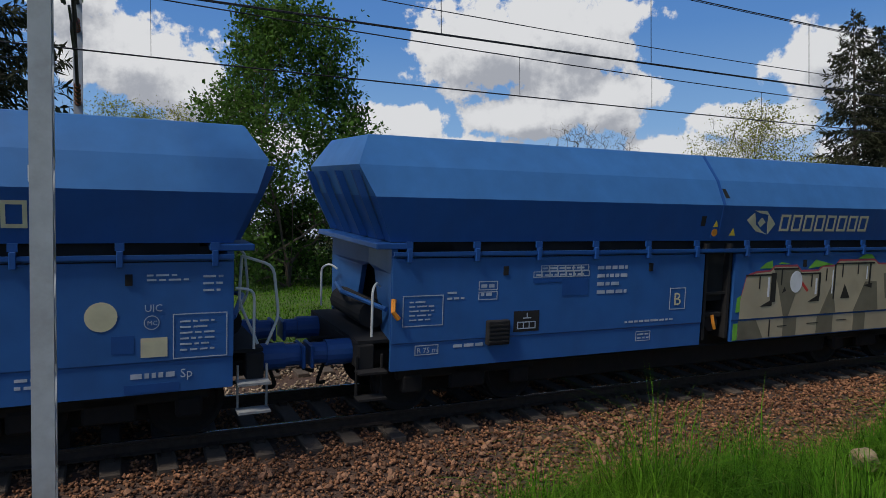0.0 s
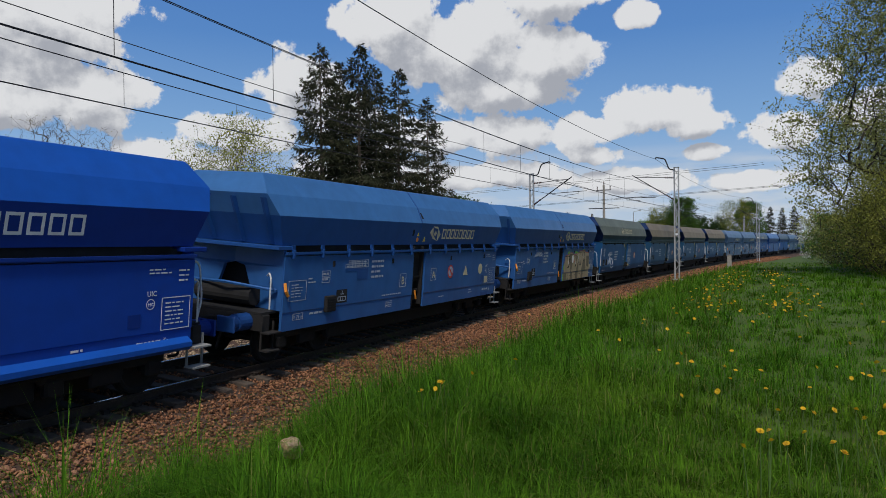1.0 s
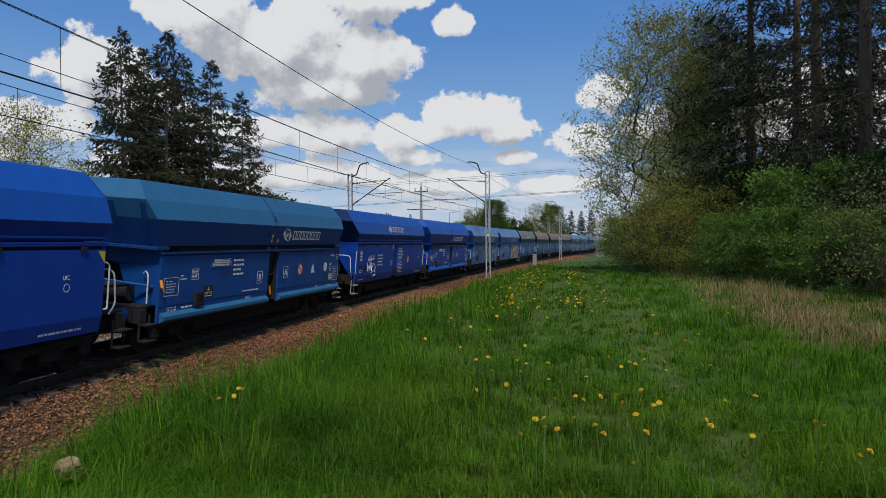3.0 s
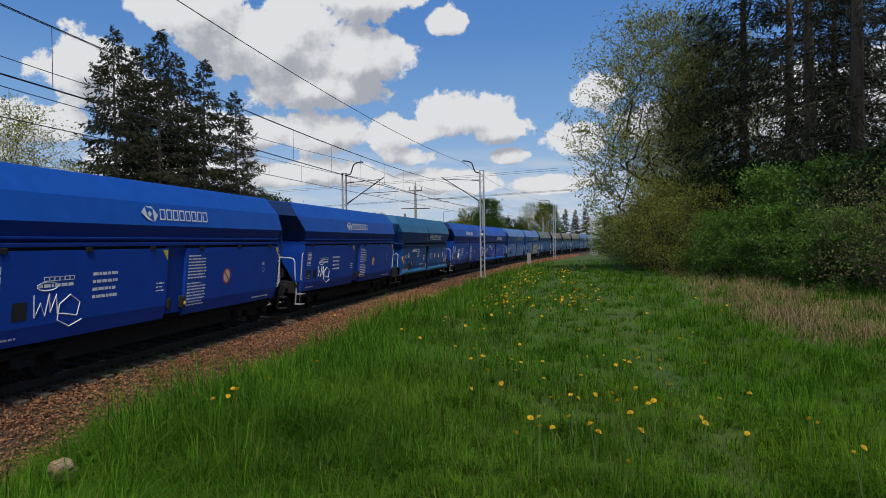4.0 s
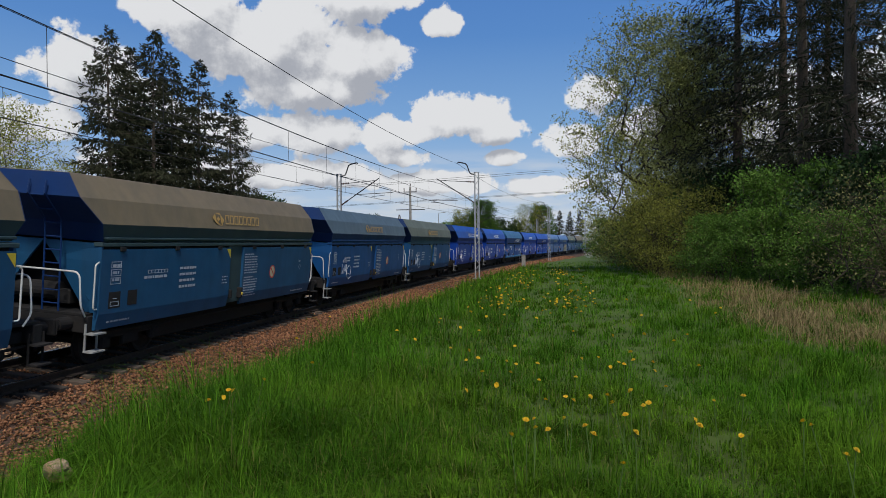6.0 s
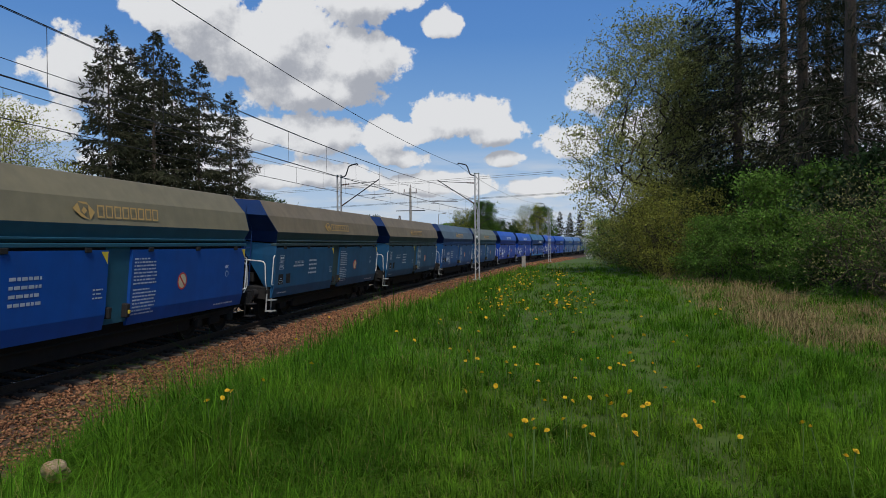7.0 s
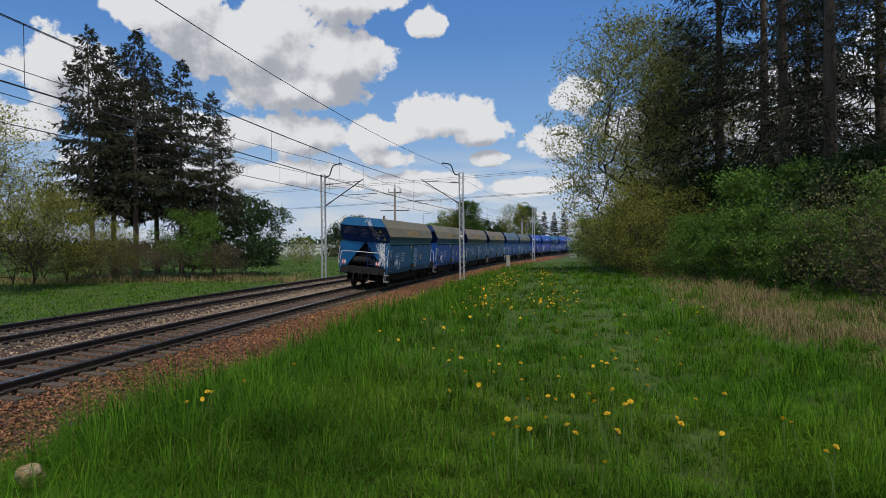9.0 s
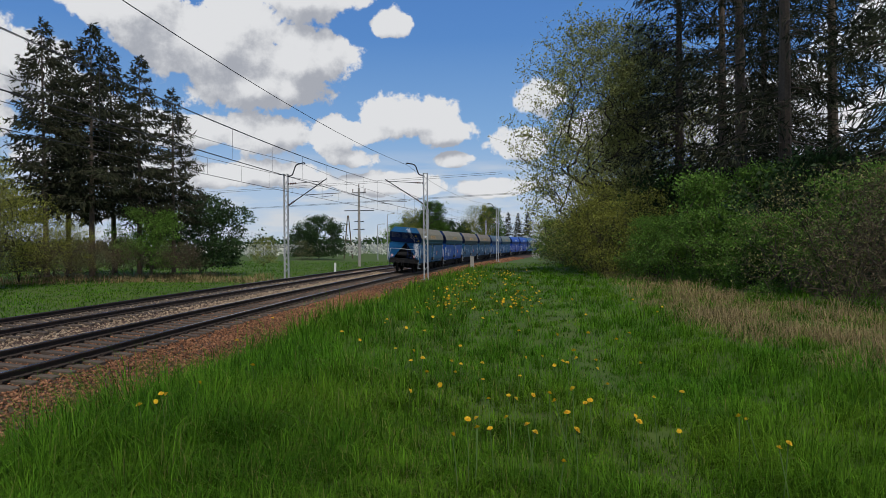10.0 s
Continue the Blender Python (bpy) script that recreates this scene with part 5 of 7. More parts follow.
def span_points(s0, s1, off0, off1, z, sag, n=14):
    out = []
    for i in range(n + 1):
        f = i / n
        x, y, _, _ = line(s0 + (s1 - s0) * f, off0 + (off1 - off0) * f)
        out.append((x, y, z - sag * 4 * f * (1 - f)))
    return out


for base, posts, first, (z_wire, z_carrier, dip) in ((0.0, [-59.0] + MASTS_NEAR + [234.0], 5.45, NEAR_LINE), (SPACING, [-58.0] + MASTS_FAR + [230.0], 1.4, FAR_LINE)):
    for i, (s0, s1) in enumerate(zip(posts, posts[1:])):
        z0, z1 = 0.2 * (-1) ** i, -0.2 * (-1) ** i
        cable = wire("carrier_cable", span_points(s0, s1, base + z0, base + z1, z_carrier, dip), 0.012, "sagging carrier cable over the track with droppers")
        wire("carrier_cable", span_points(s0, s1, base + z0 + 0.12, base + z1 + 0.12, z_carrier + 0.03, dip), 0.009, "sagging carrier cable over the track")
        wire("contact_wire", span_points(s0, s1, base + z0, base + z1, z_wire, 0.04), 0.011, "straight copper contact wire above the track")
        wire("contact_wire", span_points(s0, s1, base + z0 + 0.05, base + z1 + 0.05, z_wire, 0.04), 0.010, "straight copper contact wire above the track")
        for k in range(13):
            f = (first + 4.4 * k) / (s1 - s0)
            if f > 0.97:
                break
            x, y, _, _ = line(s0 + (s1 - s0) * f, base + z0 + (z1 - z0) * f)
            part("dropper", tube([(x, y, z_carrier - dip * 4 * f * (1 - f)), (x, y, z_wire)], 0.007, 4), M_WIRE, cable)
for i, (s0, s1) in enumerate(zip([-59.0] + MASTS_NEAR, MASTS_NEAR + [234.0])):
    wire("feeder_wire", span_points(s0, s1, -1.2, -1.2, 9.05, 0.55), 0.014, "single feeder wire slung between the mast horns")
for i, (s0, s1) in enumerate(zip([-58.0] + MASTS_FAR, MASTS_FAR + [230.0])):
    wire("feeder_wire", span_points(s0, s1, SPACING + 1.2, SPACING + 1.2, 8.9, 0.55), 0.014, "single feeder wire slung between the mast horns")

# ---------------------------------------------------------------- trees
def cards_mesh(name, centres, dirs, lengths, widths, mat, rng):
    """Small pointed leaves or twigs, each a four-sided blade from centre along its direction."""
    c, d = np.asarray(centres, float), np.asarray(dirs, float)
    d /= np.linalg.norm(d, axis=1)[:, None] + 1e-9
    r = rng.normal(size=c.shape)
    side = np.cross(d, r)
    side /= np.linalg.norm(side, axis=1)[:, None] + 1e-9
    ln, wd = np.asarray(lengths)[:, None], np.asarray(widths)[:, None]
    v = np.stack([c, c + d * ln * 0.45 + side * wd / 2, c + d * ln, c + d * ln * 0.45 - side * wd / 2], 1).reshape(-1, 3)
    n = len(c)
    me = bpy.data.meshes.new(name)
    me.vertices.add(4 * n)
    me.vertices.foreach_set("co", v.ravel())
    me.loops.add(4 * n)
    me.loops.foreach_set("vertex_index", np.arange(4 * n, dtype=np.int32))
    me.polygons.add(n)
    me.polygons.foreach_set("loop_start", np.arange(0, 4 * n, 4, dtype=np.int32))
    me.update(calc_edges=True)
    me.validate()
    me.materials.append(mat)
    return me


def limbs_mesh(name, segs, mat):
    """Tapered three or five sided limbs: segments of (start, end, start radius, end radius)."""
    verts, faces = [], []
    for p0, p1, r0, r1 in segs:
        p0, p1 = Vector(p0), Vector(p1)
        d = p1 - p0
        if d.length < 1e-4:
            continue
        d.normalize()
        s = d.orthogonal().normalized()
        u = d.cross(s)
        k = 8 if r0 > 0.08 else 4 if r0 > 0.02 else 3
        b = len(verts)
        for p, r in ((p0, r0), (p1, r1)):
            for i in range(k):
                q = 2 * math.pi * i / k
                verts.append(p + (s * math.cos(q) + u * math.sin(q)) * r)
        faces += [(b + i, b + (i + 1) % k, b + k + (i + 1) % k, b + k + i) for i in range(k)]
    me = bpy.data.meshes.new(name)
    me.from_pydata(verts, [], faces)
    me.materials.append(mat)
    return me


def spruce_meshes(seed, h, spread, bare=0.12, sprays=5, thin=1.0, width=0.09, length=0.55, whorl=0.42):
    """A spruce: drooping boughs that turn up at the tips, side shoots along them, and hanging needle sprays."""
    rng = np.random.default_rng(seed)
    segs, C, D, Ls, Ws = [], [], [], [], []
    lean = rng.normal(0, 0.008, 2)
    rr = lambda z: 0.012 * h * (1 - z / h) + 0.015
    for i in range(14):
        z0, z1 = h * i / 14, h * (i + 1) / 14
        segs.append(((lean[0] * z0, lean[1] * z0, z0 - (0.4 if i == 0 else 0)), (lean[0] * z1, lean[1] * z1, z1), rr(z0), rr(z1)))
    z = h * bare
    while z < h * 0.99:
        f = z / h
        env = spread * (1 - f) ** 0.8 * (0.6 + 0.4 * min(1, (f - bare) / 0.12 + 0.3))
        for b in range(int(5 + 3 * rng.random())):
            if rng.random() > thin:
                continue
            q = rng.random() * 2 * math.pi
            ln = env * rng.uniform(0.5, 1.15) + 0.15
            rise = 0.75 * f - 0.22 + rng.normal(0, 0.12)
            out = np.array([math.cos(q), math.sin(q), 0.0])
            lat = np.array([-out[1], out[0], 0.0])
            base = np.array([lean[0] * z, lean[1] * z, z + rng.normal(0, 0.12)])
            k = max(2, int(ln / 0.28))
            prev = base
            for i in range(1, k + 1):
                g = i / k
                p = base + out * ln * g + np.array([0, 0, ln * (rise * g - 0.42 * g * g + 0.26 * g ** 4)]) + lat * ln * 0.03 * rng.normal()
                segs.append((prev, p, 0.028 * (1 - g) + 0.007, 0.028 * (1 - g) + 0.004))
                prev = p
                if g < 0.15:
                    continue
                reach = 0.30 * ln * (1.15 - g) + 0.08
                for _ in range(sprays):
                    side = rng.normal(0, 0.6) * reach
                    C.append(p + lat * side + out * abs(side) * 0.5 + np.array([0, 0, -0.18 * abs(side) + rng.normal(0, 0.06)]))
                    D.append(out * rng.uniform(0.0, 0.8) + lat * (np.sign(side) * 0.35 + rng.normal(0, 0.3)) + np.array([0, 0, rng.uniform(-1.0, 0.15 if g < 0.9 else 0.6)]))
                    Ls.append(length * rng.uniform(0.5, 1.25) * (0.5 + 0.5 * (1 - f) ** 0.4))
                    Ws.append(width * rng.uniform(0.6, 1.4))
        z += rng.uniform(0.6, 1.3) * whorl
    for _ in range(30):                    # the leading shoot
        C.append(np.array([lean[0] * h, lean[1] * h, h * rng.uniform(0.965, 1.0)]))
        D.append(rng.normal(0, 0.5, 3) + np.array([0, 0, 0.5]))
        Ls.append(length * 0.6)
        Ws.append(width * 0.8)
    return limbs_mesh("trunk", segs, M_BARK), cards_mesh("crown", C, D, Ls, Ws, M_NEEDLE, rng)


def tree_meshes(seed, h, half, leaf_mat, bark, tips=900, per_tip=6, leaf_size=0.12, stems=1, low=0.15, lobes=24, belly=0.45, slim=0.55, loose=0.22, girth=1.0, gather=0.17):
    """A broad-leaved tree or shrub: twig tips gathered in lobes of the crown, each joined to the nearest older wood."""
    rng = np.random.default_rng(seed)

    def envelope(f):
        g = (f - belly) / ((1 - belly) * 1.02) if f > belly else (belly - f) / (belly - low + 0.30)
        return half * math.sqrt(max(0.04, 1 - g * g))
    centres = []
    for _ in range(lobes):
        f, q = low + (0.95 - low) * rng.random() ** 0.85, rng.random() * 6.283
        r = envelope(f) * math.sqrt(rng.uniform(0.12, 0.85))
        centres.append((r * math.cos(q), r * math.sin(q), f * h))
    centres = np.array(centres)
    P = centres[rng.integers(0, lobes, tips)] + rng.normal(0, 1, (tips, 3)) * np.array([gather * half, gather * half, gather * 0.45 * h])
    P[:, 2] = np.clip(P[:, 2], low * h * 0.7, h * rng.uniform(0.93, 1.0, tips))
    P = P[np.argsort(np.hypot(np.hypot(P[:, 0], P[:, 1]), P[:, 2] - low * h * 0.8))]
    pos, up = np.zeros((tips * 9 + stems * 12, 3)), [-1]
    n = 0
    for s in range(stems):
        q, spread = rng.random() * 6.283, (0.0 if stems == 1 else 0.45 * half)
        prev = -1
        for k in range(9):
            g = k / 8
            pos[n] = (spread * g ** 1.3 * math.cos(q) + rng.normal(0, 0.012 * h) * (k > 0), spread * g ** 1.3 * math.sin(q) + rng.normal(0, 0.012 * h) * (k > 0), -0.3 + (0.72 * h + 0.3) * g)
            if n == 0:
                up[0] = -1
            else:
                up.append(prev)
            prev = n
            n += 1
    ends = []
    step = max(0.3, 0.045 * h)
    for p in P:
        v = pos[:n] - p
        d = np.sqrt((v * v).sum(1)) + 1.1 * np.maximum(0, pos[:n, 2] - p[2] + 0.25 * np.hypot(v[:, 0], v[:, 1]))
        j = int(np.argmin(d))
        a0 = pos[j].copy()
        gap = float(np.linalg.norm(p - a0))
        m = min(7, max(2, int(gap / step)))
        for k in range(1, m + 1):
            g = k / m
            pos[n] = a0 + (p - a0) * g + np.array([0, 0, 0.12 * gap * (g - g * g)]) + rng.normal(0, 0.016 * gap, 3) * (k < m)
            up.append(j)
            j = n
            n += 1
        ends.append(j)
    load = np.zeros(n)
    load[ends] = 1
    for i in range(n - 1, -1, -1):
        if up[i] >= 0:
            load[up[i]] += load[i]
    rad = girth * 0.0042 * (h / 10) ** 0.4 * np.maximum(load, 1) ** 0.45
    segs = [(pos[up[i]], pos[i], rad[up[i]] if load[up[i]] < 3 * load[i] + 2 else rad[i] * 1.25, rad[i]) for i in range(n) if up[i] >= 0]
    E = np.array(ends)
    at = np.concatenate([E, np.array([up[i] for i in ends])])
    m = len(at) * per_tip // 2
    pick = at[rng.integers(0, len(at), m)]
    C = pos[pick] + rng.normal(0, loose, (m, 3)) * np.array([1, 1, 0.7])
    C[:, 2] = np.maximum(C[:, 2], 0.05)
    D = rng.normal(size=(m, 3)) + np.array([0, 0, 0.15])
    size = leaf_size * rng.uniform(0.6, 1.3, m)
    return limbs_mesh("trunk", segs, bark), cards_mesh("crown", C, D, size, size * slim * rng.uniform(0.7, 1.3, m), leaf_mat, rng)


def plant(name, meshes, x, y, z, turn, label, category, group, scale=1.0):
    root = new(name)
    tagged(root, label, category, group)
    for nm, me in zip(("trunk", "crown"), meshes):
        ob = new(nm, me)
        ob.parent = root
    root.matrix_world = pose(x, y, z, 0, 0, turn) @ Matrix.Diagonal((scale, scale, scale, 1))
    return root


def at_angle(az, d):
    return 0.35 + d * math.cos(radians(az)), -0.15 + d * math.sin(radians(az))


SP = [spruce_meshes(11, 20.0, 5.2, 0.26, sprays=7, thin=0.84, width=0.12, length=0.64), spruce_meshes(12, 20.0, 4.7, 0.24, sprays=7, thin=0.84, width=0.12, length=0.64), spruce_meshes(13, 20.0, 5.5, 0.28, sprays=7, thin=0.84, width=0.12, length=0.64)]
for az, d, el, k, turn in ((33.8, 60, 15.9, 0, 10), (30.9, 60, 16.0, 2, 80), (27.7, 61, 14.0, 1, 200), (25.3, 61, 11.9, 0, 140), (32.4, 65, 14.6, 1, 300), (29.4, 65, 14.4, 0, 30)):
    x, y = at_angle(az, d)
    z = 0.6
    top = 2.4 + d * math.tan(radians(el))
    plant("spruce", SP[k], x, y, z, turn, "dark tall spruce with drooping branches beyond the tracks", "tree", "spruces beyond the tracks", (top - z) / 20.0)
x, y = at_angle(99.0, 34)
plant("spruce", SP[2], x, y, 0.2, 50, "dark spruce standing beyond the far track", "tree", "spruces beyond the tracks", 0.95)

LEAFY = tree_meshes(21, 15.0, 4.8, M_LEAF, M_BARK, tips=2000, per_tip=18, leaf_size=0.24, stems=3, low=0.02, lobes=90, belly=0.42, loose=0.28, gather=0.13)
x, y = at_angle(77.3, 40)
plant("leafy_tree", LEAFY, x, y, 0.2, 0, "tall fresh-green leafy tree with upright branches", "tree", "", (2.2 + 40 * math.tan(radians(18.9))) / 15.0)
YOUNG = tree_meshes(22, 9.0, 3.3, M_LEAF_YEL, M_TWIG_DARK, tips=1500, per_tip=9, leaf_size=0.11, stems=3, low=0.12, lobes=60, gather=0.14, girth=0.8)
for az, d, el, turn in ((40.9, 46, 10.2, 0), (37.6, 50, 6.2, 100), (45.0, 55, 5.8, 200)):
    x, y = at_angle(az, d)
    plant("young_tree", YOUNG, x, y, 0.4, turn, "young tree with sparse yellow-green spring leaves", "tree", "young trees beyond the tracks", (2.0 + d * math.tan(radians(el))) / 9.0)
BARE = tree_meshes(23, 11.0, 4.6, M_BUD, M_BARK, tips=1300, per_tip=1, leaf_size=0.08, low=0.2, lobes=30, girth=1.3)
x, y = at_angle(52.3, 62)
plant("bare_tree", BARE, x, y, 0.5, 0, "bare tree with fine twigs and first buds", "tree", "", (1.9 + 62 * math.tan(radians(9.4))) / 11.0)
for az, turn in ((89.2, 10), (86.8, 130)):
    x, y = at_angle(az, 62)
    plant("budding_tree", YOUNG, x, y, 0.5, turn, "pale budding tree showing above the train", "tree", "budding trees above the train", (2 + 62 * math.tan(radians(10.6))) / 9.0)

BUSH_DARK = tree_meshes(31, 6.0, 4.0, M_LEAF_DARK, M_BARK, tips=1000, per_tip=18, leaf_size=0.22, stems=4, low=0.05, lobes=40, belly=0.40)
BUSH_GREEN = tree_meshes(32, 4.0, 2.4, M_LEAF_SHRUB, M_BARK, tips=1100, per_tip=15, leaf_size=0.11, stems=6, low=0.06, lobes=34, belly=0.42, loose=0.13)
BUSH_YEL = tree_meshes(33, 5.0, 2.6, M_LEAF_YEL, M_TWIG_DARK, tips=1300, per_tip=9, leaf_size=0.09, stems=7, low=0.06, lobes=50, belly=0.45, loose=0.15, girth=0.8)
BUSH_TWIG = tree_meshes(34, 4.0, 2.8, M_BUD, M_TWIG_DARK, tips=1400, per_tip=3, leaf_size=0.07, stems=7, low=0.06, lobes=50, girth=0.75)
THICKET = tree_meshes(36, 4.0, 3.2, M_TWIG, M_TWIG_DARK, tips=1500, per_tip=9, leaf_size=0.24, stems=8, low=0.04, lobes=60, slim=0.07, girth=0.7)
BUSH_BLOSSOM = tree_meshes(35, 4.0, 2.4, M_BLOSSOM, M_BARK, tips=700, per_tip=8, leaf_size=0.14, stems=5, low=0.06, lobes=30)
for az, d, h, meshes, base, label in (
        (23.4, 66, 6.6, BUSH_DARK, 6.0, "dense dark-green rounded shrub beyond the tracks"),
        (26.9, 60, 5.0, BUSH_GREEN, 4.0, "fresh green shrub at the foot of the spruces"),
        (29.5, 58, 2.7, THICKET, 4.0, "twiggy bare shrub at the foot of the spruces"),
        (32.5, 57, 4.0, BUSH_YEL, 5.0, "yellow-green shrub at the foot of the spruces"),
        (35.5, 54, 6.0, BUSH_YEL, 5.0, "yellow-green shrub beside the spruces"),
        (38.8, 52, 3.75, THICKET, 4.0, "twiggy bare shrub beyond the tracks"),
        (42.0, 50, 3.2, BUSH_YEL, 5.0, "yellow-green shrub beyond the tracks"),
        (46.5, 50, 4.2, BUSH_YEL, 5.0, "yellow-green shrub beyond the tracks"),
        (51.5, 50, 3.0, THICKET, 4.0, "twiggy bare shrub beyond the tracks"),
        (66.0, 40, 3.0, BUSH_GREEN, 4.0, "green shrub beyond the tracks"),
        (75.0, 46, 5.0, BUSH_DARK, 6.0, "dark shrub behind the leafy tree"),
        (80.0, 45, 5.0, BUSH_DARK, 6.0, "dark shrub behind the leafy tree"),
        (84.5, 47, 4.6, BUSH_DARK, 6.0, "dark shrub behind the leafy tree"),
        (70.5, 46, 4.4, BUSH_GREEN, 4.0, "green shrub behind the leafy tree"),
        (73.0, 42, 3.6, BUSH_TWIG, 4.0, "twiggy bare shrub beyond the tracks"),
        (24.8, 57, 2.25, THICKET, 4.0, "twiggy brown shrub below the spruces"),
        (31.0, 56, 2.4, THICKET, 4.0, "twiggy brown shrub below the spruces"),
        (34.2, 55, 2.25, THICKET, 4.0, "twiggy brown shrub below the spruces"),
        (28.2, 63, 2.4, THICKET, 4.0, "bare shrub below the spruces"),
        (33.4, 62, 3.3, THICKET, 4.0, "bare shrub below the spruces"),
        (37.0, 60, 6.5, BUSH_YEL, 5.0, "tall yellow-green shrub beside the spruces"),
        (18.6, 75, 3.0, BUSH_YEL, 5.0, "low yellow-green shrub on the meadow"),
        (14.3, 120, 7.0, BUSH_DARK, 6.0, "round dark-green tree on the far field"),
        (15.6, 95, 2.6, BUSH_TWIG, 4.0, "low bare shrub on the meadow")):
    x, y = at_angle(az, d)
    plant("shrub", meshes, x, y, 0.5, az * 37 % 360, label, "shrub", "shrubs beyond the tracks", h / base)

# the wood on the camera's side
SPF = [spruce_meshes(41, 24.0, 4.5, 0.08, sprays=7, thin=0.74, width=0.06, length=0.55), spruce_meshes(42, 24.0, 4.2, 0.20, sprays=7, thin=0.38, width=0.058, length=0.55)]
for x, y, h, k, turn in ((39.5, -10.4, 25, 0, 160), (36.0, -11.6, 24, 0, 0), (31.5, -11.0, 25, 1, 120), (28.6, -11.6, 25, 1, 250), (40.0, -15.0, 23, 0, 70), (34.0, -16.0, 25, 0, 190), (25.5, -14.8, 24, 0, 310), (21.5, -13.0, 24, 1, 20), (45.0, -18.0, 22, 1, 40)):
    plant("forest_spruce", SPF[k], x, y, 0.8, turn, "tall dark spruce at the edge of the wood", "tree", "spruces of the wood", h / 24.0)
BIRCHY = tree_meshes(43, 14.0, 5.4, M_BUD_LIT, M_TWIG_DARK, tips=3600, per_tip=13, leaf_size=0.13, stems=2, low=0.14, lobes=130, belly=0.34, loose=0.18, girth=0.8, gather=0.13)
plant("budding_tree", BIRCHY, 43.0, -6.9, 0.6, 40, "wide bare tree with fine twigs and olive buds", "tree", "bare trees at the wood's edge", 15.2 / 14.0)
plant("budding_tree", BIRCHY, 45.0, -10.3, 0.6, 200, "wide bare tree with fine twigs and olive buds", "tree", "bare trees at the wood's edge", 1.02)
plant("budding_tree", BIRCHY, 60.0, -10.5, 0.4, 160, "wide bare tree with fine twigs and olive buds", "tree", "bare trees at the wood's edge", 0.85)
for x, y, h, meshes, base, label in (
        (41.0, -6.4, 5.8, BUSH_YEL, 5.0, "tall yellow-green hazel shrub at the wood's edge"),
        (37.5, -6.3, 5.2, BUSH_YEL, 5.0, "tall yellow-green hazel shrub at the wood's edge"),
        (33.6, -6.9, 4.4, BUSH_YEL, 5.0, "yellow-green hazel shrub at the wood's edge"),
        (30.6, -7.4, 3.0, BUSH_GREEN, 4.0, "fresh green shrub at the wood's edge"),
        (26.5, -7.9, 3.0, BUSH_GREEN, 4.0, "fresh green shrub at the wood's edge"),
        (27.8, -9.4, 4.7, BUSH_GREEN, 4.0, "fresh green shrub at the wood's edge"),
        (23.6, -9.0, 2.7, BUSH_GREEN, 4.0, "fresh green shrub at the wood's edge"),
        (21.2, -8.9, 2.8, BUSH_GREEN, 4.0, "fresh green shrub at the wood's edge"),
        (18.6, -9.0, 3.8, BUSH_TWIG, 4.0, "bare twiggy shrub at the wood's edge"),
        (20.0, -10.8, 3.9, BUSH_GREEN, 4.0, "taller green shrub under the spruces"),
        (16.0, -9.6, 3.4, THICKET, 4.0, "bare twiggy shrub at the wood's edge"),
        (47.0, -7.0, 4.0, BUSH_GREEN, 4.0, "fresh green shrub at the wood's edge"),
        (53.0, -6.4, 4.6, BUSH_YEL, 5.0, "tall yellow-green shrub at the wood's edge"),
        (62.0, -6.6, 4.4, BUSH_TWIG, 4.0, "bare twiggy shrub at the wood's edge"),
        (72.0, -7.0, 4.6, BUSH_GREEN, 4.0, "fresh green shrub at the wood's edge"),
        (84.0, -7.6, 4.4, BUSH_YEL, 5.0, "yellow-green shrub at the wood's edge"),
        (104.0, -8.6, 4.6, BUSH_BLOSSOM, 4.0, "shrub covered in white spring blossom"),
        (122.0, -10.5, 5.0, BUSH_BLOSSOM, 4.0, "shrub covered in white spring blossom"),
        (140.0, -13.0, 5.0, BUSH_YEL, 5.0, "yellow-green shrub beside the curving line"),
        (30.0, -13.0, 5.5, BUSH_DARK, 6.0, "dark undergrowth beneath the spruces"),
        (24.0, -12.0, 5.0, BUSH_DARK, 6.0, "dark undergrowth beneath the spruces"),
        (38.0, -11.0, 6.0, BUSH_DARK, 6.0, "dark undergrowth beneath the spruces"),
        (48.0, -11.0, 6.0, BUSH_DARK, 6.0, "dark undergrowth at the wood's edge"),
        (66.0, -11.5, 6.5, BUSH_DARK, 6.0, "dark undergrowth at the wood's edge")):
    u = 0.55 if x < 60 else 0.25
    plant("shrub", meshes, x, y, u, x * 53 % 360, label, "shrub", "shrubs of the wood's edge", h / base)
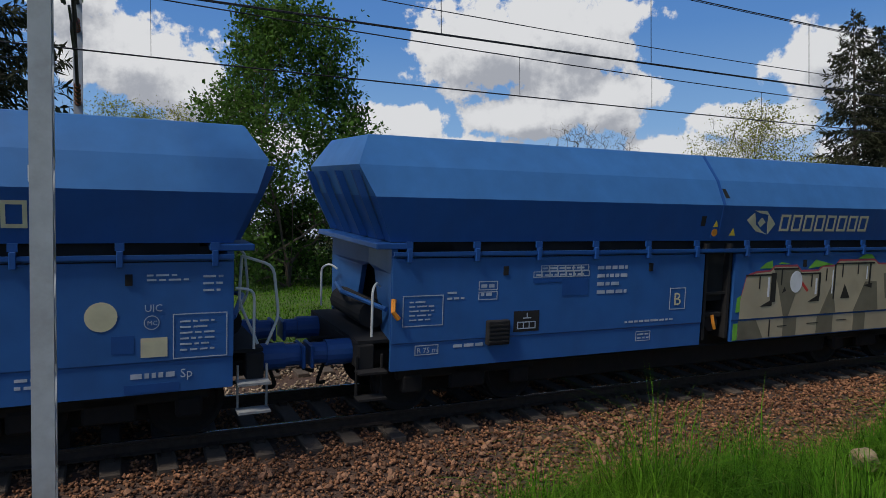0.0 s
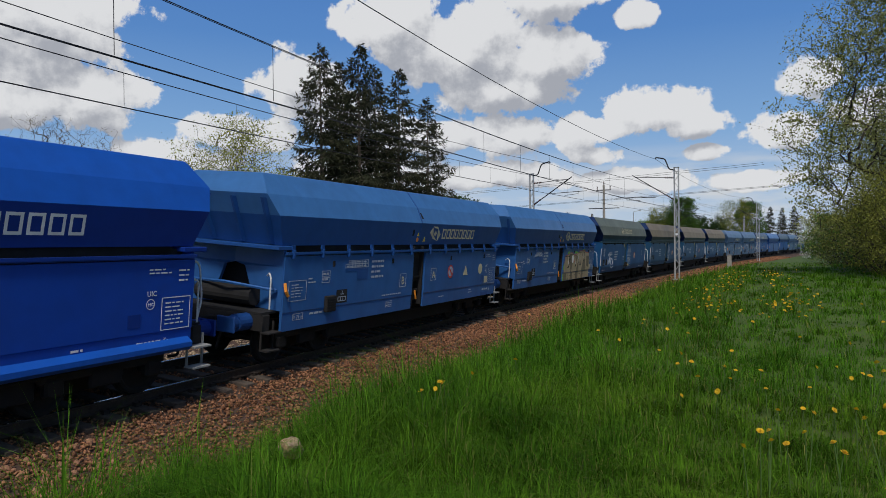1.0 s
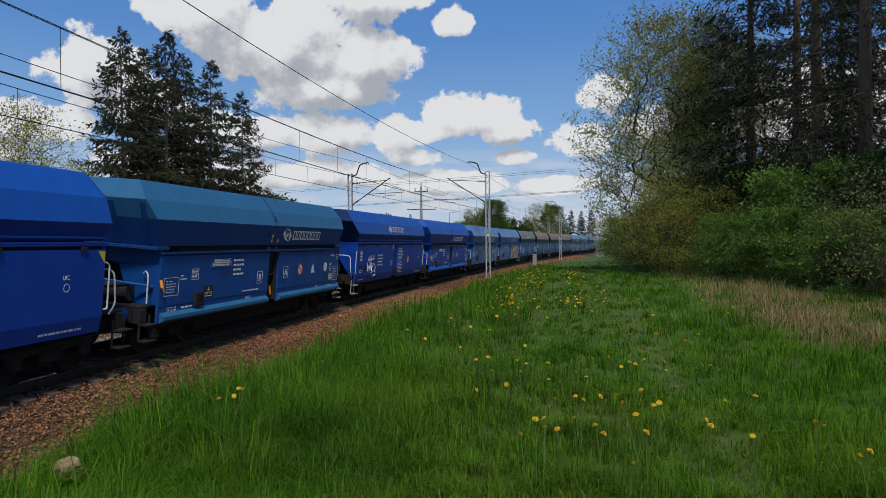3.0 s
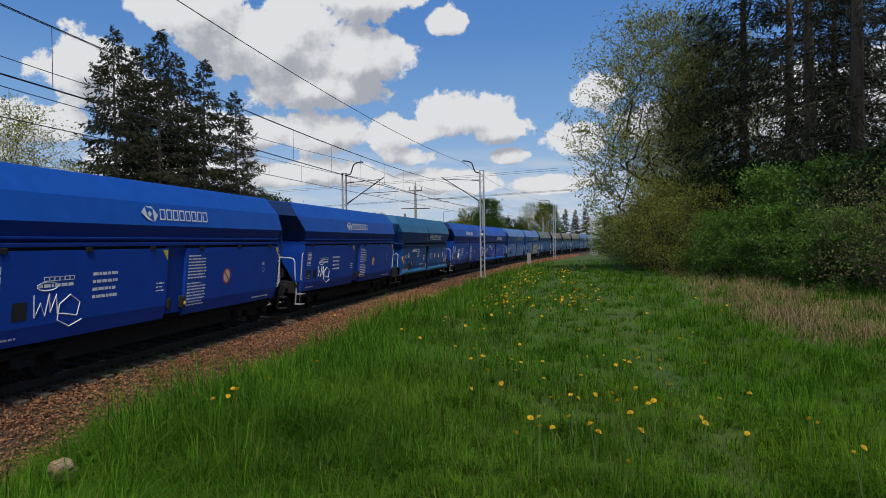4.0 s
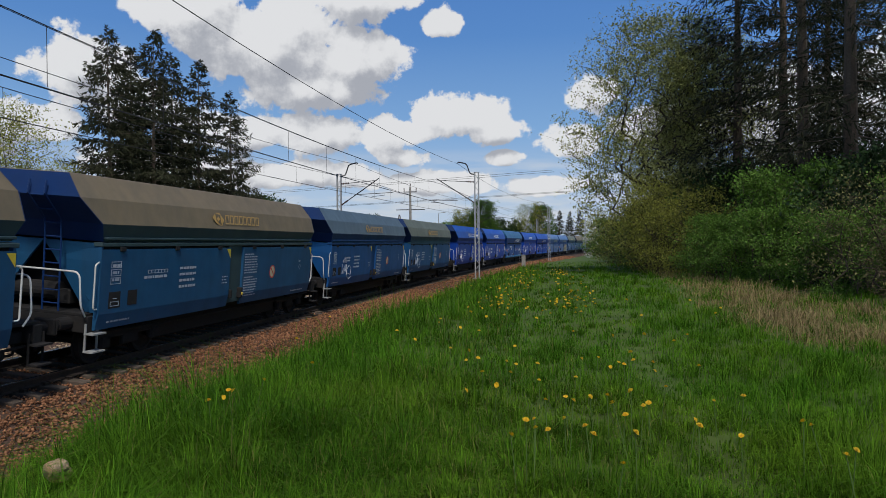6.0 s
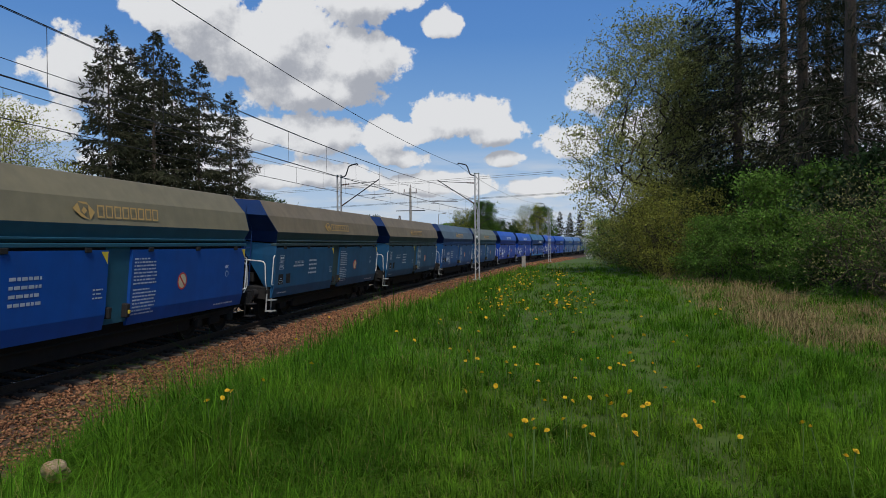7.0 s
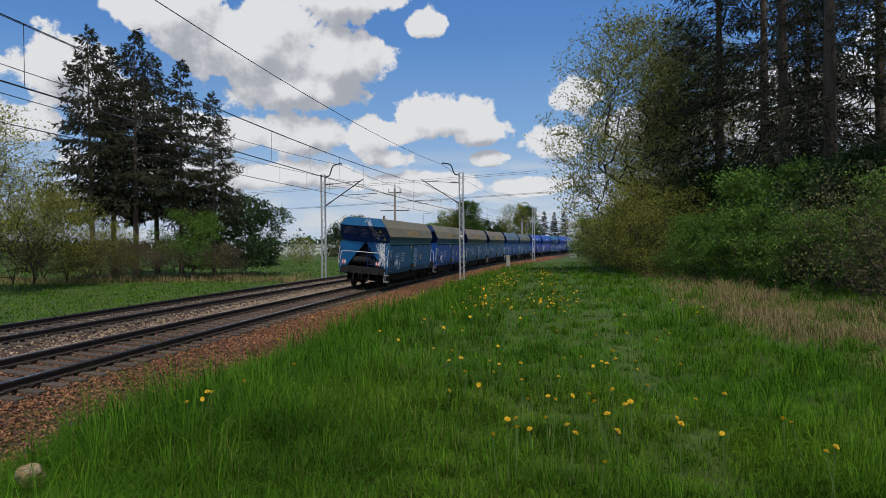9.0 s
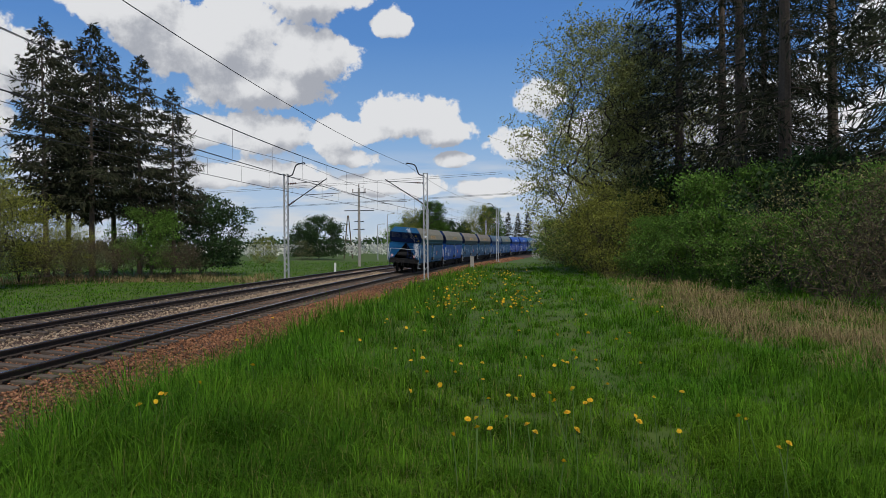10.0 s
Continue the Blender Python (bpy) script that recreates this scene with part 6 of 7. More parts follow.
# trees round the bend, above the train
for az, d, el, meshes, base, label in (
        (6.6, 190, 3.0, YOUNG, 9.0, "yellow-green tree beyond the bend"), (4.9, 190, 3.6, LEAFY, 15.0, "green tree beyond the bend"), (5.7, 200, 2.4, BUSH_DARK, 6.0, "dark tree beyond the bend"),
        (1.1, 185, 3.4, YOUNG, 9.0, "yellow-green tree beyond the bend"), (0.2, 190, 3.1, LEAFY, 15.0, "green tree beyond the bend"), (3.0, 200, 2.0, BUSH_DARK, 6.0, "dark tree beyond the bend"),
        (-1.2, 200, 2.6, SP[0], 20.0, "dark conifer beyond the bend"), (-2.0, 200, 2.5, SP[1], 20.0, "dark conifer beyond the bend"), (-2.9, 205, 2.6, SP[2], 20.0, "dark conifer beyond the bend"),
        (-4.2, 190, 2.4, BUSH_YEL, 5.0, "yellow-green tree beyond the bend"), (7.6, 210, 1.8, BUSH_GREEN, 4.0, "green tree beyond the bend")):
    x, y = at_angle(az, d)
    plant("distant_tree", meshes, x, y, -0.2, az * 71 % 360, label, "tree", "trees beyond the bend", (2.6 + d * math.tan(radians(el))) / base)

# ---------------------------------------------------------------- far field and treeline
def far_wood():
    rng = np.random.default_rng(5)
    C, D, Ls, Ws = [], [], [], []
    for az in np.arange(2, 75, 0.12):
        d = 520 + 60 * math.sin(az * 1.7) + rng.normal(0, 12)
        x, y = at_angle(az, d)
        h = 7 + 3.5 * noise.noise((az * 0.9, 0, 0)) + 3 * max(0, noise.noise((az * 3.1, 4, 0)))
        for _ in range(16):
            C.append((x + rng.normal(0, 2), y + rng.normal(0, 2), rng.uniform(-0.5, h)))
            D.append(rng.normal(size=3))
            Ls.append(rng.uniform(1.5, 3.2))
            Ws.append(rng.uniform(1.0, 2.4))
    ob = new("far_woods", cards_mesh("far_woods", C, D, Ls, Ws, M_LEAF_DARK, rng))
    tagged(ob, "dark low line of woods along the horizon", "woods", kind="stuff")
    C, D, Ls, Ws = [], [], [], []
    for k in range(240):
        az, d = rng.uniform(8, 24), rng.uniform(120, 190)
        x, y = at_angle(az, d)
        for _ in range(14):
            C.append((x + rng.normal(0, 0.5), y + rng.normal(0, 0.5), 0.4 + rng.uniform(0.3, 2.2)))
            D.append(rng.normal(size=3))
            Ls.append(rng.uniform(0.3, 0.7))
            Ws.append(rng.uniform(0.2, 0.45))
    ob = new("orchard", cards_mesh("orchard", C, D, Ls, Ws, M_BLOSSOM, rng))
    tagged(ob, "rows of small pale blossoming saplings on the far field", "saplings", kind="stuff")


far_wood()

# ---------------------------------------------------------------- poles beyond the tracks
def power_pole():
    root = new("power_pole")
    tagged(root, "concrete power pole with crossarms and insulators beyond the tracks", "pole")
    part("pole_shaft", tube([(0, 0, -1), (0, 0, 9.6)], [0.22, 0.13], 8), M_CONCRETE, root)
    for z, w in ((8.9, 0.9), (6.6, 1.9), (5.2, 0.6), (4.2, 0.7)):
        part("crossarm", box(-0.06, 0.06, -w, w, z, z + 0.1), M_WIRE, root)
    for y, z in ((-0.8, 9.0), (0.8, 9.0), (0.0, 9.6)):
        bm = bmesh.new()
        for i in range(4):
            add_disc(bm, (0, y, z + 0.08 + i * 0.1), (0, 0, 1), 0.08, 0.06, 8)
        part("insulator", bm, M_INSUL, root)
    x, y = at_angle(11.0, 90)
    root.matrix_world = pose(x, y, 0.2, 0, 0, 0)


def wooden_pole(az, d, h, legs, label):
    root = new("wooden_pole")
    tagged(root, label, "pole", "poles beyond the tracks")
    if legs:
        for s in (-1, 1):
            part("leg", tube([(0, s * 0.8, -0.6), (0, s * 0.08, h)], [0.13, 0.09], 7), M_BARK, root)
        part("brace", tube([(0, -0.5, h * 0.4), (0, 0.5, h * 0.4)], 0.06), M_BARK, root)
    else:
        part("shaft", tube([(0, 0, -0.6), (0, 0, h)], [0.1, 0.06], 7), M_GALV, root)
        part("lamp_arm", tube(rounded([(0, 0, h), (0, 0, h + 0.2), (0, -0.9, h + 0.35)], 0.2), 0.035), M_GALV, root)
        part("lamp_head", box(-0.1, 0.1, -1.3, -0.8, h + 0.28, h + 0.4, 0.03), M_GALV, root)
    x, y = at_angle(az, d)
    root.matrix_world = pose(x, y, 0.3, 0, 0, az)


power_pole()
wooden_pole(11.9, 130, 7.6, True, "dark wooden A-shaped pole on the far field")
wooden_pole(8.7, 125, 7.4, False, "slim street lamp on a grey pole beyond the tracks")
wooden_pole(9.5, 120, 5.4, False, "slim grey lamp pole beyond the tracks")
for z, az0 in ((9.2, 11.0), (9.0, 11.0), (6.9, 11.0), (6.8, 11.0)):
    x0, y0 = at_angle(az0, 90)
    pts = [(x0 + (f - 0.2) * 60, y0 + (f - 0.1) * 190 + (z - 8) * 0.8, z - 1.2 * 4 * f * (1 - f) + 1.1) for f in np.linspace(0, 1, 13)]
    wire("power_wire", pts, 0.016, "thin power wire strung between poles", "power wires beyond the tracks")
x, y, _, _ = line(66, SPACING + 2.3)
mp_root = new("marker_post")
tagged(mp_root, "short white marker post beside the far track", "post")
part("post_body", box(-0.09, 0.09, -0.09, 0.09, -0.6, 1.0, 0.01), M_WHITE, mp_root)
part("post_cap", box(-0.11, 0.11, -0.11, 0.11, 1.0, 1.05, 0.01), M_CONCRETE, mp_root)
mp_root.matrix_world = pose(x, y, -0.3)
st = new("concrete_post")
tagged(st, "stubby weathered concrete post in the grass by the line", "post")
part("post_body", box(-0.17, 0.17, -0.17, 0.17, -0.5, 0.95, 0.02), M_CONCRETE, st)
part("post_cap", box(-0.2, 0.2, -0.2, 0.2, 0.95, 1.02, 0.02), M_CONCRETE, st)
st.matrix_world = pose(63.0, 1.75, 0.35)

# ---------------------------------------------------------------- rock in the grass
def rock():
    bm = bmesh.new()
    bmesh.ops.create_icosphere(bm, subdivisions=3, radius=0.085)
    for v in bm.verts:
        n_ = noise.noise(v.co * 13) * 0.55 + noise.noise(v.co * 35) * 0.2
        v.co = v.co * (1 + n_)
        v.co.z *= 0.85
    ob = new("rock", bm_mesh("rock", bm, M_ROCK))
    ob.matrix_world = pose(4.55, 3.09, 0.93, 10, 5, 30)
    tagged(ob, "pale orange-stained rock lying in the tall grass", "rock")


rock()

# ---------------------------------------------------------------- grass
def to_line(x, y):
    """s along and u left of the near track for points of the plan (arrays)."""
    s = np.array(x, float)
    for _ in range(4):
        tx, ty, th = np.interp(s, _s, _x), np.interp(s, _s, _y), np.interp(s, _s, _th)
        s = s + (x - tx) * np.cos(th) + (y - ty) * np.sin(th)
    tx, ty, th = np.interp(s, _s, _x), np.interp(s, _s, _y), np.interp(s, _s, _th)
    return s, -(x - tx) * np.sin(th) + (y - ty) * np.cos(th)


def soil(x, y):
    s, u = to_line(x, y)
    return np.array([ground_height(a_, b_) for a_, b_ in zip(s, u)])


def blades(name, x, y, h, w, mat, rng, droop=0.45, z=None, comb=None):
    n = len(x)
    z = soil(x, y) if z is None else z
    q = rng.uniform(0, 2 * math.pi, n) if comb is None else comb + rng.normal(0, 0.9, n)
    bend = h * (0.05 + droop * rng.uniform(0, 1, n) ** 0.9)
    dx, dy = np.cos(q), np.sin(q)
    sx, sy = -dy * w / 2, dx * w / 2
    p0 = np.stack([x - sx, y - sy, z - 0.03], 1)
    p1 = np.stack([x + sx, y + sy, z - 0.03], 1)
    mx, my, mz = x + dx * bend * 0.34, y + dy * bend * 0.34, z + h * (0.62 - 0.06 * bend / np.maximum(h, 1e-3))
    p2 = np.stack([mx + sx * 0.8, my + sy * 0.8, mz], 1)
    p3 = np.stack([mx - sx * 0.8, my - sy * 0.8, mz], 1)
    p4 = np.stack([x + dx * bend, y + dy * bend, z + h * (1 - 0.42 * bend / np.maximum(h, 1e-3))], 1)
    v = np.stack([p0, p1, p2, p3, p4], 1).reshape(-1, 3)
    i = np.arange(n, dtype=np.int32)[:, None] * 5
    loops = (i + np.array([0, 1, 2, 3, 3, 2, 4], dtype=np.int32)).ravel()
    starts = (np.arange(n, dtype=np.int32)[:, None] * 7 + np.array([0, 4], dtype=np.int32)).ravel()
    me = bpy.data.meshes.new(name)
    me.vertices.add(5 * n)
    me.vertices.foreach_set("co", v.ravel())
    me.loops.add(7 * n)
    me.loops.foreach_set("vertex_index", loops)
    me.polygons.add(2 * n)
    me.polygons.foreach_set("loop_start", starts)
    me.update(calc_edges=True)
    me.materials.append(mat)
    return new(name, me)


def polar(n, r0, r1, a0, a1, rng, power=1.0):
    r = r0 * (r1 / r0) ** rng.uniform(0, 1, n) ** power
    a_ = np.radians(rng.uniform(a0, a1, n))
    return 0.3 + r * np.cos(a_), -0.1 + r * np.sin(a_), r


def wave(x, y, k, seed):
    return np.array([noise.noise((a_ * k, b_ * k, seed)) for a_, b_ in zip(x, y)])


def grow_grass():
    rng = np.random.default_rng(7)
    x, y, r = polar(250000, 1.5, 75, -42, 66, rng)
    # tufts: fans of blades about their own centres
    tx, ty, tr = polar(9500, 1.6, 60, -42, 66, rng)
    m = rng.integers(12, 42, len(tx))
    own = np.repeat(np.arange(len(tx)), m)
    q = rng.uniform(0, 2 * math.pi, len(own))
    d = np.abs(rng.normal(0, 1, len(own))) * (0.035 + 0.0035 * tr[own]) * rng.uniform(0.6, 1.5, len(tx))[own]
    x, y = np.concatenate([x, tx[own] + d * np.cos(q)]), np.concatenate([y, ty[own] + d * np.sin(q)])
    r = np.concatenate([r, tr[own]])
    fan = np.concatenate([np.full(250000, np.nan), q])
    big = np.concatenate([rng.uniform(0.45, 0.9, 250000), rng.uniform(0.75, 1.5, len(tx))[own]])
    s, u = to_line(x, y)
    rut = lambda c: np.exp(-((y - c + 0.02 * x) / 0.38) ** 2)
    strip = np.clip(rut(-1.25) + 0.8 * rut(0.35) + 0.35 * rut(-0.5), 0, 1)      # two wheel ruts of the trodden path
    keep = (u < np.where(np.isnan(fan), -5.8, -6.8))
    x, y, r, u, strip, fan, big = x[keep], y[keep], r[keep], u[keep], strip[keep], fan[keep], big[keep]
    tuft = wave(x, y, 1.6, 3.0) + 0.6 * wave(x, y, 0.4, 8.0)
    tall = np.interp(u, [-14, -9.5, -8.2, -6.9, -6.2, -5.2], [0.16, 0.18, 0.30, 0.35, 0.15, 0.04])
    h = 1.3 * tall * np.clip(1 + 0.95 * tuft, 0.3, 2.1) * rng.uniform(0.6, 1.15, len(x)) * big * (1 - 0.5 * strip)
    w = np.clip(0.0026 + 0.00055 * r, 0.0032, 0.032) * rng.uniform(0.7, 1.4, len(x))
    bare = np.hypot(x - 4.38, y - 2.97) > 0.27                    # the rock lies open towards the path
    thin = wave(x, y, 2.3, 12.0) > rng.uniform(-0.75, -0.2, len(x))
    keep = bare & thin
    x, y, r, h, w, fan = x[keep], y[keep], r[keep], h[keep], w[keep], fan[keep]
    comb = 6.0 * (wave(x, y, 0.9, 21.0) + 0.5 * wave(x, y, 3.0, 4.0))
    comb = np.where(np.isnan(fan), comb, fan + 0.5 * np.sin(comb))
    dry = rng.uniform(size=len(x)) < np.interp(np.abs(y - 0.6), [0, 1.2, 2.5], [0.13, 0.08, 0.025])
    ob = blades("yellowed_grass", x[dry], y[dry], h[dry] * 0.9, w[dry], M_GRASS_DRY, rng, 1.5, None, comb[dry])
    tagged(ob, "scattered yellowed grass blades on the bank", "grass", kind="stuff")
    x, y, h, w, comb = x[~dry], y[~dry], h[~dry], w[~dry], comb[~dry]
    ob = blades("grass", x, y, h, w, M_GRASS, rng, 1.65, None, comb)
    tagged(ob, "lush green spring grass on the bank", "grass", kind="stuff")
    x, y, r = polar(14000, 0.7, 7, 66, 318, rng)
    s, u = to_line(x, y)
    keep = u < -6.0
    ob = blades("trodden_grass", x[keep], y[keep], rng.uniform(0.08, 0.22, keep.sum()), 0.008 * rng.uniform(0.7, 1.4, keep.sum()), M_GRASS, rng)
    tagged(ob, "short trodden grass on the bank", "grass", kind="stuff")
    x, y, r = polar(170000, 20, 110, 3, 100, rng)
    s, u = to_line(x, y)
    keep = (u > SPACING + 3.7) & (u < 46)
    x, y, r = x[keep], y[keep], r[keep]
    h = rng.uniform(0.07, 0.15, len(x)) * np.clip(1 + 0.5 * wave(x, y, 0.5, 2.0), 0.5, 2)
    ob = blades("meadow_grass", x, y, h, 0.0009 * r * rng.uniform(0.7, 1.4, len(x)), M_GRASS, rng, 1.5)
    tagged(ob, "green meadow grass beyond the tracks", "grass", kind="stuff")
    # straw at the wood's edge
    x, y, r = polar(130000, 6, 45, -38, -4, rng)
    edge = np.interp(x, [6, 10, 15, 26, 45], [-4.4, -4.0, -3.4, -4.6, -5.6])
    deep = np.interp(x, [6, 10, 15, 26, 45], [-8.5, -8.5, -7.5, -7.0, -6.6])
    keep = (y < edge + 0.9 * wave(x, y, 0.5, 5.0)) & (y > deep) & (rng.uniform(size=len(x)) < np.clip((edge - y) * 0.6 + 0.08, 0.03, 0.8) * (wave(x, y, 0.9, 15.0) > -0.22))
    x, y, r = x[keep], y[keep], r[keep]
    h = rng.uniform(0.08, 0.42, len(x)) * np.clip(1 + 1.1 * wave(x, y, 0.8, 6.0), 0.3, 2.6)
    ob = blades("straw", x, y, h, np.clip(0.002 + 0.0004 * r, 0.002, 0.014), M_DRY, rng, 2.0)
    tagged(ob, "dry pale straw and dead stalks at the wood's edge", "dry grass", kind="stuff")
    x, y, r = polar(9000, 55, 66, 17, 56, rng)
    keep = wave(x, y, 0.25, 31.0) > -0.1
    x, y, r = x[keep], y[keep], r[keep]
    ob = blades("hedge_straw", x, y, rng.uniform(0.15, 0.7, len(x)), 0.0007 * r, M_DRY, rng, 1.6)
    tagged(ob, "brown dead grass along the foot of the far hedge", "dry grass", kind="stuff")


grow_grass()


# ---------------------------------------------------------------- dandelions
def dandelions():
    rng = np.random.default_rng(9)
    bm = bmesh.new()
    for ring, (rad, z, k) in enumerate(((0.024, 0.006, 14), (0.017, 0.013, 11), (0.009, 0.018, 7))):
        for i in range(k):
            q = 2 * math.pi * (i + 0.5 * ring) / k
            c, s = math.cos(q), math.sin(q)
            vs = [bm.verts.new(p) for p in ((0, 0, z - 0.006), (c * rad * 0.7 - s * 0.004, s * rad * 0.7 + c * 0.004, z), (c * rad, s * rad, z + 0.002), (c * rad * 0.7 + s * 0.004, s * rad * 0.7 - c * 0.004, z))]
            bm.faces.new(vs)
    head = bm_mesh("flower_head", bm, M_PETAL)
    stalk = bm_mesh("stalk", tube([(0, 0, 0), (0.004, 0.002, 0.5), (0, 0, 1.0)], 0.0035, 5), M_STALK)
    spots = [(5.55, 2.38), (5.65, 2.33), (5.5, 2.45), (5.95, 2.46), (6.1, 2.44), (8.9, 2.95), (11.6, 3.35),
             (8.59, 0.78), (6.61, 0.31), (4.95, -0.02), (4.93, -0.06), (5.11, -0.07), (4.83, 0.04), (5.89, -0.17), (5.92, -0.33), (5.64, -0.32), (5.32, -0.3), (5.08, -0.19), (4.95, -0.4), (4.89, -0.46),
             (5.91, -0.52), (5.83, -0.64), (5.58, -0.7), (5.41, -0.75), (5.8, -0.81), (5.72, -0.85), (5.83, -0.95), (4.81, -0.71), (6.25, -1.07), (9.31, -1.71), (5.35, -1.12), (4.87, -1.11), (5.65, -1.4),
             (6.1, -1.67), (4.95, -1.39), (5.27, -1.86), (5.09, -1.97), (4.58, -1.86), (4.52, -1.9), (4.41, -0.52), (7.15, -0.89), (7.91, -0.67), (8.17, -1.04), (7.56, -0.48)]
    while len(spots) < 300:
        k = rng.random()
        if k < 0.16:
            d = 6.5 * (2.6 ** rng.random())
            a_ = radians(rng.uniform(-14, 6))
            p = (d * math.cos(a_), d * math.sin(a_))
        elif k < 0.90:
            d = 14 * (3.0 ** rng.random())
            p = (d, rng.choice([1.3, -0.35]) + rng.normal(0, 0.33) - 0.02 * d)
        else:
            d = 8 * (5.0 ** rng.random())
            p = (d, rng.normal(1.6, 1.1))
        s, u = to_line(np.array([p[0]]), np.array([p[1]]))
        if u[0] < -6.3 and noise.noise((p[0] * 0.5, p[1] * 0.9, 3)) > -0.25:
            spots.append(p)
    for i, (x, y) in enumerate(spots):
        z = float(soil(np.array([x]), np.array([y]))[0])
        h = rng.uniform(0.25, 0.37) + (0.22 if i < 7 else 0.15 if i < 46 else 0.0)
        root = new("dandelion")
        tagged(root, "yellow dandelion in bloom in the grass", "flower", "dandelions")
        a_ = new("stalk", stalk)
        a_.parent = root
        a_.scale = (1, 1, h)
        b_ = new("flower_head", head)
        b_.parent = root
        k = rng.uniform(0.8, 1.15) * float(np.interp(x, [5, 10, 20], [1.0, 1.25, 1.6]))
        b_.matrix_basis = pose(0, 0, h, rng.normal(0, 22), rng.normal(0, 22), 0) @ Matrix.Diagonal((k, k, k, 1))
        root.matrix_world = pose(x, y, z - 0.02, rng.normal(0, 6), rng.normal(0, 6), rng.uniform(0, 360))


dandelions()

# ---------------------------------------------------------------- sleepers, clips and stones
def sleepers():
    bm = bmesh.new()
    add_box(bm, -0.12, 0.12, -1.3, 1.3, -0.36, -0.19, 0.015)
    me = bm_mesh("sleeper", bm, M_SLEEPER)
    cb = bmesh.new()
    for c in (-GAUGE / 2, GAUGE / 2):
        for d in (-1, 1):
            add_box(cb, -0.055, 0.055, c + d * 0.07 - 0.0, c + d * 0.155, -0.192, -0.135, 0.01)
    clip = bm_mesh("rail_fastening", cb, M_RAIL)
    rng = np.random.default_rng(3)
    for off, s0, s1 in ((0.0, -12.0, 108.0), (SPACING, 0.0, 66.0)):
        for s in np.arange(s0, s1, 0.6):
            m = track_pose(s + rng.normal(0, 0.015), off) @ pose(0, rng.normal(0, 0.02), 0, 0, 0, rng.normal(0, 0.6))
            ob = new("sleeper", me)
            ob.parent = bed
            ob.matrix_world = m
            if s < 60:
                f = new("rail_fastening", clip)
                f.parent = ob
    rest = bmesh.new()
    for off, s0, s1 in ((0.0, 108.0, 230.0), (SPACING, 66.0, 200.0)):
        for s in np.arange(s0, s1, 0.6):
            m = track_pose(s, off)
            k = len(rest.verts)
            vs = [rest.verts.new(m @ Vector(p)) for p in ((-0.12, -1.3, -0.19), (0.12, -1.3, -0.19), (0.12, 1.3, -0.19), (-0.12, 1.3, -0.19), (-0.12, -1.3, -0.34), (0.12, -1.3, -0.34))]
            rest.faces.new(vs[:4])
            rest.faces.new((vs[0], vs[4], vs[5], vs[1]))
    tagged(part("far_sleepers", rest, M_SLEEPER, bed), kind="stuff")


sleepers()


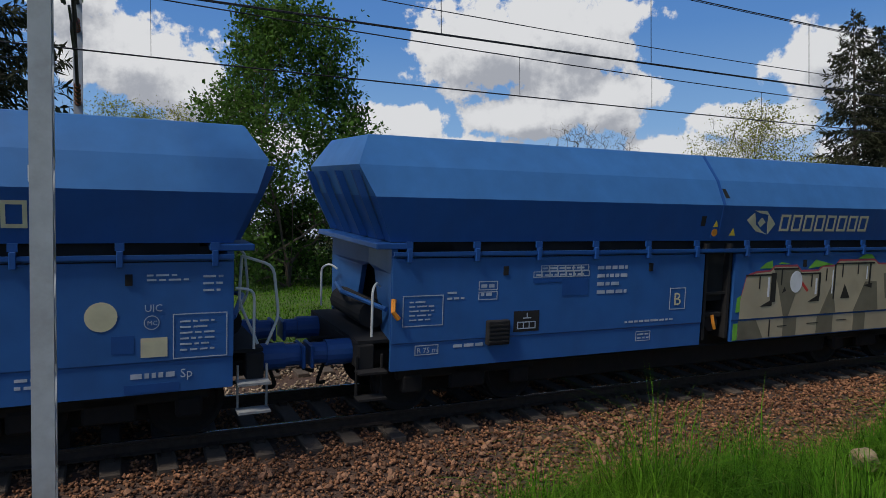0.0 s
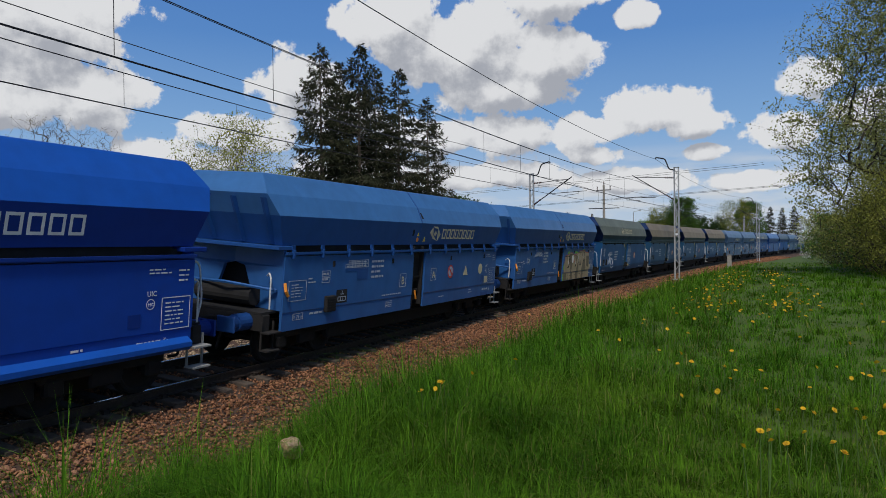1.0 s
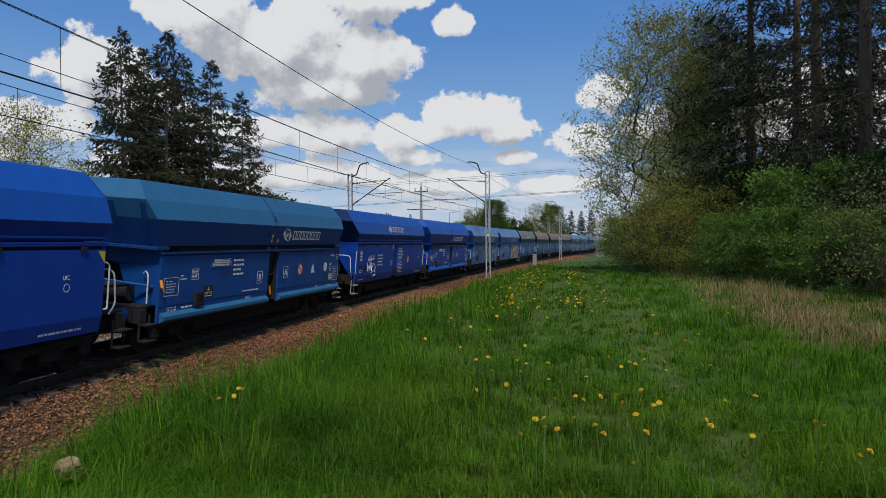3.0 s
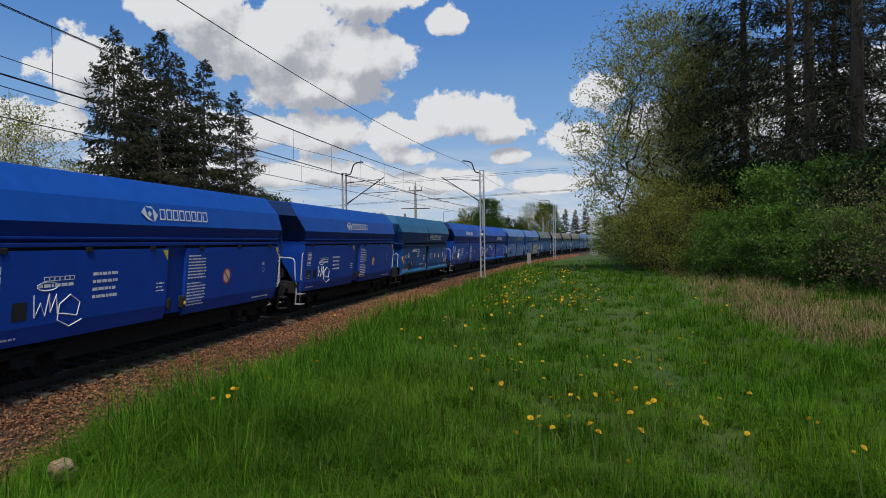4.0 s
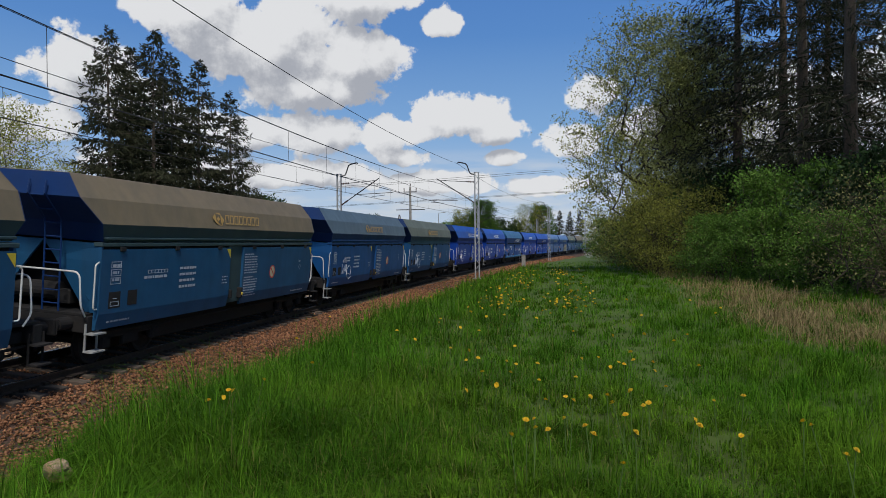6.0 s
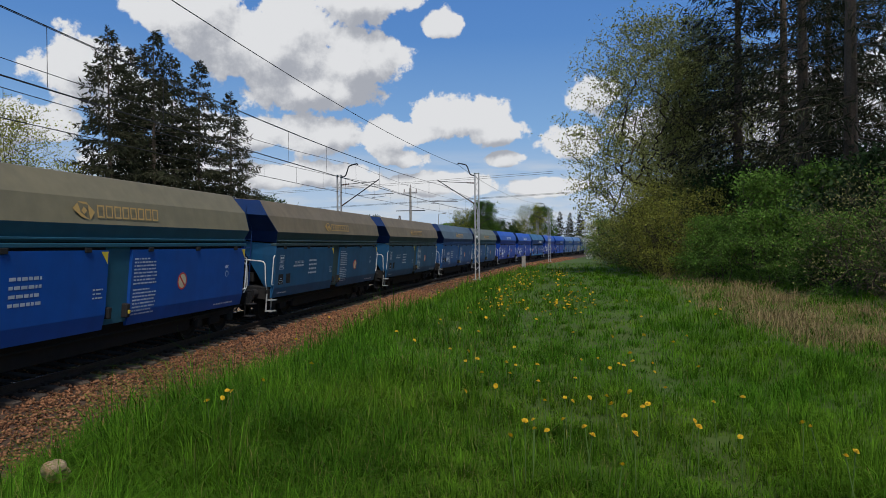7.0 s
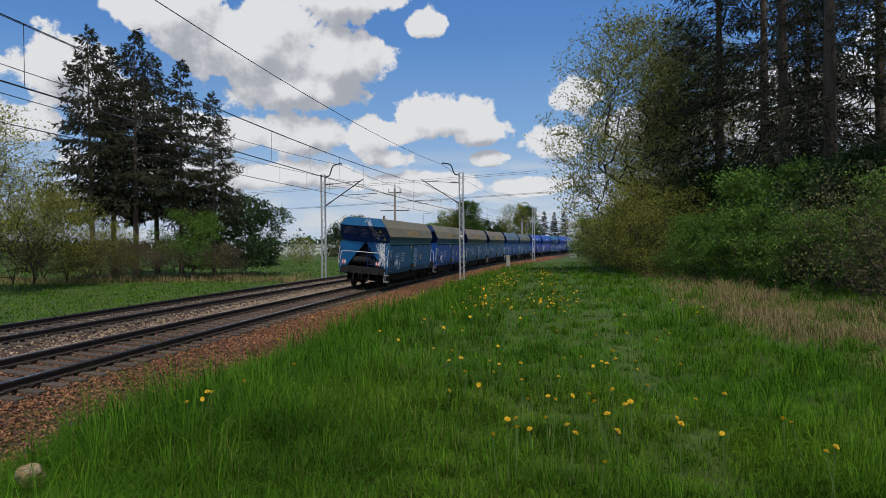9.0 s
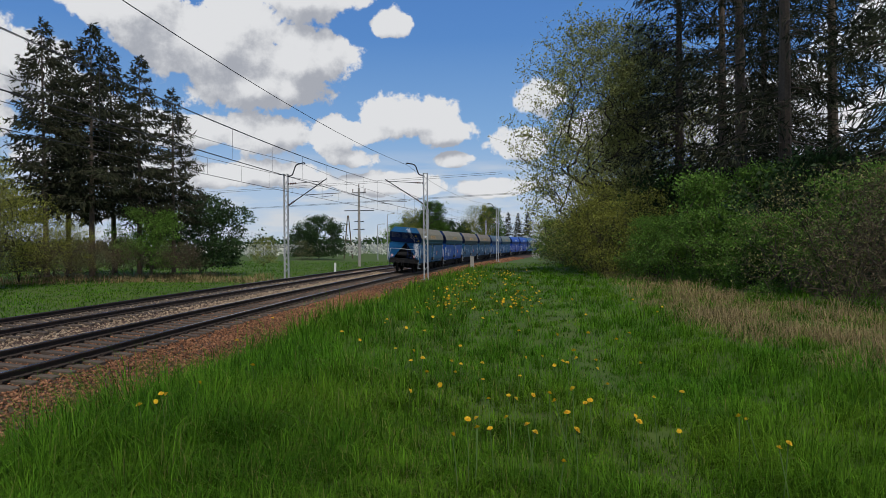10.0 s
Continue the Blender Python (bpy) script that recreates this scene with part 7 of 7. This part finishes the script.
def stones():
    rng = np.random.default_rng(17)
    base = np.array([(1, 0, 0), (-1, 0, 0), (0, 1, 0), (0, -1, 0), (0, 0, 1), (0, 0, -1)], float)
    tri = np.array([(0, 2, 4), (2, 1, 4), (1, 3, 4), (3, 0, 4), (2, 0, 5), (1, 2, 5), (3, 1, 5), (0, 3, 5)], np.int32)

    def pile(name, n, s0, s1, u0, u1, mat, size, power=1.0):
        f = rng.uniform(0, 1, n)
        s = s0 + (s1 - s0) * f ** power
        u = rng.uniform(u0, u1, n)
        for off in (0.0, SPACING):        # keep the sleepers and rails clear
            near = np.abs(u - off) < 1.28
            ph = (s + 0.3) % 0.6 - 0.3
            s = np.where(near & (np.abs(ph) < 0.17), s + 0.3, s)
        t = np.interp(s, _s, _th)
        x = np.interp(s, _s, _x) - u * np.sin(t)
        y = np.interp(s, _s, _y) + u * np.cos(t)
        z = np.array([bed_height(a_) for a_ in u]) + rng.uniform(-0.03, 0.02, n)
        r = size * rng.uniform(0.55, 1.35, n) * np.interp(s, [0, 20, 80], [1, 1.1, 2.2])
        v = base[None] * rng.uniform(0.55, 1.15, (n, 6, 1)) + rng.normal(0, 0.22, (n, 6, 3))
        q = rng.normal(size=(n, 4))
        q /= np.linalg.norm(q, axis=1)[:, None]
        w, a_, b_, c_ = q.T
        R = np.stack([1 - 2 * (b_ * b_ + c_ * c_), 2 * (a_ * b_ - c_ * w), 2 * (a_ * c_ + b_ * w), 2 * (a_ * b_ + c_ * w), 1 - 2 * (a_ * a_ + c_ * c_), 2 * (b_ * c_ - a_ * w),
                      2 * (a_ * c_ - b_ * w), 2 * (b_ * c_ + a_ * w), 1 - 2 * (a_ * a_ + b_ * b_)], 1).reshape(n, 3, 3)
        v = np.einsum("nij,nkj->nki", R, v) * r[:, None, None] * np.array([1, 1, 0.8]) + np.stack([x, y, z], 1)[:, None]
        me = bpy.data.meshes.new(name)
        me.vertices.add(6 * n)
        me.vertices.foreach_set("co", v.ravel())
        lp = (np.arange(n, dtype=np.int32)[:, None, None] * 6 + tri[None]).ravel()
        me.loops.add(len(lp))
        me.loops.foreach_set("vertex_index", lp)
        me.polygons.add(8 * n)
        me.polygons.foreach_set("loop_start", np.arange(0, len(lp), 3, dtype=np.int32))
        me.update(calc_edges=True)
        me.materials.append(mat)
        ob = new(name, me)
        ob.parent = bed
        return tagged(ob, kind="stuff")

    pile("ballast_stones", 52000, -12, 42, -4.5, -1.25, M_STONE, 0.033, 1.1)
    pile("ballast_stones_between_rails", 20000, -10, 50, -1.3, 1.4, M_STONE, 0.034, 1.0)
    pile("ballast_stones_between_tracks", 26000, -4, 70, 1.3, SPACING + 1.3, M_STONE_TAN, 0.038, 1.0)
    pile("ballast_stones_far_side", 8000, 0, 70, SPACING + 1.2, SPACING + 3.3, M_STONE_TAN, 0.042)
    pile("ballast_stones_far", 12000, 42, 150, -4.2, -1.25, M_STONE, 0.035)
    # the nearest large stones, one by one
    meshes = []
    for k in range(6):
        bm = bmesh.new()
        bmesh.ops.create_icosphere(bm, subdivisions=1, radius=0.04)
        for v in bm.verts:
            v.co = Vector((v.co.x * 1.2, v.co.y, v.co.z * 0.75)) * (1 + 0.45 * noise.noise(v.co * 30 + Vector((k * 7, 0, 0))))
        meshes.append(bm_mesh("stone", bm, M_STONE_ONE))
    for i in range(290):
        s, u = rng.uniform(-1.0, 7.5), rng.uniform(-4.1, -1.6)
        x, y, _, _ = line(s, u)
        ob = new("stone", meshes[i % 6])
        ob.parent = bed
        k = rng.uniform(0.8, 1.35)
        ob.matrix_world = pose(x, y, bed_height(u) + 0.018, *rng.uniform(0, 360, 3)) @ Matrix.Diagonal((k, k, k, 1))


M_STONE_ONE = material("single_ballast_stone", (0.26, 0.135, 0.078), 0.9, vary=0.25, scale=25, stain=(0.17, 0.085, 0.05), stain_scale=5, stain_amount=0.5, per_object=0.5, bump=0.2)
stones()


# ---------------------------------------------------------------- what moves
def wagon_pose(s):
    (x0, y0, _, _), (x1, y1, _, _) = line(s - 4.6), line(s + 4.6)
    return pose((x0 + x1) / 2, (y0 + y1) / 2, 0, LEAN, 0, math.degrees(math.atan2(y1 - y0, x1 - x0)))


def motions():
    for i, w in enumerate(WAGONS):
        walk(w, [(t * 0.5, wagon_pose(REAR + L_WAGON * (i + 0.5) - BACK.get(i, 0.0) + SPEED * t * 0.5)) for t in range(21)])
    spin = [(t / FPS, -84.0 * t) for t in range(0, 301)]
    for w in WAGONS[:13]:
        for bogie in w.children:
            if bogie.name.startswith("bogie"):
                for axle in bogie.children:
                    x, y, z = axle.location
                    walk(axle, [(t, pose(x, y, z, 0, -q, 0)) for t, q in spin])


motions()
